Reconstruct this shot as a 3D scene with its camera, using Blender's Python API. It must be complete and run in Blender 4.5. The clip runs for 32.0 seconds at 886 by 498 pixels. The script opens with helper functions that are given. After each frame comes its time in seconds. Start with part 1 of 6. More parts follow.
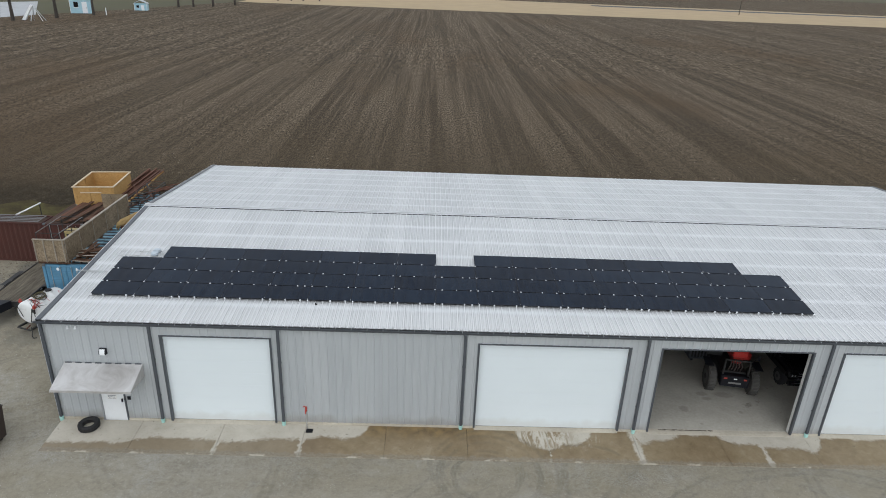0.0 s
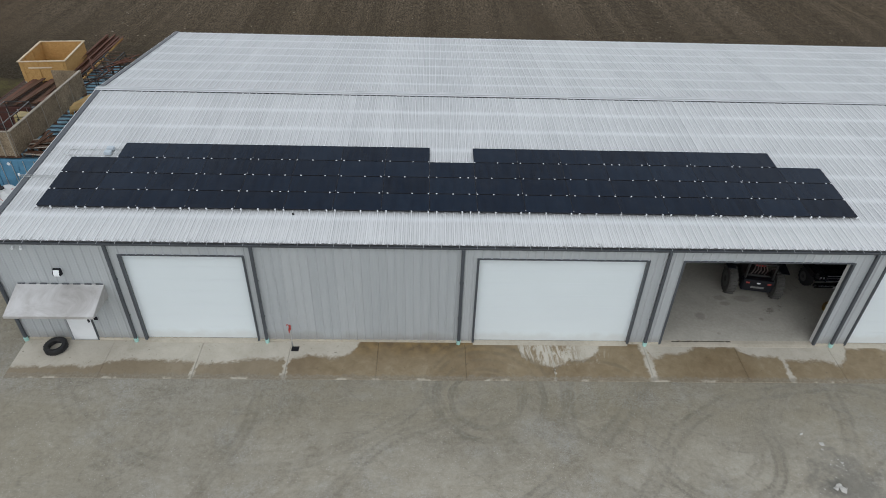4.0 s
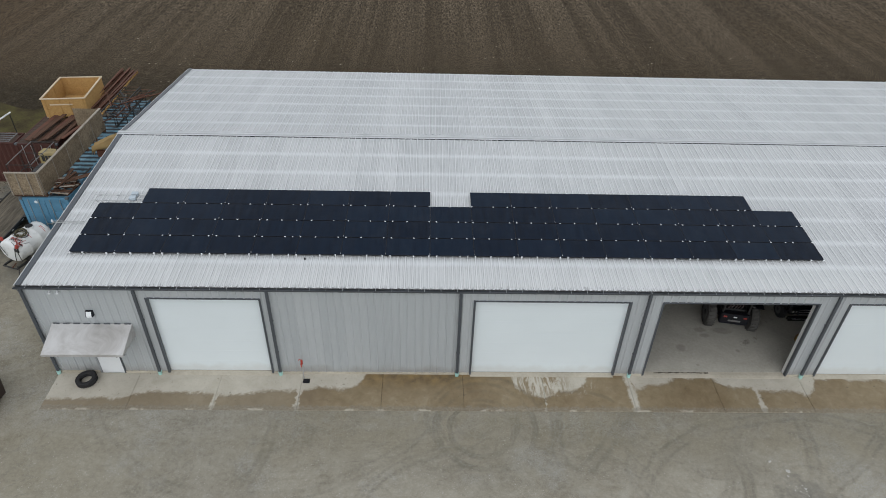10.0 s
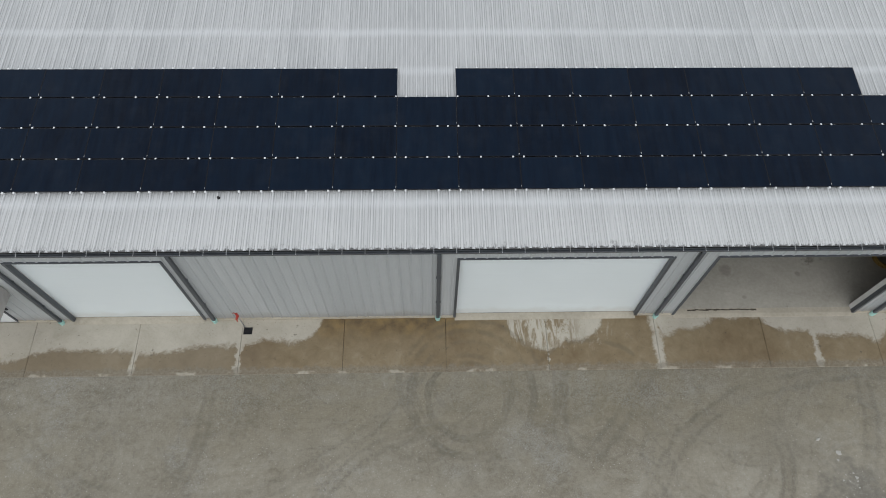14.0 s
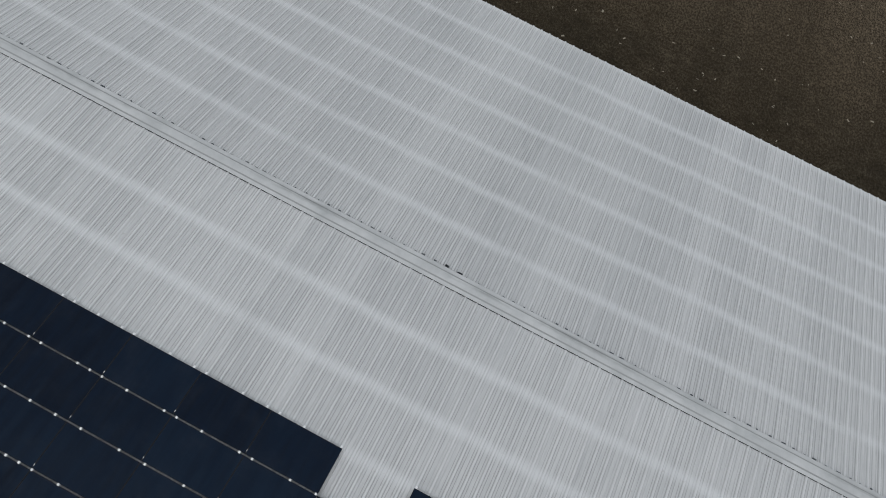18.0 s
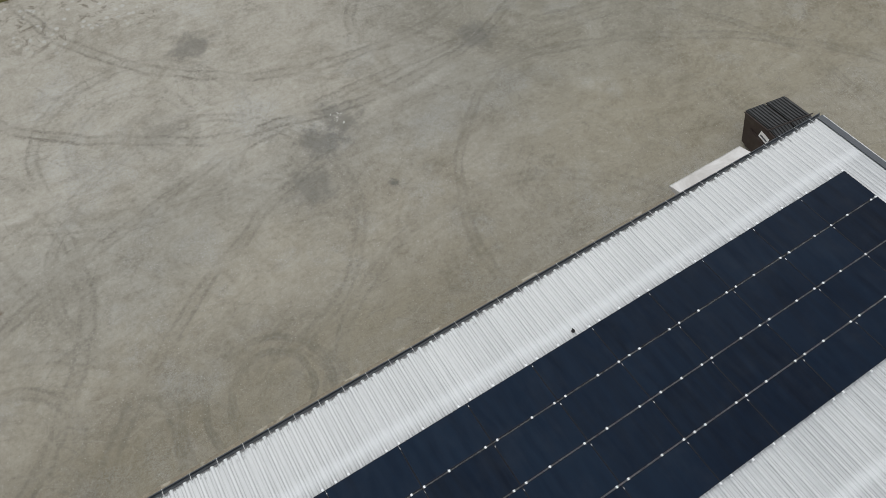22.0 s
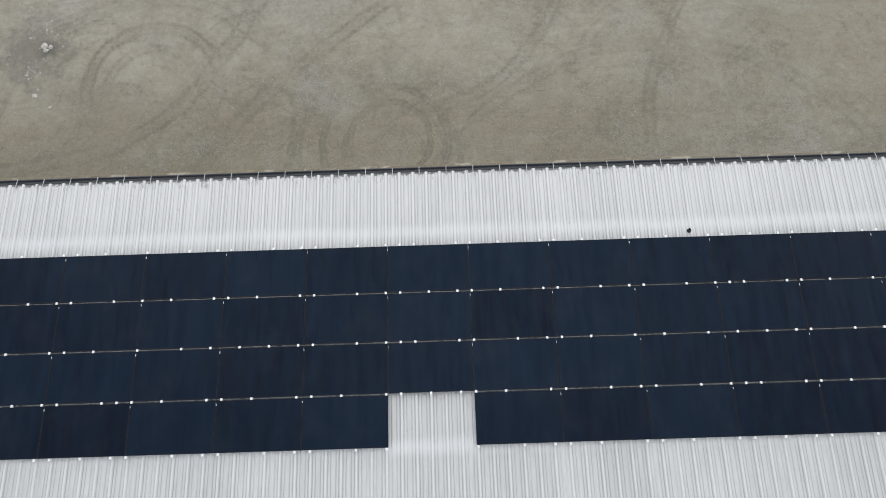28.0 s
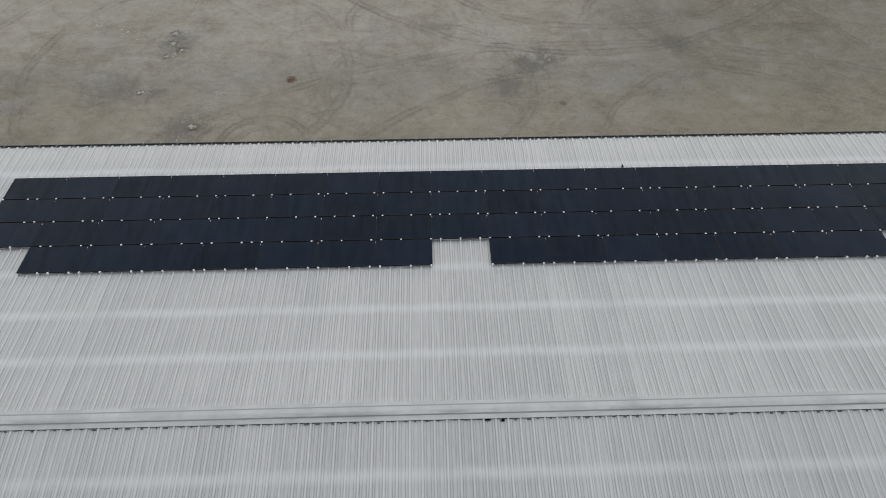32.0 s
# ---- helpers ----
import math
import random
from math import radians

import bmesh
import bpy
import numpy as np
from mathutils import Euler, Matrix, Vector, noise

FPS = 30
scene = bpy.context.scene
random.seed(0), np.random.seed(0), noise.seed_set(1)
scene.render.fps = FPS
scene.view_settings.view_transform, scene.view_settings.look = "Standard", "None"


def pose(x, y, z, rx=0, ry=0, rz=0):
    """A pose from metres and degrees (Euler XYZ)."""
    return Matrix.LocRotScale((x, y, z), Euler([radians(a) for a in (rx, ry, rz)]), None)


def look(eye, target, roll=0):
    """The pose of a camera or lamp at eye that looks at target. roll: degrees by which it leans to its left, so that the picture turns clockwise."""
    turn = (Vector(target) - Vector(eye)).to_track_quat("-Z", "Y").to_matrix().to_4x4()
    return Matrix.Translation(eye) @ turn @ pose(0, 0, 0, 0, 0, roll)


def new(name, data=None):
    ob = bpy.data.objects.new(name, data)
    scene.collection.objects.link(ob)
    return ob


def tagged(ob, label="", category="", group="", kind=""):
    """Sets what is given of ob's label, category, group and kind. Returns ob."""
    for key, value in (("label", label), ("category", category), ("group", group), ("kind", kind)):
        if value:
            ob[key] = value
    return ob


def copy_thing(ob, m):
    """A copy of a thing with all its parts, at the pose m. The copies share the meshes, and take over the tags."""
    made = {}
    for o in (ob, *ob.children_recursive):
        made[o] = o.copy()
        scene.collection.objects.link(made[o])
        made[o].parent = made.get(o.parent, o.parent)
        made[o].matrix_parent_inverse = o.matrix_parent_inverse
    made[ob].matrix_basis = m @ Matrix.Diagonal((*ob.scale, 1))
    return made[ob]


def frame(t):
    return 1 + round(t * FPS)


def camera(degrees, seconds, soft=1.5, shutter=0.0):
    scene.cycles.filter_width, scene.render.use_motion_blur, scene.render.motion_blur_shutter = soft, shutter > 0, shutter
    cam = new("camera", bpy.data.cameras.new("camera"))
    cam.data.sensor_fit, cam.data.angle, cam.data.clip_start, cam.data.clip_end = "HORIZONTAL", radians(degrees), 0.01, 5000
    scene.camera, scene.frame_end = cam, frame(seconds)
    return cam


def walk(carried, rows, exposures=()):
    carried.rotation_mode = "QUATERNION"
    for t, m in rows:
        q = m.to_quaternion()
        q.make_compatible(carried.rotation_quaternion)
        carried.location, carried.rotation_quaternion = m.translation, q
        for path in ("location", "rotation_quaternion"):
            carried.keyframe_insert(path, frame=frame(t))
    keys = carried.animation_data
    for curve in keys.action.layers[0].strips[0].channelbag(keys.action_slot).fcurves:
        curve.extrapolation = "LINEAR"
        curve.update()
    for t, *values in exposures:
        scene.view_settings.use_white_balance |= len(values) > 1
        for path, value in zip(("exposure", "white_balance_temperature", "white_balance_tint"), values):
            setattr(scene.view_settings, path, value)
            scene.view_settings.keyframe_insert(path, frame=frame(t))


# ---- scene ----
LENS = 68.815
PATH = [
    (0, 14.962, -21.957, 17.638, 66.741, -2.125, -0.578),
    (0.5, 14.985, -21.197, 17.647, 65.705, -2.022, -0.686),
    (1, 15.004, -20.431, 17.697, 61.344, -1.831, -0.762),
    (1.5, 15.077, -19.732, 17.748, 56.436, -1.632, -0.766),
    (2, 15.168, -19.124, 17.807, 53.794, -1.488, -0.720),
    (2.5, 15.162, -18.707, 17.851, 53.419, -1.516, -0.818),
    (3, 15.147, -18.475, 17.837, 53.521, -1.566, -0.886),
    (3.5, 15.209, -18.258, 17.890, 53.445, -1.520, -0.824),
    (5.5, 15.280, -16.888, 17.978, 53.498, -1.461, -0.846),
    (6, 15.305, -16.323, 18.022, 53.462, -1.466, -0.847),
    (6.5, 15.333, -15.799, 18.054, 53.404, -1.415, -0.872),
    (7, 15.348, -15.257, 18.031, 53.502, -1.424, -0.894),
    (7.5, 15.337, -14.703, 18.001, 53.612, -1.528, -0.909),
    (8, 15.343, -14.435, 18.070, 53.501, -1.472, -0.939),
    (8.5, 15.323, -14.814, 18.448, 53.397, -1.374, -0.951),
    (9, 15.276, -15.790, 19.065, 53.399, -1.437, -0.913),
    (9.5, 15.254, -17.379, 19.821, 53.422, -1.392, -0.881),
    (10, 15.209, -18.709, 20.530, 53.399, -1.423, -0.827),
    (10.5, 15.172, -19.235, 20.473, 53.530, -1.501, -0.875),
    (11, 15.342, -18.833, 20.285, 53.401, -1.375, -0.843),
    (11.5, 15.537, -17.565, 20.063, 53.366, -1.356, -0.851),
    (12, 15.772, -15.527, 19.979, 53.327, -1.321, -0.824),
    (12.5, 15.927, -12.924, 19.943, 48.557, -1.157, -0.903),
    (13, 15.985, -10.580, 20.007, 39.225, -1.116, -1.108),
    (13.5, 16.228, -9.244, 19.976, 31.493, -0.854, -1.045),
    (15.5, 16.294, -6.930, 20.181, 27.295, -1.159, -1.243),
    (16, 16.421, -5.792, 19.940, 28.017, -1.024, -1.000),
    (16.5, 16.587, -3.706, 19.961, 27.603, -0.645, -0.944),
    (17, 16.670, -1.108, 20.039, 27.515, -1.014, -0.782),
    (17.3, 16.634, 0.461, 20.085, 27.335, -3.277, 4.075),
    (17.5, 16.593, 1.537, 19.878, 27.058, -5.195, 8.912),
    (17.8, 16.190, 2.590, 20.043, 27.894, -8.631, 17.415),
    (18, 15.998, 3.217, 19.977, 27.988, -11.065, 25.591),
    (18.3, 15.907, 3.747, 19.819, 29.312, -13.938, 39.280),
    (18.5, 15.787, 3.829, 19.921, 29.577, -13.001, 50.023),
    (18.7, 15.915, 3.994, 19.950, 29.912, -9.419, 61.757),
    (19, 15.712, 4.234, 19.986, 29.476, -3.290, 79.970),
    (19.3, 15.862, 4.543, 20.007, 29.902, 1.065, 97.216),
    (19.5, 15.894, 4.580, 19.822, 30.418, 2.100, 102.006),
    (20, 15.983, 4.611, 19.705, 30.567, 1.773, 102.652),
    (20.5, 16.015, 4.615, 19.673, 30.497, 1.163, 104.880),
    (21, 16.114, 4.594, 19.561, 30.949, -0.025, 120.867),
    (21.5, 16.228, 4.734, 19.444, 31.704, -0.319, 134.586),
    (22, 16.322, 4.887, 19.364, 29.293, -0.569, 148.278),
    (22.5, 16.305, 4.999, 19.747, 20.156, -0.364, 162.174),
    (22.7, 16.159, 4.986, 19.808, 15.943, -0.023, 167.999),
    (23, 16.097, 5.268, 19.713, 11.616, 0.205, 175.965),
    (23.5, 16.022, 5.471, 19.656, 7.005, 0.361, -173.931),
    (24, 16.029, 5.160, 19.675, 4.791, 0.731, -173.825),
    (24.5, 15.924, 5.053, 19.595, 7.801, 0.971, -173.708),
    (25, 15.938, 5.145, 19.490, 12.410, 0.724, -173.653),
    (25.5, 15.889, 5.150, 19.356, 13.818, 0.749, -173.989),
    (26, 15.916, 5.230, 19.242, 14.071, 0.615, -174.883),
    (26.5, 15.895, 5.513, 19.065, 15.069, 1.096, 177.771),
    (28.5, 15.926, 4.724, 18.883, 11.574, 0.350, 178.376),
    (29, 16.018, 5.623, 18.871, 11.789, 0.262, 178.423),
    (29.5, 16.101, 7.252, 18.845, 17.964, 0.317, 178.280),
    (30, 16.368, 9.714, 18.823, 28.030, 0.089, 178.297),
    (30.5, 16.620, 12.533, 18.866, 35.239, 0.177, 178.417),
    (31, 16.861, 15.265, 18.768, 37.889, 0.141, 178.654),
    (31.5, 17.086, 16.780, 19.378, 37.479, 0.022, 178.566),
    (32, 17.188, 17.361, 21.144, 37.128, -0.162, 178.440),
]
cam = camera(LENS, 32.0, soft=0.95)
walk(cam, [(t, pose(x, y, z, rx, ry, rz)) for t, x, y, z, rx, ry, rz in PATH],
     exposures=[(0, 0.33, 6300, 10), (1, 0.33, 6300, 10), (2, 0.22, 6300, 10), (3, 0.15, 6300, 10), (8, 0.12, 6380, 10), (12, 0.14, 6450, 10), (13, 0.0, 6500, 10),
                (15.5, 0.14, 6500, 10), (16, 0.16, 6500, 10), (17, -0.02, 6500, 10), (17.5, -0.10, 6500, 10), (18, -0.22, 6500, 10), (19, -0.16, 6550, 10), (19.5, -0.04, 6650, 10), (20, 0.03, 6720, 10),
                (21, 0.06, 6750, 10), (22, 0.22, 6600, 10), (23, 0.38, 6500, 10), (24, 0.12, 6480, 10), (25, 0.22, 6550, 10), (26, 0.36, 6580, 10),
                (29, 0.31, 6580, 11), (30, 0.22, 6620, 11), (31, -0.06, 6680, 11), (32, -0.23, 6650, 11)])

# ---- light: an overcast winter day ----
world = bpy.data.worlds.new("sky")
scene.world = world
world.use_nodes = True
wn = world.node_tree
sky = wn.nodes.new("ShaderNodeTexSky")
sky.sky_type, sky.sun_disc = "NISHITA", False
sky.sun_elevation, sky.sun_rotation = radians(50), radians(180)
sky.air_density, sky.dust_density, sky.ozone_density = 1.0, 1.0, 1.0
cloud = wn.nodes.new("ShaderNodeMix")          # a closed cloud cover over the sky
cloud.data_type = "RGBA"
cloud.inputs[0].default_value = 0.86
cloud.inputs[7].default_value = (7.5, 7.8, 8.05, 1)
wn.links.new(sky.outputs[0], cloud.inputs[6])
bg = wn.nodes["Background"]
wn.links.new(cloud.outputs[2], bg.inputs[0])
bg.inputs[1].default_value = 0.10
sun = new("sun", bpy.data.lights.new("sun", "SUN"))
sun.data.energy, sun.data.angle, sun.data.color = 1.0, radians(100), (1.0, 0.985, 0.96)
sun.matrix_world = look((10, -44, 34), (14, 6, 0))

# ---- plan ----
X1 = 46.2                      # length of the shed
YR, SLOPE, ZE = 10.74, 0.085, 4.73
DEPTH = 2 * YR
FLOOR = 0.13                   # inside floor over the apron


def roof_z(y):
    return ZE + SLOPE * (y if y <= YR else DEPTH - y)


# ---- node helpers ----
class Mat:
    """A node material with a Principled shader; short names for the nodes in use."""

    def __init__(self, name, rough=0.6, metal=0.0, spec=0.5):
        self.m = bpy.data.materials.new(name)
        self.m.use_nodes = True
        self.t = self.m.node_tree
        self.p = self.t.nodes["Principled BSDF"]
        self.p.inputs["Roughness"].default_value = rough
        self.p.inputs["Metallic"].default_value = metal
        self.p.inputs["Specular IOR Level"].default_value = spec
        g = self.t.nodes.new("ShaderNodeNewGeometry")
        self.pos, self.island = g.outputs["Position"], g.outputs["Random Per Island"]
        self.rand = self.t.nodes.new("ShaderNodeObjectInfo").outputs["Random"]
        self.local = self.t.nodes.new("ShaderNodeTexCoord").outputs["Object"]

    def put(self, socket, value):
        if isinstance(value, bpy.types.NodeSocket):
            self.t.links.new(value, socket)
        else:
            socket.default_value = value

    def math(self, op, a, b=0.0, c=0.0, clamp=False):
        n = self.t.nodes.new("ShaderNodeMath")
        n.operation, n.use_clamp = op, clamp
        for s, v in zip(n.inputs, (a, b, c)):
            self.put(s, v)
        return n.outputs[0]

    def xyz(self, v=None):
        n = self.t.nodes.new("ShaderNodeSeparateXYZ")
        self.put(n.inputs[0], v or self.pos)
        return n.outputs

    def scaled(self, sx, sy, sz, v=None, turn=0.0):
        n = self.t.nodes.new("ShaderNodeMapping")
        self.put(n.inputs[0], v or self.pos)
        n.inputs["Scale"].default_value = (sx, sy, sz)
        n.inputs["Rotation"].default_value = (0, 0, radians(turn))
        return n.outputs[0]

    def noise(self, scale, detail=4.0, rough=0.55, v=None, warp=0.0):
        n = self.t.nodes.new("ShaderNodeTexNoise")
        self.put(n.inputs["Vector"], v or self.pos)
        n.inputs["Scale"].default_value, n.inputs["Detail"].default_value = scale, detail
        n.inputs["Roughness"].default_value, n.inputs["Distortion"].default_value = rough, warp
        return n.outputs[0]

    def cells(self, scale, v=None, feature="F1", random=1.0):
        n = self.t.nodes.new("ShaderNodeTexVoronoi")
        n.feature = feature
        self.put(n.inputs["Vector"], v or self.pos)
        n.inputs["Scale"].default_value, n.inputs["Randomness"].default_value = scale, random
        return n.outputs

    def ramp(self, fac, stops):
        n = self.t.nodes.new("ShaderNodeValToRGB")
        self.put(n.inputs[0], fac)
        e = n.color_ramp.elements
        while len(e) < len(stops):
            e.new(0.5)
        for s, (at, c) in zip(e, stops):
            s.position, s.color = at, (*(c if isinstance(c, tuple) else (c, c, c)), 1)
        return n.outputs[0]

    def step(self, fac, lo, hi):
        n = self.t.nodes.new("ShaderNodeMapRange")
        n.interpolation_type = "SMOOTHSTEP"
        self.put(n.inputs[0], fac)
        n.inputs[1].default_value, n.inputs[2].default_value = lo, hi
        return n.outputs[0]

    def mix(self, fac, a, b, how="MIX"):
        n = self.t.nodes.new("ShaderNodeMix")
        n.data_type, n.blend_type, n.clamp_factor = "RGBA", how, True
        self.put(n.inputs[0], fac)
        for s, v in ((n.inputs[6], a), (n.inputs[7], b)):
            self.put(s, (*v, 1) if isinstance(v, tuple) else v)
        return n.outputs[2]

    def bump(self, height, strength=0.3, dist=0.02):
        n = self.t.nodes.new("ShaderNodeBump")
        self.put(n.inputs["Height"], height)
        n.inputs["Strength"].default_value, n.inputs["Distance"].default_value = strength, dist
        self.t.links.new(n.outputs[0], self.p.inputs["Normal"])

    def out(self, color=None, rough=None):
        if color is not None:
            self.put(self.p.inputs["Base Color"], (*color, 1) if isinstance(color, tuple) else color)
        if rough is not None:
            self.put(self.p.inputs["Roughness"], rough)
        return self.m


def worn(name, color, rough=0.5, metal=0.0, vary=0.12, scale=3.0, dirt=0.25, dirt_color=(0.10, 0.085, 0.065), bump=0.0):
    """Painted or plain surface with broad tone changes, fine grain and patches of dirt; each object a little different."""
    m = Mat(name, rough, metal)
    a, b = m.noise(scale, 4), m.noise(scale * 14, 3)
    tone = m.math("ADD", m.math("MULTIPLY", a, vary * 1.4), m.math("MULTIPLY", b, vary * 0.6))
    tone = m.math("ADD", m.math("ADD", tone, 1.0 - vary), m.math("MULTIPLY_ADD", m.rand, vary * 0.5, -vary * 0.25))
    c = m.mix(1.0, color, tone, "MULTIPLY")
    c = m.mix(m.math("MULTIPLY", m.step(m.noise(scale * 0.7, 6, 0.65), 0.52, 0.75), dirt), c, dirt_color)
    if bump:
        m.bump(m.noise(scale * 25, 3), bump, 0.01)
    return m.out(c, m.math("MULTIPLY_ADD", a, 0.2, rough - 0.1))


# ---- materials ----
RIB = 0.3085


def make_roof():
    m = Mat("roof_steel", 0.42, 0.1)
    x, y, z = m.xyz()
    rear = m.math("GREATER_THAN", y, YR)
    d = m.math("ABSOLUTE", m.math("SUBTRACT", y, YR))
    d = m.math("ADD", d, m.math("MULTIPLY", rear, 0.14))
    wob = m.math("MULTIPLY_ADD", m.noise(0.9, 3), 0.16, -0.08)
    f = m.math("FRACT", m.math("DIVIDE", m.math("ADD", m.math("ADD", d, -1.70 + 0.762 + 1.524), wob), 1.524))
    band = m.math("SUBTRACT", 1.0, m.step(m.math("ABSOLUTE", m.math("SUBTRACT", f, 0.5)), 0.0, 0.17))
    band = m.math("MULTIPLY", band, m.step(m.noise(0.45, 4, v=m.scaled(1.0, 0.25, 1)), 0.05, 0.55))
    streak = m.noise(15.0, 4, 0.7, v=m.scaled(1.0, 0.03, 1.0))
    broad = m.noise(0.35, 4, 0.6)
    tone = m.math("ADD", m.math("MULTIPLY", streak, 0.26), m.math("MULTIPLY", broad, 0.12))
    tone = m.math("ADD", tone, m.math("MULTIPLY", m.rand, 0.05))
    base = m.ramp(tone, [(0.12, (0.43, 0.442, 0.45)), (0.32, (0.63, 0.637, 0.64))])
    # ribs: tops painted lighter as lit, dirt and side shade painted along feet and flats
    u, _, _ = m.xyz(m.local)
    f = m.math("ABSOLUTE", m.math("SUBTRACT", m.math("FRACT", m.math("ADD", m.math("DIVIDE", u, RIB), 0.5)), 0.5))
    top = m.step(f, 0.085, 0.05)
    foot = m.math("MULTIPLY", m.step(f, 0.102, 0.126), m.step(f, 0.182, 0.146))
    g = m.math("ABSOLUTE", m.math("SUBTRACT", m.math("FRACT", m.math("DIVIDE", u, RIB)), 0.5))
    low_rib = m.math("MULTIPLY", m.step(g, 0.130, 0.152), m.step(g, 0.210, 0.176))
    rib_dirt_shade = m.math("ADD", m.math("MULTIPLY", foot, 0.54), m.math("MULTIPLY", low_rib, 0.52))
    rib_dirt_shade = m.math("MULTIPLY", rib_dirt_shade, m.step(m.noise(1.0, 4, 0.6, v=m.scaled(3.2, 0.12, 1.0)), 0.22, 0.60))
    base = m.mix(rib_dirt_shade, base, (0.215, 0.218, 0.216))
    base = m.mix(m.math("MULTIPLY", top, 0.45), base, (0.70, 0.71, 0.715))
    low = m.math("MULTIPLY", m.step(y, 2.2, 0.2), 0.26)
    base = m.mix(m.math("MULTIPLY", low, m.math("SUBTRACT", 1.0, m.math("MULTIPLY", rib_dirt_shade, 0.8))), base, (0.745, 0.745, 0.73))
    base = m.mix(m.math("MULTIPLY", band, 0.55), base, (0.70, 0.715, 0.725))
    # dirt and the gutter's dark gaps painted on the cut ends, and specks
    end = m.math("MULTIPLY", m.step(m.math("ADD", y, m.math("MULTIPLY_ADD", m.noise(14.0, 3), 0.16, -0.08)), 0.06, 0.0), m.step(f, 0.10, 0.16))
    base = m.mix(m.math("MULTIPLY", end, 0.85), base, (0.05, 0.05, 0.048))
    drip = m.math("MULTIPLY", m.step(m.noise(1.0, 2, 0.6, v=m.scaled(26.0, 2.2, 1)), 0.56, 0.63), m.step(m.math("ADD", y, m.math("MULTIPLY_ADD", m.noise(9.0, 2), 0.5, -0.25)), 0.22, 0.04))
    base = m.mix(m.math("MULTIPLY", drip, 0.4), base, (0.075, 0.072, 0.066))
    spot = m.step(m.noise(7.0, 2, 0.5), 0.70, 0.78)
    base = m.mix(m.math("MULTIPLY", spot, 0.22), base, (0.30, 0.27, 0.24))
    return m.out(base, m.math("MULTIPLY_ADD", streak, 0.25, 0.35))


def make_siding():
    m = Mat("grey_siding", 0.45)
    streak = m.noise(5.0, 3, 0.6, v=m.scaled(1.0, 1.0, 0.06))
    c = m.ramp(m.math("ADD", m.math("MULTIPLY", streak, 0.6), m.math("MULTIPLY", m.rand, 0.3)), [(0.2, (0.365, 0.387, 0.398)), (0.7, (0.435, 0.455, 0.463))])
    x, y, z = m.xyz()
    c = m.mix(m.math("MULTIPLY", m.step(m.math("ADD", z, m.math("MULTIPLY", m.noise(1.2, 4), -0.9)), 0.25, -0.3), 0.5), c, (0.22, 0.20, 0.17))
    return m.out(c)


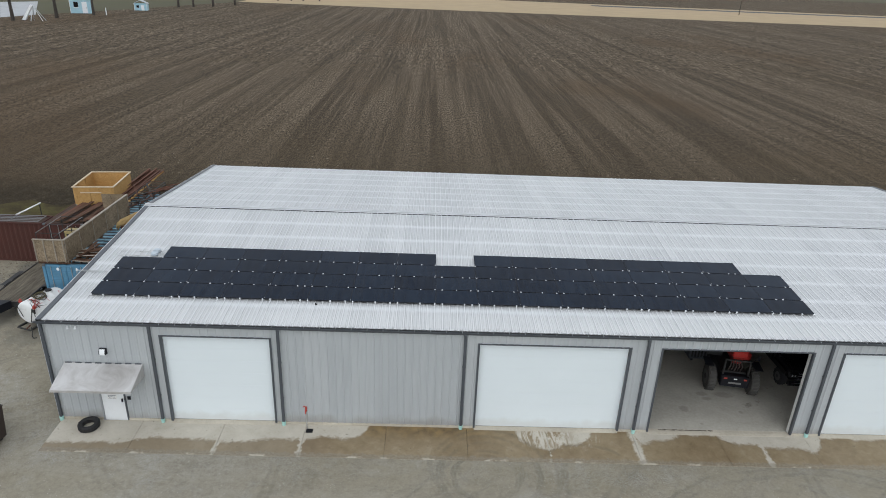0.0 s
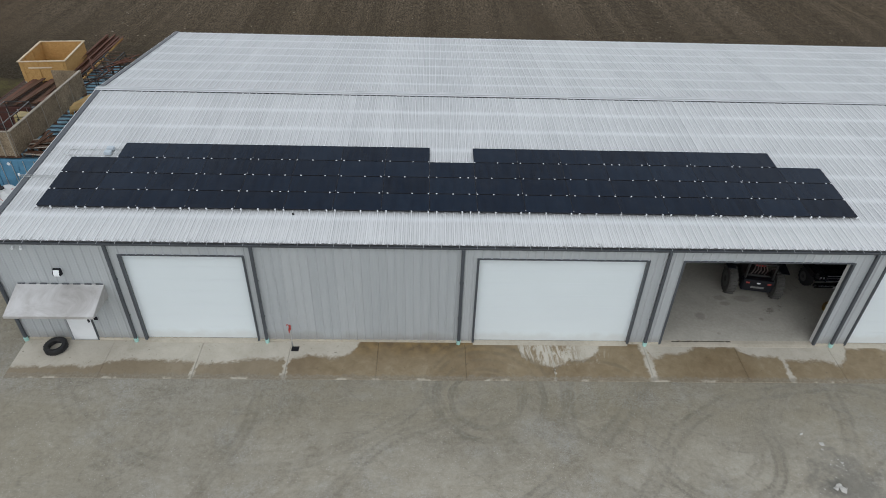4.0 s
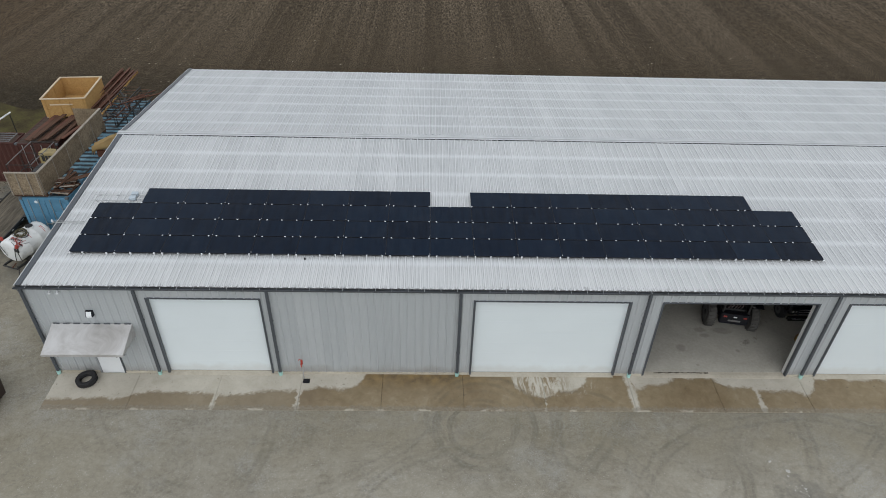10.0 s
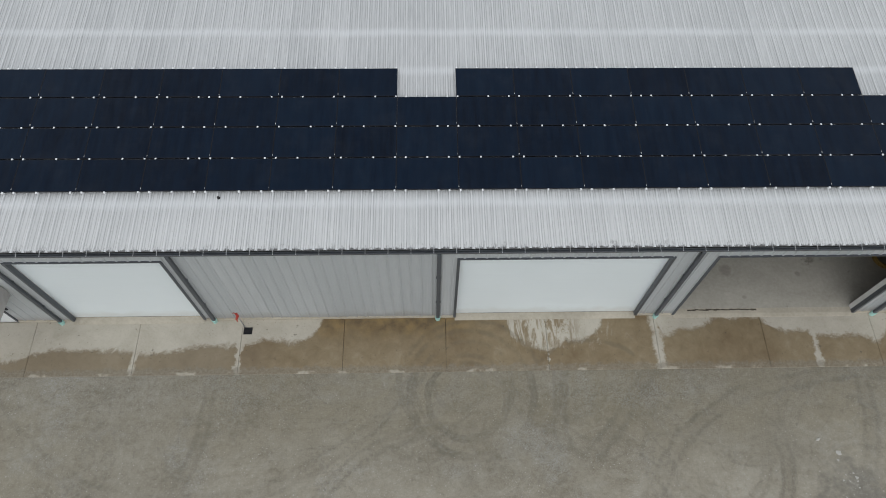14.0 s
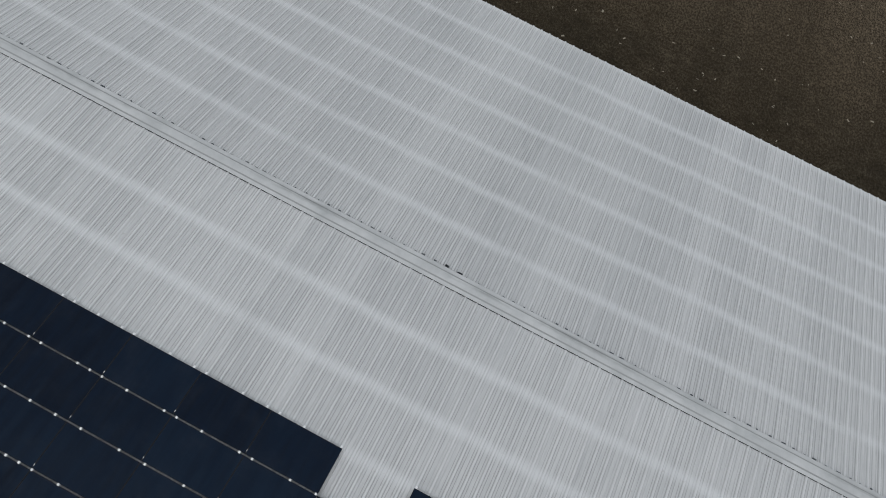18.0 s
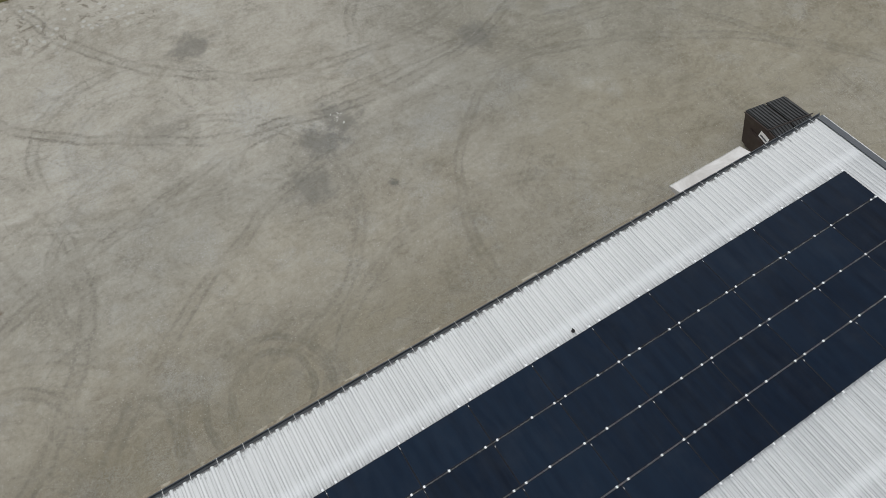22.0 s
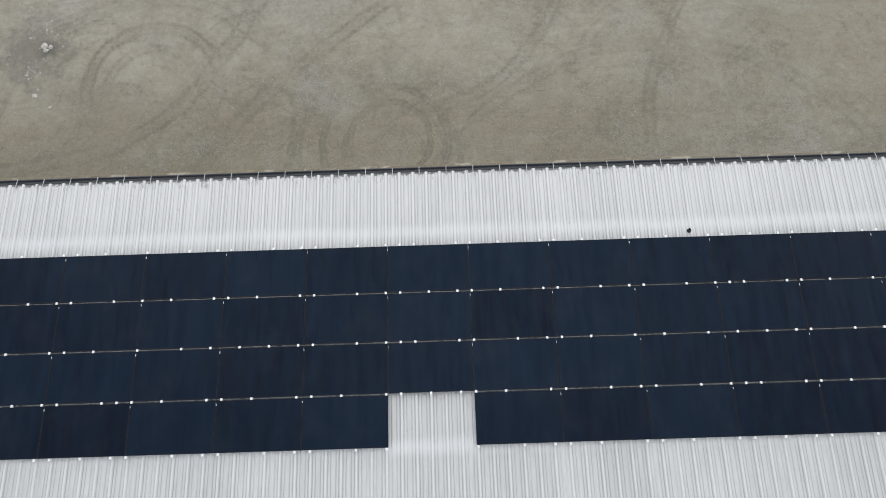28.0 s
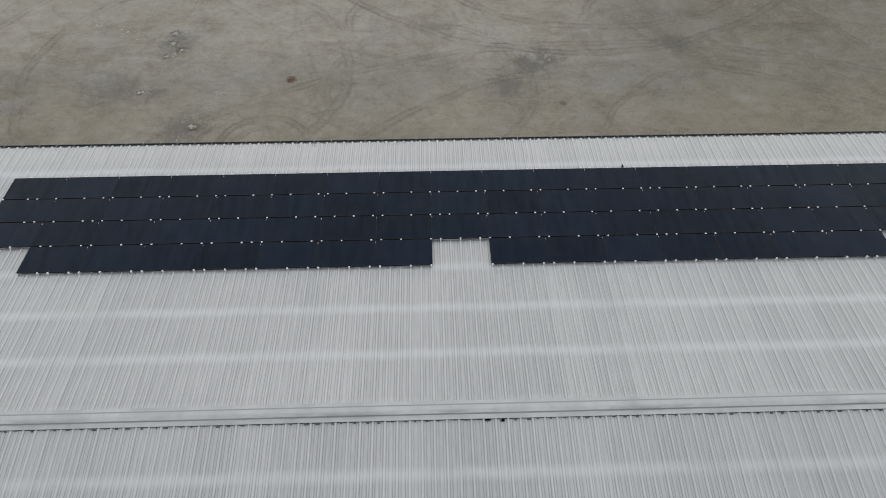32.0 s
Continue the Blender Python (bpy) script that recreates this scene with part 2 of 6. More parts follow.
def make_yard():
    m = Mat("gravel_yard", 0.9, spec=0.2)
    x, y, z = m.xyz()
    big, mid = m.noise(0.10, 5, 0.6, warp=0.5), m.noise(0.55, 7, 0.68, warp=1.2)
    drag = m.noise(0.8, 6, 0.7, v=m.scaled(0.35, 1.3, 1, turn=14), warp=1.6)
    fine, grit = m.noise(6.5, 6, 0.78), m.noise(26.0, 4, 0.8)
    tone = m.math("ADD", m.math("ADD", m.math("MULTIPLY", big, 0.22), m.math("MULTIPLY", mid, 0.24)), m.math("MULTIPLY", drag, 0.16))
    tone = m.math("ADD", tone, m.math("ADD", m.math("MULTIPLY", fine, 0.22), m.math("MULTIPLY", grit, 0.09)))
    c = m.ramp(tone, [(0.36, (0.160, 0.145, 0.115)), (0.46, (0.250, 0.236, 0.200)), (0.55, (0.310, 0.297, 0.260)), (0.64, (0.40, 0.385, 0.345))])
    wander = m.math("MULTIPLY_ADD", m.noise(0.16, 5, 0.65), 8.0, -4.0)
    near = m.step(m.math("ADD", y, wander), -10.5, -5.5)
    c = m.mix(m.math("MULTIPLY", near, 0.85), c, m.mix(1.0, c, (1.09, 1.05, 0.98), "MULTIPLY"))
    pale = m.math("MULTIPLY", m.step(m.math("ADD", y, wander), -9.0, -13.0), m.step(x, 4.0, 9.0))
    c = m.mix(m.math("MULTIPLY", pale, 0.8), c, m.mix(1.0, c, (1.30, 1.29, 1.29), "MULTIPLY"))
    tan = m.step(m.math("ADD", x, wander), 8.0, 1.0)
    c = m.mix(m.math("MULTIPLY", tan, 0.9), c, m.mix(1.0, c, (0.97, 0.955, 0.90), "MULTIPLY"))
    worked = m.math("MULTIPLY", m.step(m.math("ADD", y, wander), -3.5, -6.5), m.step(x, 6.0, 11.0))
    c = m.mix(worked, c, m.mix(1.0, c, (1.16, 1.155, 1.15), "MULTIPLY"))
    # damp mottling, a hand to a metre across
    mott = m.math("ADD", m.math("MULTIPLY", m.noise(1.3, 6, 0.68, warp=1.6), 0.6), m.math("MULTIPLY", m.noise(0.35, 4, 0.6, warp=0.8), 0.4))
    c = m.mix(m.math("MULTIPLY", m.step(mott, 0.49, 0.38), 0.22), c, (0.165, 0.152, 0.122))
    c = m.mix(m.math("MULTIPLY", m.step(mott, 0.54, 0.64), 0.20), c, (0.42, 0.405, 0.365))
    # bluish stone patches, and single pebbles
    patch = m.math("MULTIPLY", m.step(m.noise(0.28, 5, 0.65), 0.52, 0.64), m.step(grit, 0.44, 0.60))
    c = m.mix(m.math("MULTIPLY", patch, 0.40), c, (0.38, 0.395, 0.40))
    c = m.mix(m.math("MULTIPLY", m.math("MULTIPLY", m.step(m.noise(34.0, 2, 0.6), 0.62, 0.70), m.step(m.noise(0.5, 4, 0.6), 0.42, 0.6)), 0.55), c, (0.50, 0.50, 0.49))
    c = m.mix(m.math("MULTIPLY", m.step(m.noise(21.0, 3, 0.7), 0.40, 0.32), 0.14), c, (0.15, 0.138, 0.112))
    rim = m.math("MULTIPLY", m.math("MULTIPLY", m.step(m.math("ADD", y, m.math("MULTIPLY", mid, 1.4)), -2.6, -1.9), m.step(y, 1.0, -0.5)), m.step(grit, 0.44, 0.60))
    c = m.mix(m.math("MULTIPLY", rim, 0.35), c, (0.35, 0.34, 0.315))
    peb = m.math("MULTIPLY", m.step(m.cells(8.0)[0], 0.20, 0.08), m.step(m.noise(1.6, 3), 0.46, 0.60))
    c = m.mix(m.math("MULTIPLY", peb, 0.7), c, (0.48, 0.47, 0.44))
    trod = m.step(m.math("ADD", y, m.math("MULTIPLY_ADD", m.noise(0.4, 5, 0.65), 3.0, -1.5)), -5.2, -2.6)      # muddier along the apron
    c = m.mix(m.math("MULTIPLY", m.math("MULTIPLY", trod, m.step(x, 6.0, 11.0)), m.math("MULTIPLY_ADD", m.step(mid, 0.35, 0.6), 0.5, 0.4)), c, m.mix(1.0, c, (0.85, 0.82, 0.74), "MULTIPLY"))
    rub = m.step(m.math("ADD", y, m.math("MULTIPLY_ADD", m.noise(0.3, 4), 5.0, -2.5)), -19.6, -22.0)
    chunk = m.cells(2.6, random=1.0)
    c = m.mix(m.math("MULTIPLY", rub, m.math("MULTIPLY", m.step(chunk[0], 0.32, 0.16), 0.7)), c, (0.47, 0.46, 0.43))
    c = m.mix(m.math("MULTIPLY", rub, m.math("MULTIPLY", m.step(m.noise(1.1, 6, 0.72, warp=1.0), 0.53, 0.62), 0.75)), c, (0.135, 0.115, 0.085))
    # wheel marks: centre, radius, breadth, depth of tone
    jit = m.math("ADD", m.math("MULTIPLY_ADD", m.noise(0.3, 3), 0.9, -0.45), m.math("MULTIPLY_ADD", m.noise(3.0, 5, 0.75), 0.22, -0.11))
    tight = m.math("MULTIPLY_ADD", m.noise(1.6, 4, 0.65), 0.28, -0.14)
    gap = m.math("MULTIPLY_ADD", m.step(m.noise(0.42, 5, 0.65), 0.38, 0.60), 0.75, 0.25)
    lugs = m.step(m.noise(8.0, 4, 0.75), 0.42, 0.57)
    total = None
    for cx, cy, r, w, k, *stop in TRACKS:
        d = m.math("SQRT", m.math("ADD", m.math("POWER", m.math("SUBTRACT", x, cx), 2.0), m.math("POWER", m.math("SUBTRACT", y, cy), 2.0)))
        e = m.math("ABSOLUTE", m.math("SUBTRACT", m.math("ADD", d, jit if r > 3.5 else tight), r))
        both = m.math("MULTIPLY_ADD", m.step(m.math("ABSOLUTE", m.math("SUBTRACT", e, w * 0.75)), 0.11, 0.03), 0.65, 0.35)
        k2 = m.math("MULTIPLY", m.math("MULTIPLY", m.step(e, w * 1.4, w * 0.8), both), k)
        if stop:                     # this mark fades out nearer to the shed
            k2 = m.math("MULTIPLY", k2, m.step(y, stop[0] + 1.5, stop[0] - 1.0))
        total = k2 if total is None else m.math("MAXIMUM", total, k2)
    mark = m.math("MULTIPLY", total, m.math("MULTIPLY", gap, m.math("MULTIPLY_ADD", lugs, 0.5, 0.5)))
    c = m.mix(m.math("MULTIPLY", mark, 0.88), c, (0.150, 0.138, 0.112))
    # turning scuffs left by many wheels: thin curved lines, light and dark
    for sc, turn, k in ((0.16, 20, 0.30), (0.21, -35, 0.26), (0.27, 75, 0.16)):
        n_ = m.noise(sc, 2, 0.45, v=m.scaled(1.0, 1.6, 1, turn=turn), warp=1.4)
        line = m.math("ABSOLUTE", m.math("SUBTRACT", m.math("FRACT", m.math("MULTIPLY", n_, 7.0)), 0.5))
        line = m.math("MULTIPLY", m.step(line, 0.11, 0.02), m.math("MULTIPLY", gap, lugs))
        c = m.mix(m.math("MULTIPLY", line, k), c, (0.15, 0.138, 0.112) if turn != 75 else (0.46, 0.445, 0.40))
    # oily and trodden patches, and dark halos round the stone heaps
    ragged = m.math("SUBTRACT", m.noise(1.6, 6, 0.72), 0.5)
    torn = m.math("SUBTRACT", m.noise(5.0, 5, 0.75, warp=0.5), 0.5)
    for px, py, r, k in STAINS_AND_HALOS:
        d = m.math("SQRT", m.math("ADD", m.math("POWER", m.math("SUBTRACT", x, px), 2.0), m.math("POWER", m.math("SUBTRACT", y, py), 2.0)))
        d = m.math("ADD", d, m.math("MULTIPLY", ragged if r > 0.6 else torn, r * 2.6))
        c = m.mix(m.math("MULTIPLY", m.step(d, r, r * 0.2), k), c, (0.115, 0.112, 0.102) if r != 0.36 else (0.105, 0.066, 0.036))
    for px, py, r in ((28.95, -5.5, 0.5), (28.5, -6.95, 0.6), (30.1, -6.05, 0.7), (29.4, -7.4, 0.5), (10.9, -11.4, 0.35), (30.8, -12.6, 0.9)):     # crushed pale stone
        d = m.math("SQRT", m.math("ADD", m.math("POWER", m.math("MULTIPLY", m.math("SUBTRACT", x, px), 0.6), 2.0), m.math("POWER", m.math("SUBTRACT", y, py), 2.0)))
        d = m.math("ADD", d, m.math("MULTIPLY", ragged, r * 3.4))
        c = m.mix(m.math("MULTIPLY", m.math("MULTIPLY", m.step(d, r * 0.75, r * 0.1), m.step(m.noise(6.0, 5, 0.8), 0.48, 0.62)), 0.38), c, (0.43, 0.415, 0.38))
    m.bump(m.math("ADD", m.math("ADD", fine, grit), m.math("MULTIPLY", mid, 1.2)), 0.45, 0.03)
    return m.out(c)


TRACKS = [(0.9, -13.2, 7.4, 0.26, 0.7, -15.8), (18.0, -0.4, 26.9, 0.26, 0.65, -11.5), (17.2, -2.3, 0.8, 0.08, 0.7), (17.45, -2.75, 1.25, 0.10, 0.85), (17.35, -2.4, 1.55, 0.07, 0.6), (17.6, -2.6, 1.95, 0.11, 0.75), (17.9, -2.0, 2.6, 0.08, 0.5), (24.95, -4.75, 2.1, 0.22, 0.65, -4.6), (24.95, -4.6, 1.5, 0.16, 0.35, -4.6), (25.2, -2.98, 4.9, 0.24, 0.5),
          (29.6, -10.4, 8.3, 0.28, 0.6), (17.0, -8.9, 5.2, 0.22, 0.45), (17.6, -14.3, 3.9, 0.26, 0.5), (17.9, -14.5, 2.25, 0.24, 0.3), (0.9, -2.3, 8.6, 0.2, 0.45),
          (7.2, -26.8, 12.9, 0.26, 0.75), (8.7, -29.1, 17.5, 0.26, 0.9), (8.1, 25.1, 37.6, 0.24, 0.6), (6.6, 10.1, 20.7, 0.24, 0.6), 
          (-3.6, -20.0, 28.4, 0.25, 0.3), (9.0, 2.0, 7.8, 0.25, 0.4), (12.0, -34.0, 24.0, 0.3, 0.3)]
STAINS_AND_HALOS = [(-8.3, 11.6, 2.8, 0.85), (-8.6, 14.2, 2.0, 0.8), (-7.4, 8.0, 1.8, 0.45), (-5.0, 6.6, 1.6, 0.4), (10.9, -11.3, 1.3, 0.5), (12.0, -10.6, 1.2, 0.5), (13.1, -9.0, 1.3, 0.45), (3.8, -12.3, 1.2, 0.5), (14.3, -17.9, 1.2, 0.5), (28.9, -6.2, 1.8, 0.5), (30.7, -12.9, 1.3, 0.5), (30.8, -8.8, 0.9, 0.4),
          (24.15, -9.72, 0.36, 0.95), (10.5, -7.55, 0.24, 0.75), (30.94, -13.85, 0.42, 0.8), (30.85, -12.95, 0.34, 0.6), (30.35, -12.35, 0.40, 0.75), (30.98, -11.75, 0.34, 0.6), (31.6, -8.85, 0.3, 0.6), (28.4, -6.2, 0.45, 0.6), (17.0, -14.0, 1.6, 0.25), (33.0, -9.0, 2.2, 0.35)]


def make_field():
    m = Mat("tilled_soil", 0.95, spec=0.1)
    x, y, z = m.xyz()
    rows = m.noise(1.0, 3, 0.55, v=m.scaled(0.30, 0.006, 1))
    rows2 = m.noise(1.0, 4, 0.6, v=m.scaled(0.9, 0.03, 1))
    broad = m.noise(0.035, 4, 0.6)
    fine, crumb = m.noise(1.3, 7, 0.82), m.noise(7.0, 5, 0.85)
    # soil tone turns paler and greyer away from the shed
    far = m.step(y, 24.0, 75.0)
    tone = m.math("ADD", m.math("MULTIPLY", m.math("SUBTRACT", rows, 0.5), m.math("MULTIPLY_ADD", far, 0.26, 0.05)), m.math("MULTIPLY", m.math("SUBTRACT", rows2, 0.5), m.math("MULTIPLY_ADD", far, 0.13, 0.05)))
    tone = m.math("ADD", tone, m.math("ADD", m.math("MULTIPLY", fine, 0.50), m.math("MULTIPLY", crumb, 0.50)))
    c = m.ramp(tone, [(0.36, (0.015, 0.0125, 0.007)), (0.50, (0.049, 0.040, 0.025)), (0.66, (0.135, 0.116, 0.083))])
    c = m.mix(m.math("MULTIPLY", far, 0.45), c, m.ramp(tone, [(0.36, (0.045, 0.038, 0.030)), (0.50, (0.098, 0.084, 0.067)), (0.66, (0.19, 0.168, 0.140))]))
    c = m.mix(m.math("MULTIPLY", m.step(broad, 0.48, 0.66), 0.35), c, (0.070, 0.055, 0.030))
    straw = m.math("MULTIPLY", m.step(m.cells(4.0)[0], 0.13, 0.05), m.step(m.noise(0.7, 3), 0.48, 0.64))
    c = m.mix(m.math("MULTIPLY", straw, 0.6), c, (0.30, 0.275, 0.22))
    wisp = m.math("ADD", m.math("MULTIPLY", m.noise(1.0, 3, 0.6, v=m.scaled(0.42, 0.006, 1)), 0.5), m.math("MULTIPLY", m.noise(1.0, 4, 0.7, v=m.scaled(1.4, 0.022, 1)), 0.5))
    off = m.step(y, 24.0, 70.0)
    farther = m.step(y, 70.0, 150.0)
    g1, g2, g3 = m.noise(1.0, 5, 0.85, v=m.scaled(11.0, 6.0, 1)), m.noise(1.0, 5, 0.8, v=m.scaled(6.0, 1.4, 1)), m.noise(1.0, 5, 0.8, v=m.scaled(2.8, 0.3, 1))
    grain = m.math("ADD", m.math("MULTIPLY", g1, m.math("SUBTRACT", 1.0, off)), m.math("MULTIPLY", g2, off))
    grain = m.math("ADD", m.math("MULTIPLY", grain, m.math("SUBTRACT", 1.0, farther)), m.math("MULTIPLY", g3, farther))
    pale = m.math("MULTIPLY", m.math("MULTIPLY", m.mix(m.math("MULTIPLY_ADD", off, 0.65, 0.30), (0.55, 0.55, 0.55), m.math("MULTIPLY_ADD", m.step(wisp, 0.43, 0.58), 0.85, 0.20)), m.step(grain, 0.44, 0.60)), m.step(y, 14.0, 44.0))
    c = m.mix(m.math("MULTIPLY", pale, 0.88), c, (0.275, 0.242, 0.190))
    c = m.mix(m.math("MULTIPLY", m.step(grain, 0.53, 0.41), 0.88), c, (0.030, 0.024, 0.016))
    clay = m.math("MULTIPLY", m.step(m.noise(0.022, 5, 0.65, v=m.scaled(1.0, 0.4, 1)), 0.50, 0.64), m.step(grain, 0.40, 0.56))
    c = m.mix(m.math("MULTIPLY", clay, 0.45), c, (0.100, 0.068, 0.038))
    c = m.mix(1.0, c, (0.92, 0.825, 0.735), "MULTIPLY")
    # darker soil towards the shed, with a wandering edge
    darker = m.math("MULTIPLY", m.step(m.math("ADD", y, m.math("MULTIPLY_ADD", m.noise(0.2, 4), 12.0, -6.0)), 36.0, 25.0), 0.5)
    c = m.mix(m.math("MULTIPLY", darker, 1.2), c, m.ramp(tone, [(0.40, (0.011, 0.010, 0.006)), (0.52, (0.026, 0.022, 0.014)), (0.62, (0.078, 0.068, 0.046))]))
    m.bump(m.math("ADD", fine, m.math("MULTIPLY", crumb, 0.7)), 0.9, 0.12)
    return m.out(c)


def make_slab():
    m = Mat("apron_concrete", 0.75, spec=0.35)
    x, y, z = m.xyz()
    fine, mid = m.noise(9.0, 6, 0.75), m.noise(1.1, 5, 0.6, warp=0.5)
    c = m.ramp(m.math("ADD", m.math("MULTIPLY", fine, 0.45), m.math("MULTIPLY", mid, 0.55)), [(0.3, (0.37, 0.335, 0.27)), (0.7, (0.55, 0.515, 0.44))])
    # rain water and brown silt: how near to the wall it reaches along the apron
    near_end, far_end = (m.ramp(m.math("DIVIDE", x, 46.2), [(u / 46.2, v / 1.5 + 1.0) for u, v in side]) for side in TIDE)
    reach = m.mix(m.math("GREATER_THAN", x, 18.75), near_end, far_end)
    rag = m.math("ADD", m.math("MULTIPLY_ADD", m.noise(0.9, 4, 0.6), 0.44, -0.22), m.math("MULTIPLY_ADD", m.noise(3.0, 6, 0.78, warp=0.8), 0.62, -0.31))
    edge = m.math("ADD", m.math("SUBTRACT", y, m.math("MULTIPLY_ADD", reach, 1.5, -1.5)), rag)
    wet = m.step(edge, 0.12, -0.10)
    joint = None
    for cx, w in JOINTS:
        near = m.math("ADD", m.math("ABSOLUTE", m.math("SUBTRACT", x, cx)), m.math("MULTIPLY_ADD", m.noise(2.2, 6, 0.75), 0.7, -0.35))
        j = m.step(near, w, w * 0.3)
        joint = j if joint is None else m.math("MAXIMUM", joint, j)
    lip = m.math("MULTIPLY", m.step(m.math("ADD", y, m.math("MULTIPLY_ADD", m.noise(5.0, 4), 0.14, -0.07)), -1.76, -1.83), m.step(m.noise(1.3, 4), 0.54, 0.62))
    scuff = m.math("MULTIPLY", m.step(m.noise(1.7, 6, 0.78, v=m.scaled(1.6, 0.6, 1), warp=1.0), 0.56, 0.66), m.math("MULTIPLY", m.step(y, -1.5, -0.7), m.math("MULTIPLY", m.step(x, 18.8, 19.8), m.step(x, 23.6, 22.6))))
    wet = m.math("MULTIPLY", wet, m.math("SUBTRACT", 1.0, m.math("MAXIMUM", m.math("MAXIMUM", joint, m.math("MULTIPLY", lip, 0.8)), m.math("MULTIPLY", scuff, 0.5))))
    silt = m.ramp(m.math("ADD", m.math("MULTIPLY", m.noise(0.45, 5, 0.62), 0.6), m.math("MULTIPLY", m.noise(2.4, 6, 0.7, warp=0.6), 0.4)),
                  [(0.37, (0.145, 0.095, 0.042)), (0.46, (0.190, 0.140, 0.076)), (0.55, (0.230, 0.180, 0.108)), (0.66, (0.30, 0.25, 0.175))])
    silt = m.mix(m.math("MULTIPLY", m.step(x, 12.0, 9.0), 0.5), silt, (0.205, 0.175, 0.135))
    rust = m.math("MULTIPLY", m.math("MULTIPLY", m.step(x, 11.6, 13.0), m.step(x, 19.5, 16.0)), m.step(m.math("ADD", y, m.math("MULTIPLY_ADD", m.noise(1.4, 5), 1.0, -0.5)), -1.1, -0.1))
    silt = m.mix(m.math("MULTIPLY", rust, 0.85), silt, m.ramp(m.noise(1.8, 5, 0.7), [(0.36, (0.085, 0.050, 0.014)), (0.62, (0.225, 0.145, 0.045))]))
    darker = m.step(m.math("ABSOLUTE", edge), 0.14, 0.0)          # dark tide line round the silt
    silt = m.mix(m.math("MULTIPLY", darker, 0.35), silt, (0.11, 0.078, 0.040))
    silt = m.mix(1.0, silt, (0.99, 0.95, 0.875), "MULTIPLY")
    c = m.mix(m.math("MULTIPLY", wet, 0.9), c, silt)
    # dried splashes drawn out away from the wall by turning wheels
    dash = m.noise(1.0, 5, 0.75, v=m.scaled(4.2, 1.0, 1, turn=28), warp=1.4)
    zone = m.math("MULTIPLY", m.math("MULTIPLY", m.step(x, 18.4, 19.2), m.step(x, 21.6, 20.6)), m.step(y, -1.5, -0.8))
    c = m.mix(m.math("MULTIPLY", m.math("MULTIPLY", m.step(dash, 0.56, 0.42), zone), 0.85), c, silt)
    c = m.mix(m.math("MULTIPLY", m.math("MULTIPLY", m.step(dash, 0.60, 0.68), zone), 0.35), c, (0.52, 0.49, 0.42))
    c = m.mix(m.math("MULTIPLY", m.step(fine, 0.52, 0.68), 0.22), c, (0.12, 0.10, 0.07))
    spots = m.math("MAXIMUM", m.step(m.noise(4.0, 3, 0.6), 0.68, 0.74), m.step(m.noise(15.0, 2, 0.5), 0.70, 0.76))
    c = m.mix(m.math("MULTIPLY", spots, 0.6), c, (0.08, 0.07, 0.055))
    turn = None
    wav = m.math("MULTIPLY_ADD", m.noise(2.5, 5, 0.75), 0.24, -0.12)
    for cx, cy, rr_ in ((17.5, -2.6, 1.0), (17.5, -2.6, 1.25), (17.5, -2.5, 1.6), (17.5, -2.5, 2.0), (17.6, -2.5, 2.35), (21.5, -3.2, 2.3)):
        d = m.math("SQRT", m.math("ADD", m.math("POWER", m.math("SUBTRACT", x, cx), 2.0), m.math("POWER", m.math("SUBTRACT", y, cy), 2.0)))
        e = m.step(m.math("ABSOLUTE", m.math("SUBTRACT", m.math("ADD", d, wav), rr_)), 0.12, 0.02)
        turn = e if turn is None else m.math("MAXIMUM", turn, e)
    c = m.mix(m.math("MULTIPLY", m.math("MULTIPLY", turn, m.step(m.noise(1.2, 5, 0.7), 0.40, 0.60)), 0.45), c, (0.13, 0.105, 0.070))
    spread = m.math("MULTIPLY", m.step(m.math("ADD", y, m.math("MULTIPLY_ADD", m.noise(3.5, 5, 0.7), 0.5, -0.25)), -1.60, -1.74), m.math("SUBTRACT", 1.0, m.math("MULTIPLY", lip, 0.9)))
    c = m.mix(m.math("MULTIPLY", spread, 0.6), c, m.ramp(m.noise(11.0, 5, 0.8), [(0.36, (0.15, 0.132, 0.10)), (0.62, (0.28, 0.255, 0.205))]))     # gravel carried on to the edge
    return m.out(c, m.math("MULTIPLY_ADD", wet, -0.25, 0.78))


JOINTS = [(6.78, 0.13), (10.12, 0.13), (20.13, 0.05), (23.78, 0.22), (29.02, 0.13)]
TIDE = [[(0.0, -1.42), (2.0, -1.32), (2.9, -1.37), (3.6, -1.2), (4.4, -1.02), (6.2, -1.05), (7.0, -1.17), (8.4, -1.11), (9.1, -0.91), (10.1, -0.92), (10.42, -1.0), (10.8, -0.77), (11.4, -0.75), (12.03, -0.85), (12.4, -0.7), (12.6, -0.4), (13.0, 0.4), (18.75, 0.4)],
        [(18.8, 0.2), (18.95, -0.75), (19.4, -1.0), (20.15, -1.3), (20.45, -1.1), (20.75, -0.85), (21.25, -0.95), (21.8, -0.6), (22.1, -0.1), (22.3, 0.4), (23.6, 0.4), (24.0, -0.7), (24.5, -0.55), (25.6, -0.35), (25.8, -0.2), (27.3, -0.2), (27.8, -0.61), (28.8, -0.67), (29.4, -0.86), (30.3, -0.85), (31.2, -1.04), (31.5, -0.7), (31.8, -0.2), (33.0, -0.2)]]


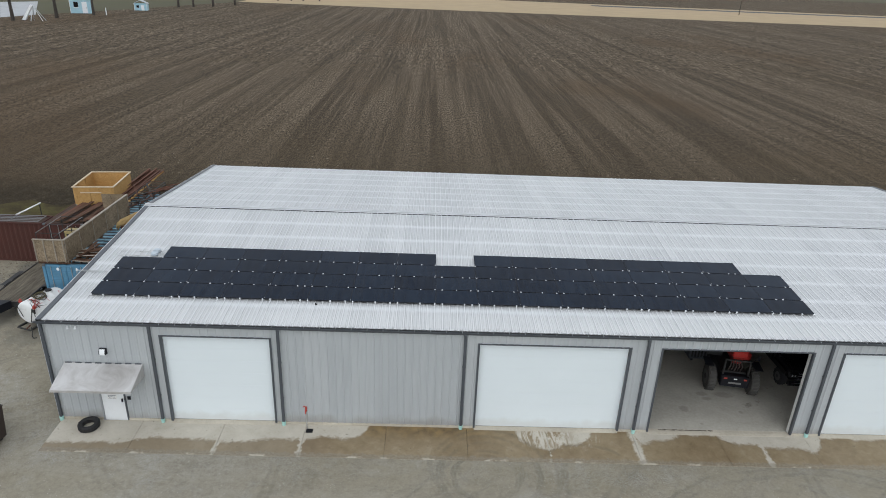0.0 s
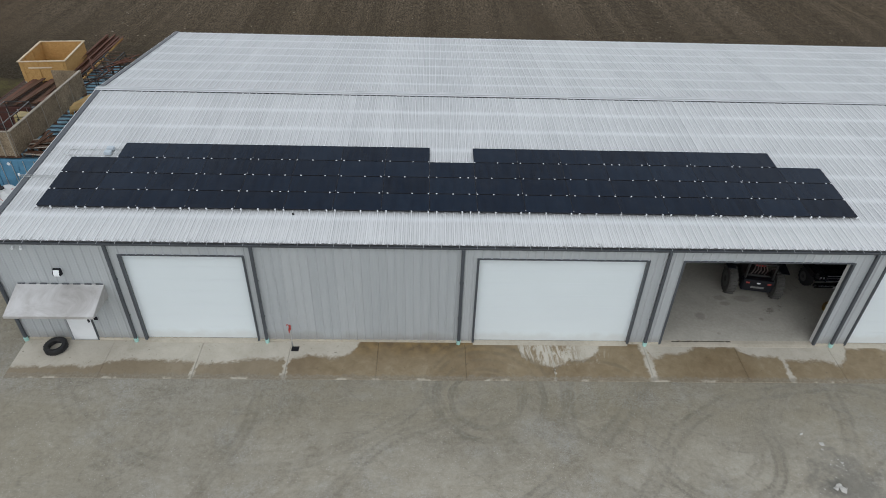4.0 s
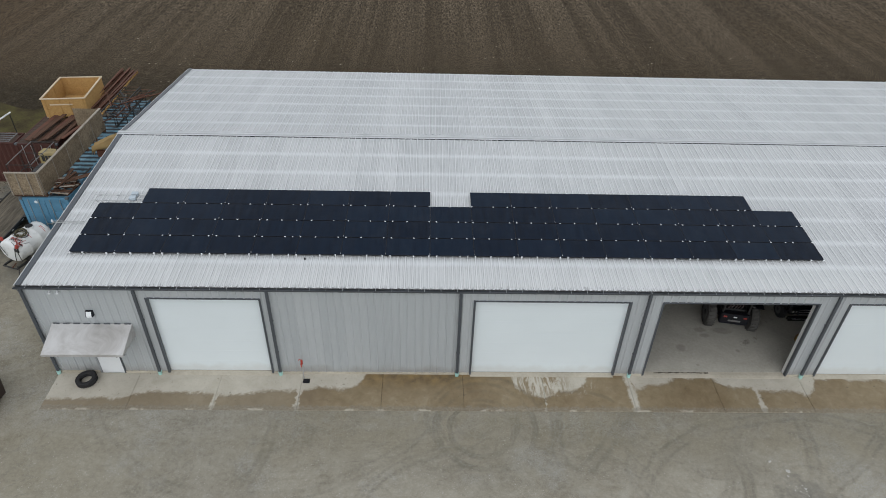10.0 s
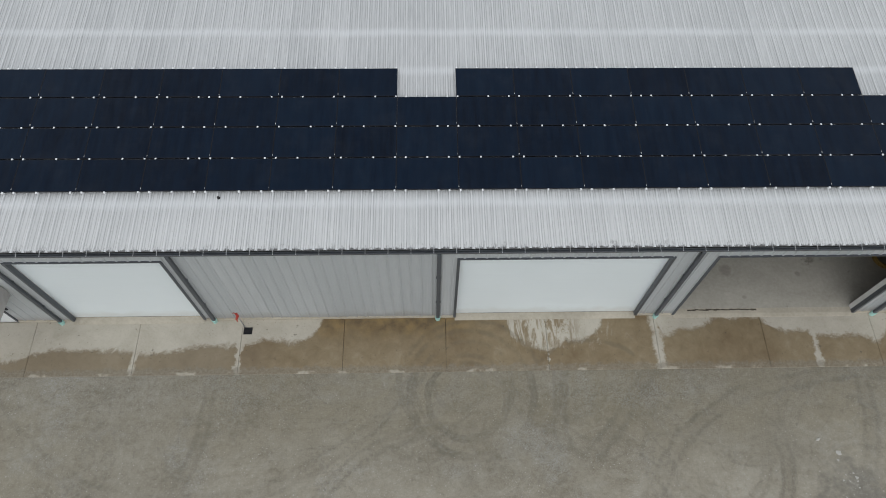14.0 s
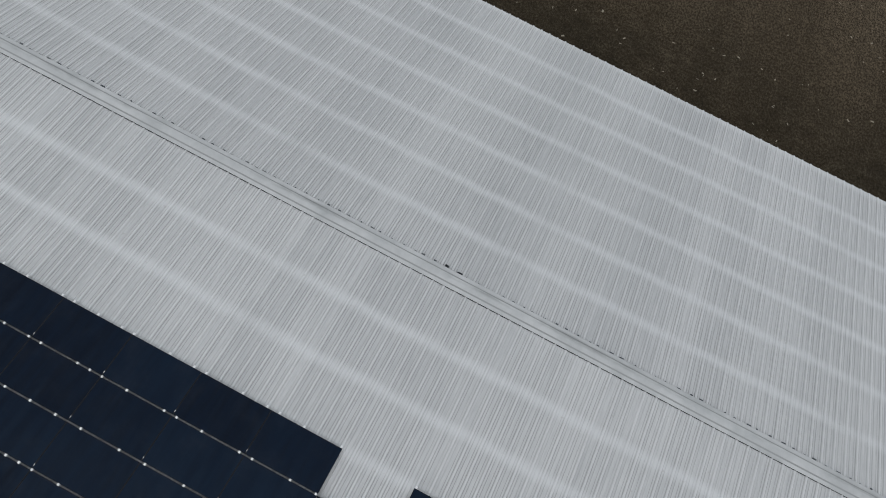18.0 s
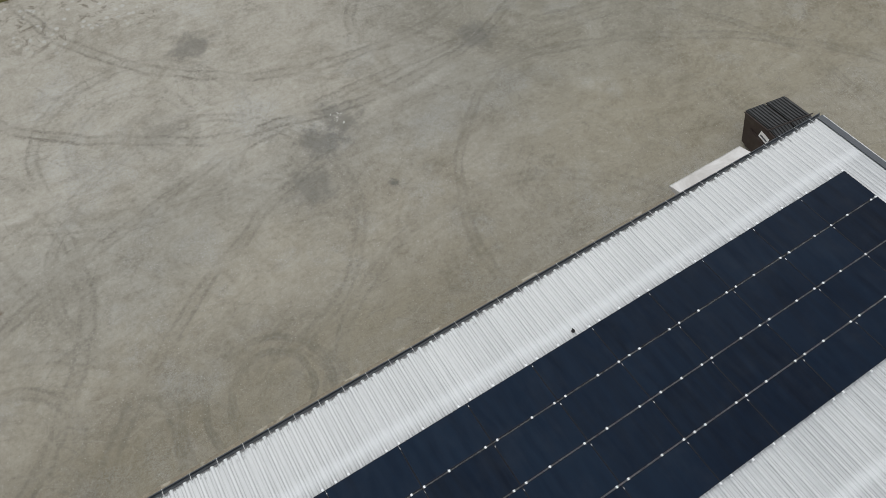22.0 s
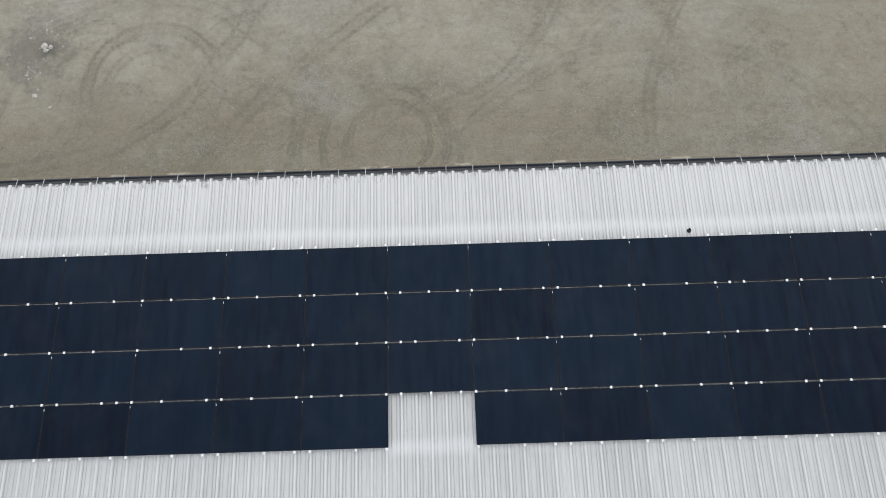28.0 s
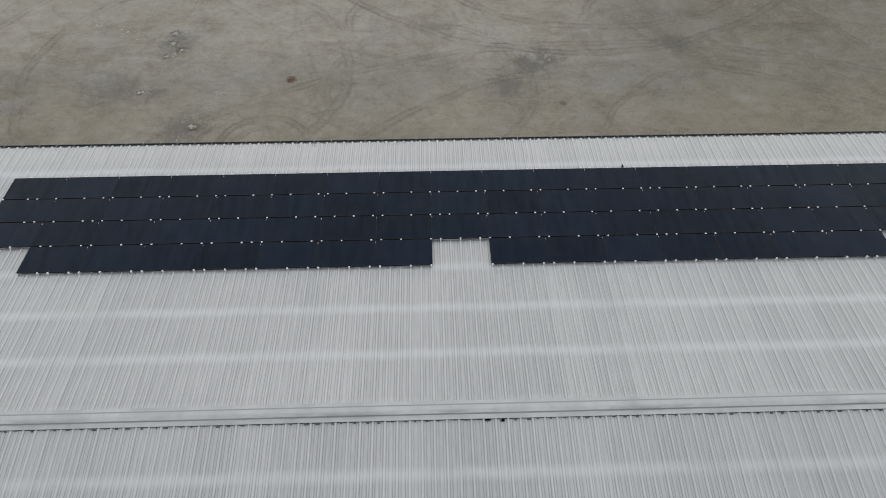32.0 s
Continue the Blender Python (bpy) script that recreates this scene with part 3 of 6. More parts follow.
def make_pv():
    m = Mat("black_cells", 0.14, spec=0.19)
    m.p.inputs["Specular Tint"].default_value = (0.50, 0.72, 1.0, 1)
    x, y, z = m.xyz(m.local)
    gx = m.math("ABSOLUTE", m.math("SUBTRACT", m.math("FRACT", m.math("MULTIPLY", x, 6.0 / 1.04)), 0.5))
    gy = m.math("ABSOLUTE", m.math("SUBTRACT", m.math("FRACT", m.math("MULTIPLY", y, 6.0 / 1.0)), 0.5))
    line = m.math("MAXIMUM", m.step(gx, 0.47, 0.5), m.step(gy, 0.47, 0.5))
    tint = m.math("ADD", m.math("MULTIPLY_ADD", m.rand, 0.22, 0.03), m.math("MULTIPLY", m.noise(0.9, 4, 0.65, v=m.scaled(6.0, 0.7, 1)), 0.7))
    c = m.ramp(tint, [(0.28, (0.0048, 0.0064, 0.0118)), (0.5, (0.0052, 0.0094, 0.0194)), (0.72, (0.0057, 0.0122, 0.0250))])
    c = m.mix(m.math("MULTIPLY", line, 0.25), c, (0.014, 0.016, 0.021))
    dust = m.noise(1.3, 5, 0.65)
    wash = m.noise(1.0, 5, 0.7, v=m.scaled(4.2, 0.7, 1), warp=0.5)
    m.put(m.p.inputs["Specular IOR Level"], m.math("MULTIPLY_ADD", m.step(wash, 0.34, 0.60), 0.05, m.math("MULTIPLY_ADD", m.rand, 0.03, 0.09)))
    c = m.mix(m.math("MULTIPLY", m.step(dust, 0.45, 0.8), 0.05), c, (0.10, 0.10, 0.10))
    return m.out(c, m.math("MULTIPLY_ADD", dust, 0.15, 0.12))


def make_door_white():
    m = Mat("white_door_skin", 0.35)
    x, y, z = m.xyz()
    c = m.ramp(m.math("ADD", m.math("MULTIPLY", m.noise(0.6, 3), 0.6), m.math("MULTIPLY", m.noise(22, 2), 0.2)), [(0.25, (0.69, 0.75, 0.77)), (0.65, (0.715, 0.775, 0.795))])
    c = m.mix(m.math("MULTIPLY", m.step(m.math("ADD", z, m.math("MULTIPLY", m.noise(2.0, 4), -0.6)), 0.35, -0.1), 0.35), c, (0.45, 0.42, 0.37))
    return m.out(c)


def make_concrete(name, a, b):
    m = Mat(name, 0.7, spec=0.35)
    f = m.math("ADD", m.math("MULTIPLY", m.noise(0.5, 6, 0.65, warp=0.4), 0.65), m.math("MULTIPLY", m.noise(8.0, 4, 0.7), 0.35))
    c = m.ramp(f, [(0.35, a), (0.62, b)])
    c = m.mix(m.math("MULTIPLY", m.step(m.noise(0.8, 5, 0.7), 0.62, 0.70), 0.55), c, (0.10, 0.085, 0.065))
    for sx, sy, rx_, ry_ in FLOOR_STAINS if "shop" in name else ():
        x, y, z = m.xyz()
        d = m.math("ADD", m.math("POWER", m.math("DIVIDE", m.math("SUBTRACT", x, sx), rx_), 2.0), m.math("POWER", m.math("DIVIDE", m.math("SUBTRACT", y, sy), ry_), 2.0))
        d = m.math("ADD", d, m.math("MULTIPLY_ADD", m.noise(3.0, 5, 0.7), 2.4, -1.2))
        c = m.mix(m.math("MULTIPLY", m.step(d, 1.2, 0.2), 0.3), c, (0.10, 0.085, 0.065))
    return m.out(c)


FLOOR_STAINS = [(26.62, 1.62, 0.26, 0.24), (27.0, 0.57, 0.09, 0.08), (27.8, 2.75, 0.3, 0.2), (27.95, 2.4, 0.28, 0.15), (29.08, 1.42, 0.1, 0.12), (28.8, 2.7, 0.5, 0.25), (25.2, 2.4, 0.3, 0.3), (30.5, 3.4, 0.5, 0.4)]
ROOF, SIDING, YARD, FIELD, SLAB, PV, DOORSKIN = make_roof(), make_siding(), make_yard(), make_field(), make_slab(), make_pv(), make_door_white()
CONC = make_concrete("shop_floor_concrete", (0.325, 0.308, 0.265), (0.46, 0.438, 0.38))
CHAR = worn("charcoal_trim", (0.066, 0.074, 0.084), 0.4, dirt=0.15)
FRAME_BLACK = worn("black_anodised", (0.010, 0.011, 0.015), 0.5, 0.0, dirt=0.0)
FRAME_BLACK.node_tree.nodes["Principled BSDF"].inputs["Specular IOR Level"].default_value = 0.2
ALU = worn("mill_aluminium", (0.80, 0.81, 0.82), 0.4, 0.1, dirt=0.05)
LINER = worn("dull_liner", (0.07, 0.07, 0.067), 0.7)


# ---- mesh helpers ----
def link(name, bm, material, parent=None, label=""):
    me = bpy.data.meshes.new(name)
    bm.to_mesh(me)
    bm.free()
    mats = material if isinstance(material, (list, tuple)) else [material]
    for k in mats:
        me.materials.append(k)
    ob = new(name, me)
    if parent is not None:
        ob.parent = parent
    if label:
        ob["label"] = label
    return ob


def part(name, bm, material, parent, label=""):
    return link(name, bm, material, parent, label)


def again(name, me, parent, at=(0, 0, 0), turn=(0, 0, 0), scale=(1, 1, 1)):
    """One more object on a mesh that is already there."""
    ob = new(name, me)
    ob.parent = parent
    ob.matrix_basis = pose(*at, *turn) @ Matrix.Diagonal((*scale, 1))
    return ob


def thing(name, label, category, at=(0, 0, 0), turn=(0, 0, 0), group="", kind=""):
    ob = new(name)
    ob.matrix_basis = pose(*at, *turn)
    return tagged(ob, label, category, group, kind)


def add_box(bm, lo, hi, bevel=0.0, m=None):
    lo, hi = Vector(lo), Vector(hi)
    made = bmesh.ops.create_cube(bm, size=1.0, matrix=(m or Matrix()) @ Matrix.Translation((lo + hi) / 2) @ Matrix.Diagonal((*(hi - lo), 1)))
    if bevel:
        edges = list({e for v in made["verts"] for e in v.link_edges})
        bmesh.ops.bevel(bm, geom=edges, offset=bevel, segments=1, affect="EDGES")
    return bm


def box(lo, hi, bevel=0.0, m=None):
    return add_box(bmesh.new(), lo, hi, bevel, m)


def add_rod(bm, a, b, r, r2=None, seg=8):
    a, b = Vector(a), Vector(b)
    d = b - a
    m = Matrix.Translation((a + b) / 2) @ d.to_track_quat("Z", "Y").to_matrix().to_4x4()
    bmesh.ops.create_cone(bm, cap_ends=True, segments=seg, radius1=r, radius2=r if r2 is None else r2, depth=d.length, matrix=m)
    return bm


def rod(a, b, r, r2=None, seg=8):
    return add_rod(bmesh.new(), a, b, r, r2, seg)


def add_tube(bm, pts, r, seg=6):
    for a, b in zip(pts, pts[1:]):
        add_rod(bm, a, b, r, seg=seg)
    return bm


def prism(outline, axis, a, b):
    """An outline of 2D points, drawn out along an axis from a to b."""
    bm = bmesh.new()
    put = {"x": lambda u, v, w: (w, u, v), "y": lambda u, v, w: (u, w, v), "z": lambda u, v, w: (u, v, w)}[axis]
    lo = [bm.verts.new(put(u, v, a)) for u, v in outline]
    hi = [bm.verts.new(put(u, v, b)) for u, v in outline]
    n = len(outline)
    for i in range(n):
        bm.faces.new((lo[i], lo[(i + 1) % n], hi[(i + 1) % n], hi[i]))
    bm.faces.new(lo)
    bm.faces.new(hi)
    bmesh.ops.recalc_face_normals(bm, faces=bm.faces)
    return bm


def strip(profile, axis, a, b):
    """An open profile of 2D points drawn out along an axis: a folded sheet."""
    bm = bmesh.new()
    put = {"x": lambda u, v, w: (w, u, v), "y": lambda u, v, w: (u, w, v), "z": lambda u, v, w: (u, v, w)}[axis]
    lo = [bm.verts.new(put(u, v, a)) for u, v in profile]
    hi = [bm.verts.new(put(u, v, b)) for u, v in profile]
    for i in range(len(profile) - 1):
        bm.faces.new((lo[i], lo[i + 1], hi[i + 1], hi[i]))
    bmesh.ops.recalc_face_normals(bm, faces=bm.faces)
    return bm


def sheet(pts, z=0.0):
    bm = bmesh.new()
    bm.faces.new([bm.verts.new((x, y, z)) for x, y in pts])
    return bm


# ---- ground ----
ground = tagged(link("ground", sheet([(-2500, -2500), (2500, -2500), (2500, 2500), (-2500, 2500)], -0.05), worn("winter_grass_soil", (0.054, 0.050, 0.017), 0.95, scale=0.12, vary=0.5, dirt=0.45, dirt_color=(0.060, 0.044, 0.020))),
                "flat winter farmland with dull grass and bare soil", "ground", kind="structure")
yard = tagged(link("ground_yard", sheet([(-30, -26), (70, -30), (70, 22.6), (-30, 22.6)], -0.02), YARD), "compacted grey-tan gravel yard with tyre tracks", "gravel yard", kind="structure")
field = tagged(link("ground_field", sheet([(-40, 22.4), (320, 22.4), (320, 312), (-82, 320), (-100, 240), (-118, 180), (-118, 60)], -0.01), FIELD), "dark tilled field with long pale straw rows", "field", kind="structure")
STUB = worn("stubble", (0.37, 0.278, 0.160), 0.95, scale=0.09, vary=0.35, dirt=0.25, dirt_color=(0.20, 0.15, 0.09))
stub = tagged(link("ground_stubble", sheet([(-82, 320), (320, 312), (900, 300), (900, 620), (-90, 560)], -0.005), STUB), "pale tan stubble field beyond the tilled soil", "field", kind="structure")

# ---- the shed: shell ----
def rib_profile(u0, u1, high=0.028, minor=0.008):
    """A folded steel sheet across u: one tall rib a foot with two low ones between."""
    pts = []
    k = math.floor(u0 / RIB) - 1
    while k * RIB < u1 + RIB:
        c = k * RIB
        pts += [(c - 0.042, 0), (c - 0.017, high), (c + 0.017, high), (c + 0.042, 0)]
        for o in (0.105, 0.2):
            pts += [(c + o - 0.018, 0), (c + o - 0.008, minor), (c + o + 0.008, minor), (c + o + 0.018, 0)]
        k += 1
    out = [(u, h) for u, h in pts if u0 + 1e-6 < u < u1 - 1e-6]

    def at(u):
        for (a, p), (b, q) in zip(pts, pts[1:]):
            if a <= u <= b:
                return p + (q - p) * (u - a) / max(b - a, 1e-9)
        return 0
    return [(u0, at(u0))] + out + [(u1, at(u1))]


shed = thing("roof", "long low-pitched pale ribbed steel roof with lighter bands", "roof", kind="structure")
# insulated deck under the sheets
deck = prism([(0.03, ZE - 0.157), (YR, roof_z(YR) - 0.16), (DEPTH + 0.05, ZE - 0.16), (DEPTH + 0.05, ZE - 0.02), (YR, roof_z(YR) - 0.02), (0.03, ZE - 0.02)], "x", 0.05, X1)
part("roof_deck", deck, LINER, shed)
W = 3 * RIB
x_start, count = -0.0915, int(X1 / W) + 1
pan = bmesh.new()
prof = rib_profile(0.0, W)
EAVE = -0.02         # lower end of the front sheets
L = math.hypot(YR - EAVE, SLOPE * (YR - EAVE))
lo = [pan.verts.new((u, 0, h)) for u, h in prof]
hi = [pan.verts.new((u, L, h)) for u, h in prof]
lo2 = [pan.verts.new((u, 0, h - 0.004)) for u, h in prof]
for i in range(len(prof) - 1):
    pan.faces.new((lo[i], lo[i + 1], hi[i + 1], hi[i]))
    pan.faces.new((lo2[i], lo2[i + 1], lo[i + 1], lo[i]))
pan_me = bpy.data.meshes.new("roof_sheet")
pan.to_mesh(pan_me)
pan.free()
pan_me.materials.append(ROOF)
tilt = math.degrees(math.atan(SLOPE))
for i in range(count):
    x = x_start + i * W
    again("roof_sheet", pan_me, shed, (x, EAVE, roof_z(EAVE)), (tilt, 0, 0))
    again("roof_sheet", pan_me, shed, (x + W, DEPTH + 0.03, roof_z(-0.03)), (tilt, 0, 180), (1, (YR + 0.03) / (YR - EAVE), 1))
# ridge cap in lengths
km = Mat("ridge_cap_steel", 0.42, 0.1)
_, ky, _ = km.xyz()
kd = km.math("ABSOLUTE", km.math("SUBTRACT", ky, YR))
fold = km.math("MULTIPLY", km.step(kd, 0.095, 0.118), km.step(kd, 0.152, 0.134))
kn = km.noise(1.3, 5, 0.65)
kc = km.ramp(kn, [(0.3, (0.42, 0.435, 0.44)), (0.65, (0.56, 0.57, 0.575))])
# dark band of dirt and shade painted along the cap's rear side
rear_shade_dirt = km.math("MULTIPLY", km.step(km.math("ABSOLUTE", km.math("SUBTRACT", ky, YR + 0.10)), 0.12, 0.01), km.step(km.noise(1.0, 5, 0.7, v=km.scaled(0.5, 3.0, 1)), 0.44, 0.66))
kc = km.mix(km.math("MULTIPLY", rear_shade_dirt, 0.55), kc, (0.20, 0.205, 0.205))
CAP = km.out(km.mix(km.math("MULTIPLY", fold, km.math("MULTIPLY_ADD", kn, 0.8, 0.2)), kc, (0.17, 0.175, 0.175)))
# near-black, broken by noise, for the shade under the cap edges
cm = Mat("cap_gap_shade", 0.8)
GAP_SHADE = cm.out(cm.ramp(cm.noise(1.0, 4, 0.7, v=cm.scaled(2.2, 1, 1)), [(0.52, (0.02, 0.021, 0.022)), (0.66, (0.12, 0.123, 0.126))]))
zr = roof_z(YR)
cap_prof = [(-0.235, 0.026), (-0.232, 0.036), (-0.135, 0.046), (-0.115, 0.056), (0.0, 0.066), (0.115, 0.056), (0.135, 0.036), (0.255, 0.024), (0.26, 0.012)]
x, n = -0.1, 0
for j in [3.76, 9.9, 15.84, 21.8, 27.8, 33.8, 39.8, X1 + 0.1]:
    lift = 0.006 * (n % 2)
    part("ridge_cap", strip([(YR + u, zr + v + lift) for u, v in cap_prof], "x", x, j + 0.08), CAP, shed)
    x, n = j, n + 1
# added dark strips stand in for the shadow gap under the cap
for sgn in (-1, 1):
    y0, y1 = sorted((YR + sgn * (0.233 if sgn < 0 else 0.262), YR + sgn * 0.20))
    part("closure", box((0.0, y0, zr - 0.05), (X1, y1, zr + (0.022 if sgn < 0 else -0.004))), GAP_SHADE, shed, "dark strip for the shadow gap under the cap")
# dark teeth for the shade along the rear edge of the cap, and torn scraps
rng = random.Random(31)
bm = bmesh.new()
for k in range(int(X1 / RIB)):
    x = x_start + k * RIB + 0.05
    torn = 3.0 if 15.1 < x < 16.0 else 1.0
    for _ in range(int(torn)):
        w_, d_ = rng.uniform(0.02, 0.11) * torn ** 0.5, rng.uniform(0.010, 0.048) * torn ** 0.5
        x1_ = x + rng.uniform(0, 0.12)
        add_box(bm, (x1_, YR + 0.245, zr - 0.03), (x1_ + w_, YR + 0.262 + d_, zr + 0.008))
part("closure_teeth", bm, CHAR, shed, "dark teeth for the shade behind the cap, with torn scraps")
# rake trim on both ends
for x0, x1 in ((-0.03, 0.17), (X1 - 0.05, X1 + 0.15)):
    for ys in ((EAVE - 0.01, YR), (YR, DEPTH + 0.05)):
        za, zb = roof_z(ys[0]) if ys[0] < 0 else zr, zr if ys[0] < 0 else roof_z(ys[1])
        bm = bmesh.new()
        out = [(x0, -0.26), (x0, 0.055), (x1, 0.055), (x1, 0.03), (x0 + 0.03, 0.03), (x0 + 0.03, -0.26)] if x0 < 1 else [(x1, -0.26), (x1, 0.055), (x0, 0.055), (x0, 0.03), (x1 - 0.03, 0.03), (x1 - 0.03, -0.26)]
        A = [bm.verts.new((u, ys[0], za + v)) for u, v in out]
        B = [bm.verts.new((u, ys[1], zb + v)) for u, v in out]
        for i in range(6):
            bm.faces.new((A[i], A[(i + 1) % 6], B[(i + 1) % 6], B[i]))
        bm.faces.new(A), bm.faces.new(B)
        bmesh.ops.recalc_face_normals(bm, faces=bm.faces)
        part("rake_trim", bm, CHAR, shed, "dark charcoal rake trim")

# ---- front wall with its openings ----
OPEN = [(1.82, 2.86, 0.0, 2.15), (4.66, 8.88, FLOOR, 4.17), (17.14, 23.13, FLOOR, 4.17), (24.45, 30.52, FLOOR, 4.17), (31.80, 37.9, FLOOR, 4.17)]
front = thing("wall_front", "grey ribbed steel wall with dark trim", "wall", kind="structure")
ZW = 0.20          # foot of the steel
ZT = ZE - 0.10


def wall_pieces(x0, x1, z0, z1, openings):
    xs = sorted({x0, x1, *(v for o in openings for v in o[:2])})
    for a, b in zip(xs, xs[1:]):
        over = [o for o in openings if o[0] < (a + b) / 2 < o[1]]
        if not over:
            yield a, b, z0, z1
        elif over[0][3] < z1:
            yield a, b, over[0][3], z1


for a, b, z0, z1 in wall_pieces(0.0, X1, ZW, ZT, OPEN):
    part("wall_core", box((a, 0.0, max(z0, 0.0)), (b, 0.16, z1)), LINER, front)
    u = a
    while u < b - 1e-4:
        v = min((math.floor(u / W + 1e-6) + 1) * W, b)
        bm = strip([(p, -0.012 - h * 0.8) for p, h in rib_profile(u, v, 0.03, 0.004)], "z", z0, z1)
        part("wall_sheet", bm, SIDING, front)
        u = v
foot = make_concrete("footing_concrete", (0.36, 0.325, 0.26), (0.52, 0.475, 0.39))
for a, b in ((0.0, 1.82), (2.86, 4.66), (8.88, 17.14), (23.13, 24.45), (30.52, 31.8), (37.9, X1)):
    part("footing", box((a, -0.05, -0.1), (b, 0.15, ZW - 0.002)), foot, front)
# gable and rear walls
for name, lo_, hi_ in (("wall_left", 0.04, 0.20), ("wall_right", X1 - 0.16, X1)):
    w = thing(name, "grey ribbed steel gable wall", "wall", kind="structure")
    zt = ZE - 0.165
    part("wall_core", prism([(0.16, -0.1), (DEPTH - 0.16, -0.1), (DEPTH - 0.16, zt), (YR, zt + SLOPE * (YR - 0.16)), (0.16, zt)], "x", lo_, hi_), SIDING, w)
rear = thing("wall_rear", "grey ribbed steel rear wall", "wall", kind="structure")
part("wall_core", box((0, DEPTH - 0.16, -0.1), (X1, DEPTH, ZT)), SIDING, rear)
tagged(link("floor", box((0.16, 0.165, 0.0), (X1 - 0.16, DEPTH - 0.165, FLOOR)), CONC), "stained grey concrete shop floor", "floor", kind="structure")

# ---- overhead doors ----
JAMB = worn("jamb_paint", (0.62, 0.62, 0.60), 0.6, dirt=0.15)


def opening_trim(x0, x1, z0, z1, parent):
    for a, b in ((x0 - 0.07, x0 + 0.012), (x1 - 0.012, x1 + 0.07)):
        part("jamb_trim", box((a, -0.062, z0), (b, 0.075, z1 + 0.035)), CHAR, parent)
        part("jamb_lining", box((a + 0.004, 0.0755, z0), (b - 0.004, 0.24, z1 + 0.03)), JAMB, parent, "pale painted jamb lining")
    part("head_trim", box((x0 + 0.013, -0.062, z1 - 0.008), (x1 - 0.013, 0.22, z1 + 0.035)), CHAR, parent)


for i, (x0, x1, z0, z1) in enumerate(OPEN[1:], 1):
    is_open = i == 3
    d = thing(f"door_{i + 1}", "open overhead doorway into the dark shop, with charcoal trim" if is_open else "closed white sectional overhead door with charcoal trim", "overhead door", kind="structure")
    opening_trim(x0, x1, z0, z1, d)
    if not is_open:
        n = 7
        h = (z1 - z0) / n
        for k in range(n):
            part("door_section", box((x0 + 0.014, 0.10, z0 + k * h + 0.0008), (x1 - 0.014, 0.15, z0 + (k + 1) * h - 0.0008), 0.0015), DOORSKIN, d)
        part("bottom_seal", box((x0 + 0.014, 0.095, z0 - 0.02), (x1 - 0.014, 0.155, z0 + 0.002)), FRAME_BLACK, d)
    # ramp from the apron up to the floor
    part("threshold", prism([(-0.15, -0.03), (0.164, -0.03), (0.164, FLOOR - 0.004), (-0.02, FLOOR - 0.004), (-0.15, 0.104)], "x", x0 - 0.02, x1 + 0.02), foot, d)

# ---- apron slabs, one by one ----
RISE = 0.10         # the apron climbs towards the wall
apron = thing("pavement_apron", "long concrete apron, brown with silt and wet stains", "apron", kind="structure")
cuts = [0.13, 3.45, 6.81, 10.15, 13.48, 16.81, 20.13, 23.76, 27.35, 31.07, 34.6, 38.2, 41.6, 45.0, 46.2]
for a, b in zip(cuts, cuts[1:]):
    part("slab", prism([(-1.88, -0.15), (-0.055, -0.15), (-0.055, RISE), (-1.87, 0.0), (-1.88, -0.008)], "x", a + 0.006, b - 0.006), SLAB, apron)

# ---- gutter and downspouts ----
gut = thing("gutter", "dark charcoal box gutter with pale straps along the eave", "gutter")
zg = roof_z(-0.05) + 0.035
part("trough", prism([(-0.048, zg - 0.125), (-0.125, zg - 0.125), (-0.145, zg - 0.035), (-0.128, zg - 0.035), (-0.113, zg - 0.11), (-0.056, zg - 0.11), (-0.056, zg - 0.05), (-0.048, zg - 0.05)], "x", -0.1, X1 + 0.1), CHAR, gut)
part("eave_trim", box((0, -0.0475, ZT - 0.05), (X1, -0.037, zg - 0.06)), CHAR, gut)
s0 = part("strap", prism([(-0.147, -0.037), (-0.146, -0.031), (0.0, 0.006), (0.10, 0.014), (0.10, 0.010), (0.0, 0.001)], "x", -0.008, 0.008), worn("strap_metal", (0.42, 0.43, 0.44), 0.4, 0.5), gut, "pale metal strap")
s0.matrix_basis = pose(x_start + 1.5 * RIB, 0, zg)
for k in range(1, 74):
    again("strap", s0.data, gut, (x_start + (1.5 + k * 2) * RIB, 0, zg))
BOOT = worn("green_pvc", (0.36, 0.60, 0.55), 0.4, dirt=0.1)
for x in (0.14, 4.27, 9.23, 16.56, 23.82, 31.19, 38.5, 45.8):
    d = thing("downspout", "charcoal square downspout with a pale green drain boot", "downspout", (x, -0.10, 0), group="downspouts")
    part("pipe", box((-0.055, -0.045, 0.22), (0.055, 0.045, zg - 0.2), 0.008), CHAR, d)
    part("elbow", box((-0.055, -0.043, zg - 0.26), (0.055, 0.047, zg - 0.126), 0.01), CHAR, d)
    part("drain_boot", rod((0, 0, 0.085), (0, 0, 0.27), 0.075, 0.085, 14), BOOT, d, "pale green pipe boot")
    for zz in (1.4, 3.1):
        part("bracket", box((-0.075, 0.0, zz), (0.075, 0.062, zz + 0.03)), CHAR, d)

# ---- the solar array ----
PX, PY = 1.7688, 1.0677
X0, Y0 = 1.22, 1.745
TOP = 0.115
ca, sa = math.cos(math.atan(SLOPE)), math.sin(math.atan(SLOPE))


def on_roof(x, s, h):
    """A place s metres up the slope from the array's lower edge and h over the roof."""
    y = Y0 + s * ca
    return (x, y, ZE + SLOPE * y + h)


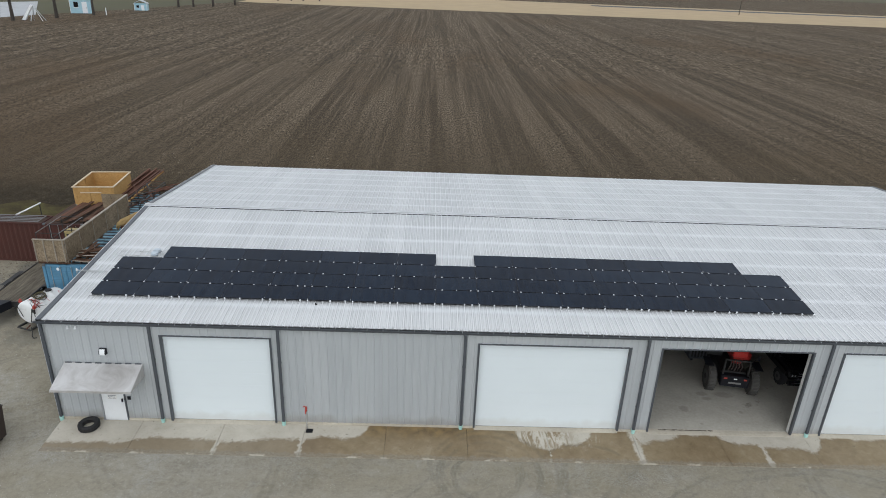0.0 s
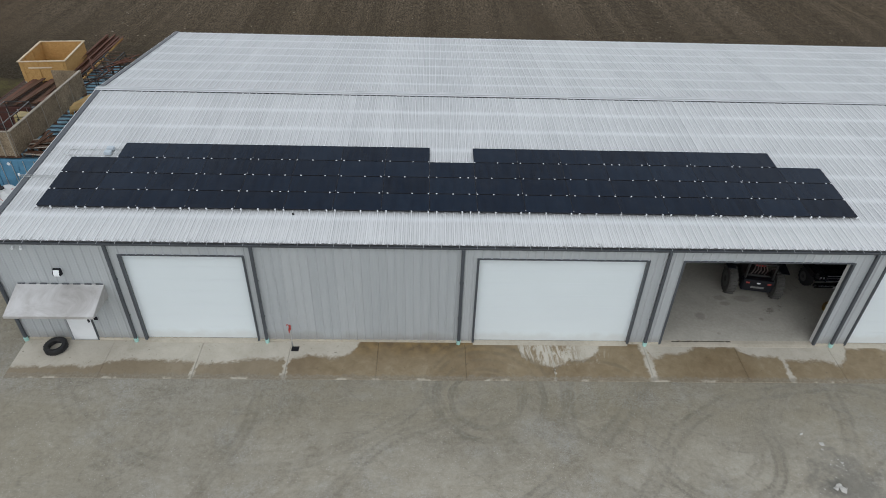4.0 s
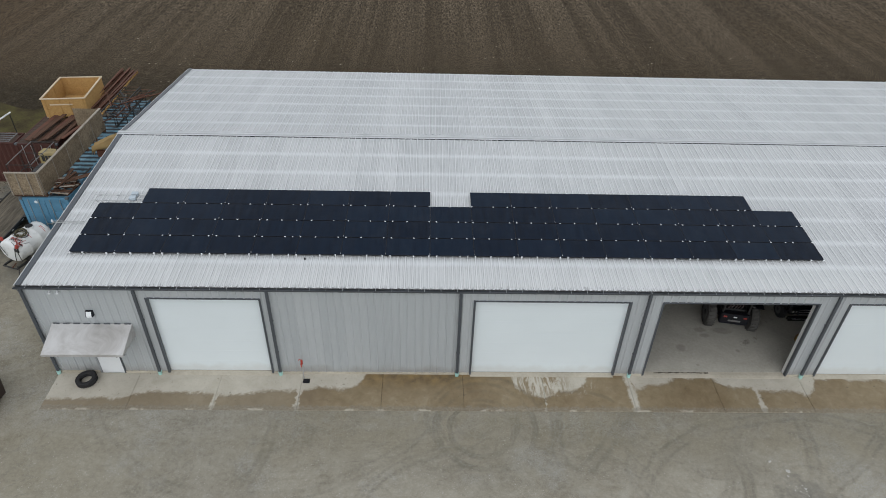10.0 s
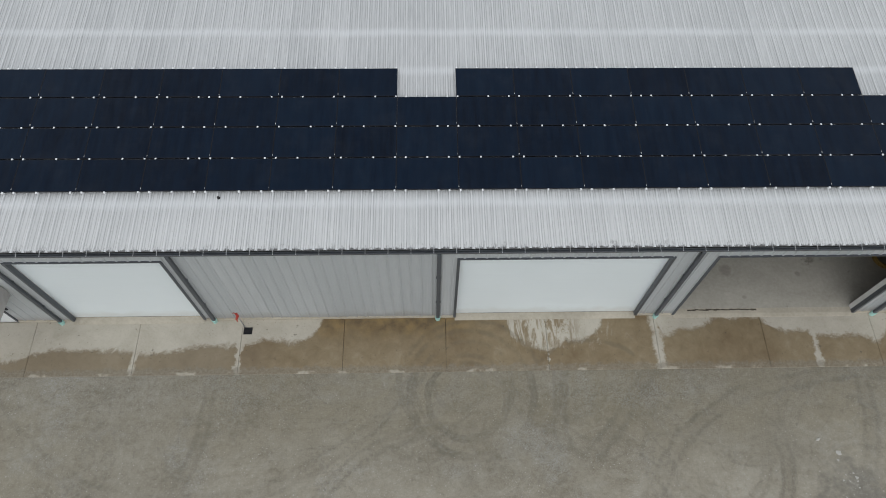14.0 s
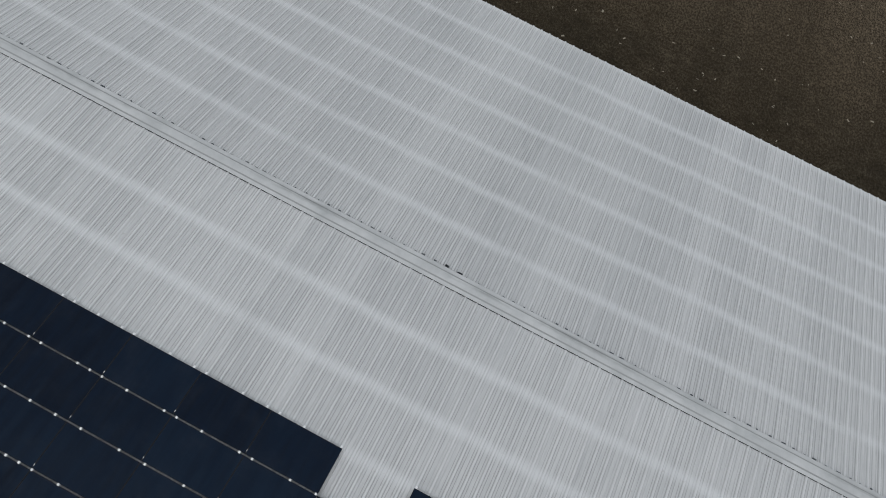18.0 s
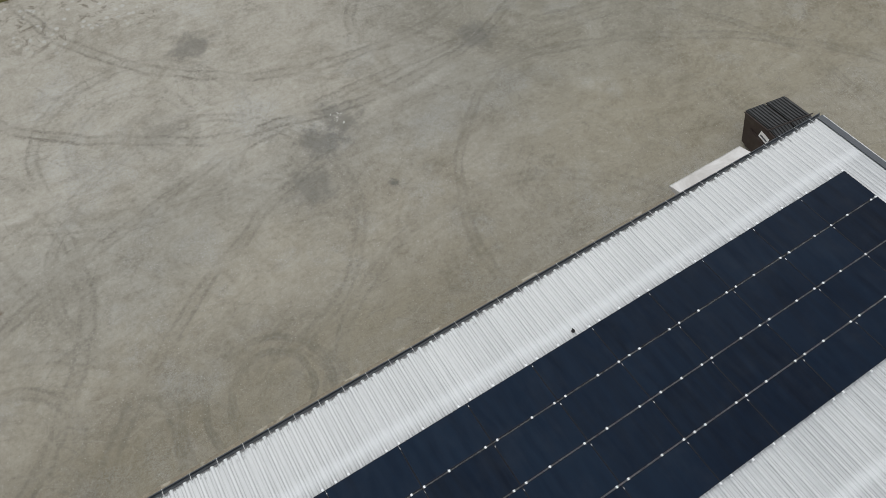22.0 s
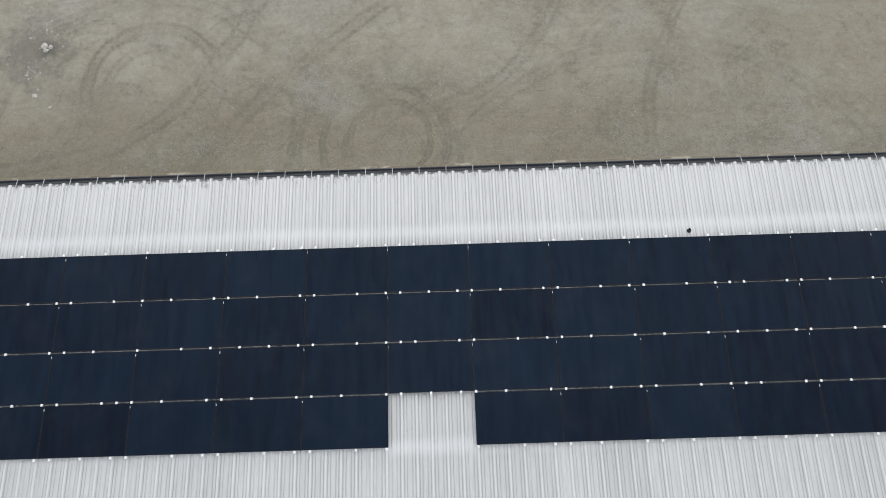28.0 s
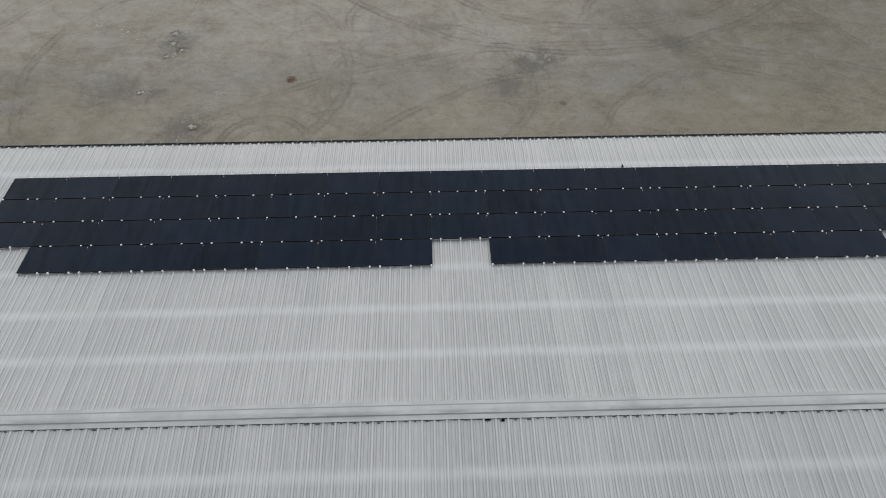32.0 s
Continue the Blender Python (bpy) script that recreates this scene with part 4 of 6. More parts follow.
def make_panel():
    p = thing("solar_panel", "all-black framed solar panel on the steel roof", "solar panel", group="solar array")
    w, l, h = PX - 0.006, PY - 0.034, 0.035
    part("cell_glass", box((0.011, 0.011, -0.006), (w - 0.011, l - 0.011, -0.0015)), PV, p)
    bm = bmesh.new()
    add_box(bm, (0, 0, -h), (w, 0.011, 0))
    add_box(bm, (0, l - 0.011, -h), (w, l, 0))
    add_box(bm, (0, 0.0112, -h), (0.011, l - 0.0112, 0))
    add_box(bm, (w - 0.011, 0.0112, -h), (w, l - 0.0112, 0))
    part("frame", bm, FRAME_BLACK, p)
    part("back_sheet", box((0.0112, 0.0112, -0.012), (w - 0.0112, l - 0.0112, -0.0065)), FRAME_BLACK, p)
    return p


proto = make_panel()
first = True
for r in range(4):
    for c in range(17):
        if r == 3 and c in (0, 8, 16):
            continue
        m = pose(*on_roof(X0 + c * PX + 0.007, r * PY + 0.017, TOP), tilt, 0, 0)
        if first:
            proto.matrix_basis = m
            first = False
        else:
            copy_thing(proto, m)

# clamps on the ribs, one to three feet apart, and wire clips at the seams
mounts = thing("array_mounts", "small bright aluminium clamps between the solar panels", "panel clamps", on_roof(X0, 0, 0), group="solar array")
clamp_bm = box((-0.024, -0.027, -0.036), (0.024, 0.027, 0.009), 0.004)
clamp_me = bpy.data.meshes.new("clamp")
clamp_bm.to_mesh(clamp_me), clamp_bm.free()
clamp_me.materials.append(ALU)
feet = []
for side in (1, -1):          # short foot that stands on the rib, out of sight under the panel
    bm = box((-0.02, 0.018, -0.085), (0.02, 0.05, -0.037))
    bmesh.ops.scale(bm, vec=(1, side, 1), verts=bm.verts)
    bmesh.ops.recalc_face_normals(bm, faces=bm.faces)
    me = bpy.data.meshes.new("clamp_foot")
    bm.to_mesh(me), bm.free()
    me.materials.append(ALU)
    feet.append(me)
CLAMPS = [(6.387, "123122132132132131123123123321321321"), (5.77, "21321311231231321221231321322312312312"), (5.46, "3123122232321231311231222233213213211"),
          (4.845, "32132131123123132122132132132113123123131"), (5.46, "3123122132132123623123123122132132121")]
PITCH = 0.3085
LEFT = ["321321321", "313223", "212332", "13223", "321321"]          # steps back from the first one to the near end
# pale, broken tone for the roof lit through the row gaps
GAP_LIT = worn("lit_gap_strip", (0.38, 0.39, 0.40), 0.6, scale=14.0, vary=0.5, dirt=1.0, dirt_color=(0.015, 0.015, 0.015))
clip_bm = box((-0.005, -0.022, 0), (0.005, 0.022, 0.006))
clip_me = bpy.data.meshes.new("wire_clip")
clip_bm.to_mesh(clip_me), clip_bm.free()
clip_me.materials.append(ALU)
inv = Vector(on_roof(X0, 0, 0))
for r in range(5):
    # steps in ribs between the clamps of each line, from the place of its first one
    first_x, steps = CLAMPS[r]
    lo_x, hi_x = X0 + (PX if r == 4 else 0) + 0.03, X0 + (16 if r == 4 else 17) * PX - 0.03
    xs = [first_x]
    for ch in steps:
        xs.append(xs[-1] + int(ch) * PITCH)
    for ch in LEFT[r]:
        xs.insert(0, xs[0] - int(ch) * PITCH)
    for ch in "321" * 6:
        xs.append(xs[-1] + int(ch) * PITCH)
    xs = [x for x in xs if lo_x < x < hi_x and not (r == 4 and X0 + 8 * PX < x < X0 + 9 * PX)]
    for x in [X0 + 0.05] * (r < 4) + xs + [hi_x] * (r < 4):
        p = Vector(on_roof(x, r * PY - (0.012 if r == 0 else 0) + (0.012 if r == 4 else 0), TOP)) - inv
        again("clamp", clamp_me, mounts, p, (tilt, 0, 0))
        again("clamp_foot", feet[r == 4], mounts, p, (tilt, 0, 0))
    # added strip stands in for the lit roof below the gap
    if 0 < r < 4:
        spine = box((0.05, -0.007, -0.058), (17 * PX - 0.05, 0.007, -0.046))
        ob_ = part("splice_rail", spine, GAP_LIT, mounts, "thin added strip for the lit roof seen between the rows")
        ob_.matrix_basis = Matrix.Translation(Vector(on_roof(X0, r * PY, TOP)) - inv)
    if r < 4:
        for c in range(1, 17):
            if r == 3 and c in (1, 8, 9, 16):
                continue
            p = Vector(on_roof(X0 + c * PX, r * PY + 0.10, TOP)) - inv
            again("wire_clip", clip_me, mounts, p, (tilt, 0, 4))

# ---- roof electrics ----
jb = worn("grey_box_plastic", (0.44, 0.50, 0.55), 0.4)
GALV = worn("galvanised_pipe", (0.50, 0.51, 0.51), 0.35, 0.7, dirt=0.1)
for y in (5.28, 5.56):
    b = thing("junction_box", "pale grey junction box on the steel roof", "junction box", (2.50, y, roof_z(y)), (tilt, 0, 0), group="junction boxes")
    part("case", box((-0.13, -0.10, 0.035), (0.13, 0.10, 0.15), 0.012), jb, b)
    part("lid", box((-0.135, -0.105, 0.151), (0.135, 0.105, 0.17), 0.008), jb, b)
    part("foot", box((-0.15, -0.03, 0.028), (0.15, 0.03, 0.036)), GALV, b)
    part("gland", rod((0.13, 0, 0.08), (0.50, 0.0, 0.08), 0.018), GALV, b)
for y, x0, up in ((5.16, 0.75, 0.05), (5.56, 0.78, 0.05)):
    c = thing("conduit", "thin galvanised conduit along the roof", "conduit", (0, y, roof_z(y)), group="conduits")
    part("pipe", rod((x0, 0, 0.052), (2.37, 0, 0.052), 0.014), GALV, c)
    for x in (1.0, 1.75):
        part("saddle", box((x - 0.03, -0.035, 0.03), (x + 0.03, 0.035, 0.07), 0.004), GALV, c)
mast = thing("conduit_drop", "two galvanised conduits that run over the roof edge", "conduit", (0, 3.6, roof_z(3.6)))
for o in (0.0, 0.09):
    part("pipe", add_tube(bmesh.new(), [(1.05, o, 0.06), (-0.22, o, 0.075), (-0.25, o, -0.35)], 0.016), GALV, mast)
part("cap", rod((-0.235, 0.045, 0.075), (-0.235, 0.045, 0.16), 0.04, 0.036, 10), ALU, mast, "pale round cap")
RUB = worn("black_rubber", (0.015, 0.015, 0.016), 0.8, vary=0.3, dirt=0.3)
st = thing("pipe_stub", "small black rubber pipe boot on the roof", "pipe boot", (10.44, 1.60, roof_z(1.60)), (tilt, 0, 0))
part("boot", rod((0, 0, 0.0), (0, 0, 0.05), 0.05, 0.032, 10), RUB, st)
part("stub", rod((0.0, 0, 0.045), (0.012, -0.03, 0.09), 0.022, 0.019, 8), RUB, st)

# ---- man door, canopy, lamp ----
md = thing("door_1", "white steel service door with notices, under a metal canopy", "door", kind="structure")
WHITE = worn("white_paint", (0.74, 0.76, 0.77), 0.45, dirt=0.12, vary=0.05)
part("frame", box((1.82, -0.05, 0.0), (1.88, 0.16, 2.15)), worn("grey_frame", (0.30, 0.31, 0.32), 0.5), md)
part("frame", box((2.80, -0.05, 0.0), (2.86, 0.16, 2.15)), CHAR, md)
part("frame", box((1.88, -0.05, 2.08), (2.80, 0.16, 2.15)), CHAR, md)
leaf = part("leaf", box((1.885, -0.01, 0.03), (2.795, 0.04, 2.075), 0.004), WHITE, md, "white steel door leaf")
part("sill", box((1.80, -0.14, 0.0), (2.88, 0.16, 0.028)), foot, md)
lever = part("handle", box((2.68, -0.07, 1.0), (2.74, -0.012, 1.16), 0.01), FRAME_BLACK, md, "black lever lock")
NAVY = worn("navy_print", (0.03, 0.05, 0.11), 0.5)
PAPER = worn("paper_notice", (0.74, 0.74, 0.72), 0.6, dirt=0.05, vary=0.03)
notices = thing("door_notices", "printed paper notices stuck on the white door", "notice", (0, -0.012, 0))
for x0, x1, z0, z1, k in ((1.96, 2.50, 1.62, 1.74, NAVY), (2.02, 2.30, 1.46, 1.58, PAPER), (2.33, 2.60, 1.44, 1.58, PAPER), (2.12, 2.50, 1.12, 1.34, PAPER)):
    n = part("notice", box((x0, -0.004, z0), (x1, 0.0, z1)), k, notices)
    for j in range(3):
        zz = z1 - (j + 0.75) * (z1 - z0) / 3.4
        part("print_bar", box((x0 + 0.03, -0.0055, zz - 0.01), (x1 - 0.03 - 0.05 * (j % 2), -0.0042, zz + 0.01)), PAPER if k is NAVY else NAVY, n)
rdr = thing("key_pad", "small black keypad beside the door", "keypad", (3.02, -0.045, 1.22))
part("body", box((-0.07, -0.04, -0.08), (0.07, 0.0, 0.08), 0.012), FRAME_BLACK, rdr)
CANOPY = Mat("canopy_sheet", 0.38, 0.35)
_s = CANOPY.noise(0.9, 5, 0.65, warp=0.7)
CANOPY = CANOPY.out(CANOPY.ramp(_s, [(0.3, (0.38, 0.36, 0.34)), (0.6, (0.58, 0.57, 0.56))]), CANOPY.math("MULTIPLY_ADD", _s, 0.4, 0.2))
cn = thing("canopy", "bare sheet-metal canopy over the service door", "canopy", (0.72, 0, 0))
cw = 3.07
part("top", prism([(-0.055, 2.86), (-1.30, 2.42), (-1.30, 2.385), (-0.055, 2.825)], "x", 0, cw), CANOPY, cn)
for x in (0.0, cw - 0.004):
    part("gusset", prism([(-0.055, 2.824), (-1.28, 2.386), (-1.28, 2.34), (-0.055, 2.28)], "x", x, x + 0.004), CANOPY, cn)
part("front_lip", box((0, -1.315, 2.33), (cw, -1.301, 2.43)), CANOPY, cn)
for k in range(8):
    part("flash_tab", box((0.05 + k * 0.39, -0.075, 2.85), (0.30 + k * 0.39, -0.05, 2.90), 0.004), CHAR, cn)
wl = thing("wall_light", "square dark wall light with a pale lens", "wall light", (2.36, -0.04, 3.44))
part("housing", prism([(0.0, 0.13), (-0.10, 0.13), (-0.17, -0.02), (-0.17, -0.10), (0.0, -0.13)], "x", -0.13, 0.13), FRAME_BLACK, wl)
part("lens", prism([(-0.105, 0.12), (-0.175, -0.03), (-0.180, -0.03), (-0.11, 0.125)], "x", -0.10, 0.10), WHITE, wl)
part("lens_front", box((-0.10, -0.176, -0.11), (0.10, -0.1702, -0.03)), WHITE, wl)
for x in (1.16, 1.45):
    f = thing("flood_lamp", "small white flood lamp high on the wall", "flood lamp", (x, -0.045, 4.50), group="flood lamps")
    part("base", box((-0.03, -0.03, -0.03), (0.03, 0.0, 0.03), 0.006), WHITE, f)
    part("head", rod((0, -0.03, 0), (0.04, -0.12, -0.025), 0.022, 0.042, 10), WHITE, f)

# ---- on the apron ----
ty = thing("tyre", "worn black tyre lying flat on the apron", "tyre", (1.44, -0.50, 0.076), (3, 0, 0))
bm = bmesh.new()
ring = [(0.24, 0.02), (0.36, 0.0), (0.395, 0.04), (0.40, 0.12), (0.395, 0.20), (0.36, 0.24), (0.24, 0.22), (0.215, 0.18), (0.30, 0.12), (0.215, 0.06)]
N = 40
vs = [[bm.verts.new((r * math.cos(2 * math.pi * i / N), r * math.sin(2 * math.pi * i / N), z)) for r, z in ring] for i in range(N)]
for i in range(N):
    for j in range(len(ring)):
        bm.faces.new((vs[i][j], vs[(i + 1) % N][j], vs[(i + 1) % N][(j + 1) % len(ring)], vs[i][(j + 1) % len(ring)]))
bmesh.ops.recalc_face_normals(bm, faces=bm.faces)
part("casing", bm, RUB, ty)
bm = bmesh.new()
for i in range(30):
    a = 2 * math.pi * i / 30
    add_box(bm, (0.388, -0.025, 0.03), (0.408, 0.012, 0.21), m=Matrix.Rotation(a, 4, "Z"))
part("tread", bm, RUB, ty)
HRED = worn("red_hydrant_paint", (0.38, 0.045, 0.03), 0.5)
hy_ = thing("yard_hydrant", "red-headed yard hydrant on a thin steel pipe", "hydrant", (10.22, -0.30, 0.088))
part("standpipe", rod((0, 0, 0), (0, 0, 0.92), 0.022, seg=10), GALV, hy_)
part("head", add_box(add_rod(bmesh.new(), (0, 0, 0.88), (0, 0, 1.08), 0.045, 0.04, 10), (-0.035, -0.15, 0.95), (0.035, 0.0, 1.0), 0.01), HRED, hy_, "red cast head")
part("spout", rod((0, -0.13, 0.99), (0, -0.16, 0.86), 0.022, seg=8), HRED, hy_)
part("lever", add_tube(bmesh.new(), [(0, 0.0, 1.07), (-0.09, 0.03, 1.11), (-0.13, 0.03, 1.02)], 0.014), HRED, hy_)
part("drain_box", box((-0.02, -0.26, 0.0005), (0.26, -0.02, 0.012)), RUB, hy_, "dark square drain grate")
for k in range(5):
    part("grate_bar", box((0.0, -0.245 + k * 0.045, 0.012), (0.24, -0.225 + k * 0.045, 0.02)), FRAME_BLACK, hy_)

# ---- containers, trailers and stores beside the shed ----
def corrugated(length, pitch=0.28, deep=0.036):
    pts, u, k = [], 0.0, 0
    while u < length - 1e-6:
        pts += [(u, 0), (min(u + pitch * 0.25, length), 0), (min(u + pitch * 0.5, length), -deep), (min(u + pitch * 0.75, length), -deep)]
        u += pitch
    out = []
    for p in pts + [(length, 0)]:
        if not out or p[0] > out[-1][0] + 1e-6:
            out.append(p)
    return out


def container(label, paint, roof_paint, x, y, length, turn=0.0):
    """A shipping container, its door end at the origin facing -y, its width along x."""
    w, h = 2.44, 2.59
    c = thing("shipping_container", label, "container", (x, y, -0.02), (0, 0, turn), group="containers")
    frame_ = worn("container_frame", (0.09, 0.10, 0.11), 0.6, dirt=0.5, dirt_color=(0.12, 0.05, 0.02))
    for px in (0.0, w - 0.14):
        for py in (0.0, length - 0.14):
            part("corner_post", box((px, py, 0.12), (px + 0.14, py + 0.14, h - 0.12)), paint, c)
            for pz in (0.0, h - 0.119):
                part("corner_casting", box((px - 0.004, py - 0.004, pz), (px + 0.15, py + 0.15, pz + 0.119), 0.01), frame_, c)
    for px in (0.03, w - 0.10):
        part("side_rail", box((px, 0.15, 0.02), (px + 0.07, length - 0.15, 0.14)), paint, c)
        part("side_rail", box((px, 0.15, h - 0.10), (px + 0.07, length - 0.15, h - 0.02)), paint, c)
    prof = corrugated(length - 0.30)
    bm = strip([(0.045 - d - 0.03, 0.15 + u) for u, d in prof], "z", 0.14, h - 0.10)
    part("side_wall", bm, paint, c)
    part("side_wall", strip([(w - 0.045 + d + 0.03, 0.15 + u) for u, d in prof], "z", 0.14, h - 0.10), paint, c)
    part("roof_sheet", strip([(0.15 + u, h - 0.025 + d * 0.6) for u, d in corrugated(length - 0.3, 0.22, 0.03)], "x", 0.10, w - 0.10), roof_paint, c)
    part("end_wall", box((0.14, length - 0.08, 0.14), (w - 0.14, length - 0.04, h - 0.10)), paint, c)
    part("floor", box((0.10, 0.15, 0.10), (w - 0.10, length - 0.15, 0.139)), frame_, c)
    part("door_header", box((0.14, 0.02, h - 0.14), (w - 0.14, 0.12, h - 0.03)), paint, c)
    part("door_sill", box((0.14, 0.02, 0.02), (w - 0.14, 0.12, 0.14)), paint, c)
    for k in range(2):
        x0 = 0.145 + k * (w / 2 - 0.14)
        x1 = x0 + w / 2 - 0.155
        d = part("door_leaf", box((x0, 0.045, 0.15), (x1, 0.085, h - 0.15)), paint, c)
        for z in (0.45, 0.95, 1.45, 1.95):
            part("door_rib", box((x0 + 0.03, 0.022, z), (x1 - 0.03, 0.0445, z + 0.26), 0.008), paint, d)
        for px in (x0 + 0.28, x1 - 0.28):
            part("lock_rod", rod((px, 0.0, 0.1), (px, 0.0, h - 0.1), 0.018), GALV, d)
            part("handle", box((px - 0.02, -0.03, 1.0), (px + 0.28, -0.005, 1.04)), GALV, d)
    return c


BLUE = worn("faded_blue_paint", (0.085, 0.225, 0.345), 0.5, scale=1.2, vary=0.2, dirt=0.45, dirt_color=(0.10, 0.10, 0.10))
m_ = Mat("weathered_blue_roof", 0.6)
_r = m_.noise(1.0, 4, 0.65, v=m_.scaled(0.5, 4.5, 1))
_, _y, _ = m_.xyz()
_v = m_.math("ABSOLUTE", m_.math("SUBTRACT", m_.math("FRACT", m_.math("DIVIDE", m_.math("SUBTRACT", _y, 9.57), 0.44)), 0.5))
_r = m_.math("ADD", m_.math("MULTIPLY", m_.noise(1.0, 3, 0.6, v=m_.scaled(1.1, 2.3, 1)), 0.75), m_.math("MULTIPLY", m_.step(_v, 0.20, 0.28), 0.22))
_c = m_.ramp(_r, [(0.46, (0.018, 0.026, 0.032)), (0.49, (0.075, 0.165, 0.225)), (0.66, (0.16, 0.29, 0.36))])
BLUE_ROOF = m_.out(m_.mix(m_.math("MULTIPLY", m_.step(m_.noise(2.0, 5), 0.58, 0.72), 0.5), _c, (0.13, 0.07, 0.035)))
RUSTRED = worn("oxide_red_paint", (0.060, 0.017, 0.011), 0.75, scale=0.8, vary=0.4, dirt=0.6, dirt_color=(0.040, 0.022, 0.015))
blue = container("weathered blue shipping container with timber and steel piled on its roof", BLUE, BLUE_ROOF, -5.45, 9.42, 12.19)
part("sticker", rod((0.79, 0.018, 2.33), (0.79, 0.0215, 2.33), 0.085, 0.085, 16), worn("sticker_white", (0.72, 0.75, 0.76), 0.5, dirt=0.1), blue, "round white sticker")
ROOFRUST = worn("rusted_roof", (0.055, 0.034, 0.024), 0.85, scale=1.5, vary=0.5, dirt=0.6, dirt_color=(0.025, 0.022, 0.02))
red = container("oxide-red shipping container with rusty boards on its roof", RUSTRED, ROOFRUST, -8.62, 15.2, 6.06)
bin_ = thing("steel_bin", "shallow oxide-red corrugated steel bin beside the red container", "steel bin", (-14.3, 15.30, -0.02))
BX, BY, BZ = 5.6, 1.25, 2.58
for yy, sg in ((0.0, -1), (BY, 1)):
    part("long_wall", strip([(u, yy + sg * d) for u, d in corrugated(BX, 0.3, 0.04)], "z", 0.1, BZ - 0.08), RUSTRED, bin_)
    part("top_rail", box((0.0, yy - 0.05, BZ - 0.08), (BX, yy + 0.05, BZ)), RUSTRED, bin_)
    part("bottom_rail", box((0.0, yy - 0.05, 0.0), (BX, yy + 0.05, 0.10)), RUSTRED, bin_)
for xx in (0.0, BX - 0.06):
    part("end_wall", box((xx, 0.051, 0.0), (xx + 0.06, BY - 0.051, BZ)), RUSTRED, bin_)
part("lid", box((0.061, 0.051, BZ - 0.12), (BX - 0.061, BY - 0.051, BZ - 0.09)), ROOFRUST, bin_, "dark rusted lid")

# OSB and plywood
def wood(name, a, b, scale=6.0, stretch=(1, 1, 1), rough=0.8, warp=0.6, dirt=0.3):
    m = Mat(name, rough, spec=0.2)
    n1 = m.noise(scale, 5, 0.65, v=m.scaled(*stretch), warp=warp)
    n2 = m.noise(scale * 0.15, 4, 0.6)
    c = m.ramp(m.math("ADD", m.math("MULTIPLY", n1, 0.7), m.math("MULTIPLY", n2, 0.3)), [(0.32, a), (0.64, b)])
    c = m.mix(m.math("MULTIPLY_ADD", m.rand, 0.25, 0.0), c, a)
    c = m.mix(m.math("MULTIPLY", m.step(m.noise(0.8, 5, 0.65), 0.55, 0.75), dirt), c, (0.06, 0.05, 0.04))
    m.bump(n1, 0.3, 0.01)
    return m.out(c)


OSB = wood("weathered_osb", (0.085, 0.062, 0.040), (0.36, 0.285, 0.195), 14.0, dirt=0.45)
OSB_NEW = wood("fresh_osb", (0.34, 0.19, 0.065), (0.52, 0.33, 0.13), 10.0, dirt=0.12)
LUMBER = wood("pale_lumber", (0.45, 0.36, 0.24), (0.66, 0.56, 0.42), 3.0, (6, 0.5, 6), dirt=0.1)
GREYWOOD = wood("greyed_lumber", (0.20, 0.17, 0.13), (0.38, 0.34, 0.29), 3.0, (6, 0.5, 6))
RUST = worn("rusty_steel", (0.105, 0.042, 0.024), 0.85, scale=4, vary=0.5, dirt=0.5, dirt_color=(0.03, 0.02, 0.016), bump=0.3)
DARKSTEEL = worn("black_steel", (0.018, 0.018, 0.018), 0.6, vary=0.3, dirt=0.3)
DECKWOOD = wood("trailer_planks", (0.030, 0.026, 0.021), (0.185, 0.158, 0.118), 2.5, (5, 0.35, 5))
OLDBOARD = wood("brown_boards", (0.045, 0.022, 0.014), (0.15, 0.085, 0.055), 2.5, (5, 0.4, 5))

ZC = 2.575         # top of the containers
ob = thing("osb_crate", "weathered OSB side walls of an open crate on the blue container", "crate", (-5.66, 9.45, ZC + 0.13))
LW, WW, HH = 7.55, 1.62, 1.27
for k in range(5):
    y0 = 0.02 + k * LW / 5
    part("side_panel", box((WW - 0.02, y0 + 0.003, 0.03), (WW, y0 + LW / 5 - 0.003, HH)), OSB, ob)
for y in [0.1 + i * (LW - 0.3) / 6 for i in range(7)]:
    part("skid", box((0.0, y, -0.129), (WW + 0.02, y + 0.10, 0.029)), OLDBOARD, ob, "dark timber skid")
for k in range(2):
    part("front_panel", box((0.02 + k * 0.79, 0.0, 0.03), (0.02 + k * 0.79 + 0.784, 0.018, HH)), OSB, ob)
part("back_panel", box((0.0, LW, 0.03), (WW - 0.022, LW + 0.018, HH)), OSB, ob)
for y in [0.03 + i * (LW - 0.06) / 10 for i in range(11)]:
    part("stud", box((WW + 0.001, y - 0.02, 0.0), (WW + 0.012, y + 0.02, HH)) if int(y * 10) % 3 == 0 else box((WW - 0.06, y - 0.02, 0.0), (WW - 0.021, y + 0.02, HH)), GREYWOOD, ob)
for x in (0.03, 0.52, 1.05, 1.52):
    part("stud", box((x - 0.02, -0.04, 0.0), (x + 0.03, -0.001, HH)), GREYWOOD, ob)
part("top_rail", box((WW - 0.09, 0.0, HH + 0.001), (WW + 0.045, LW + 0.02, HH + 0.04)), GREYWOOD, ob)
part("top_rail", box((-0.02, -0.045, HH + 0.001), (WW - 0.092, 0.06, HH + 0.04)), GREYWOOD, ob)

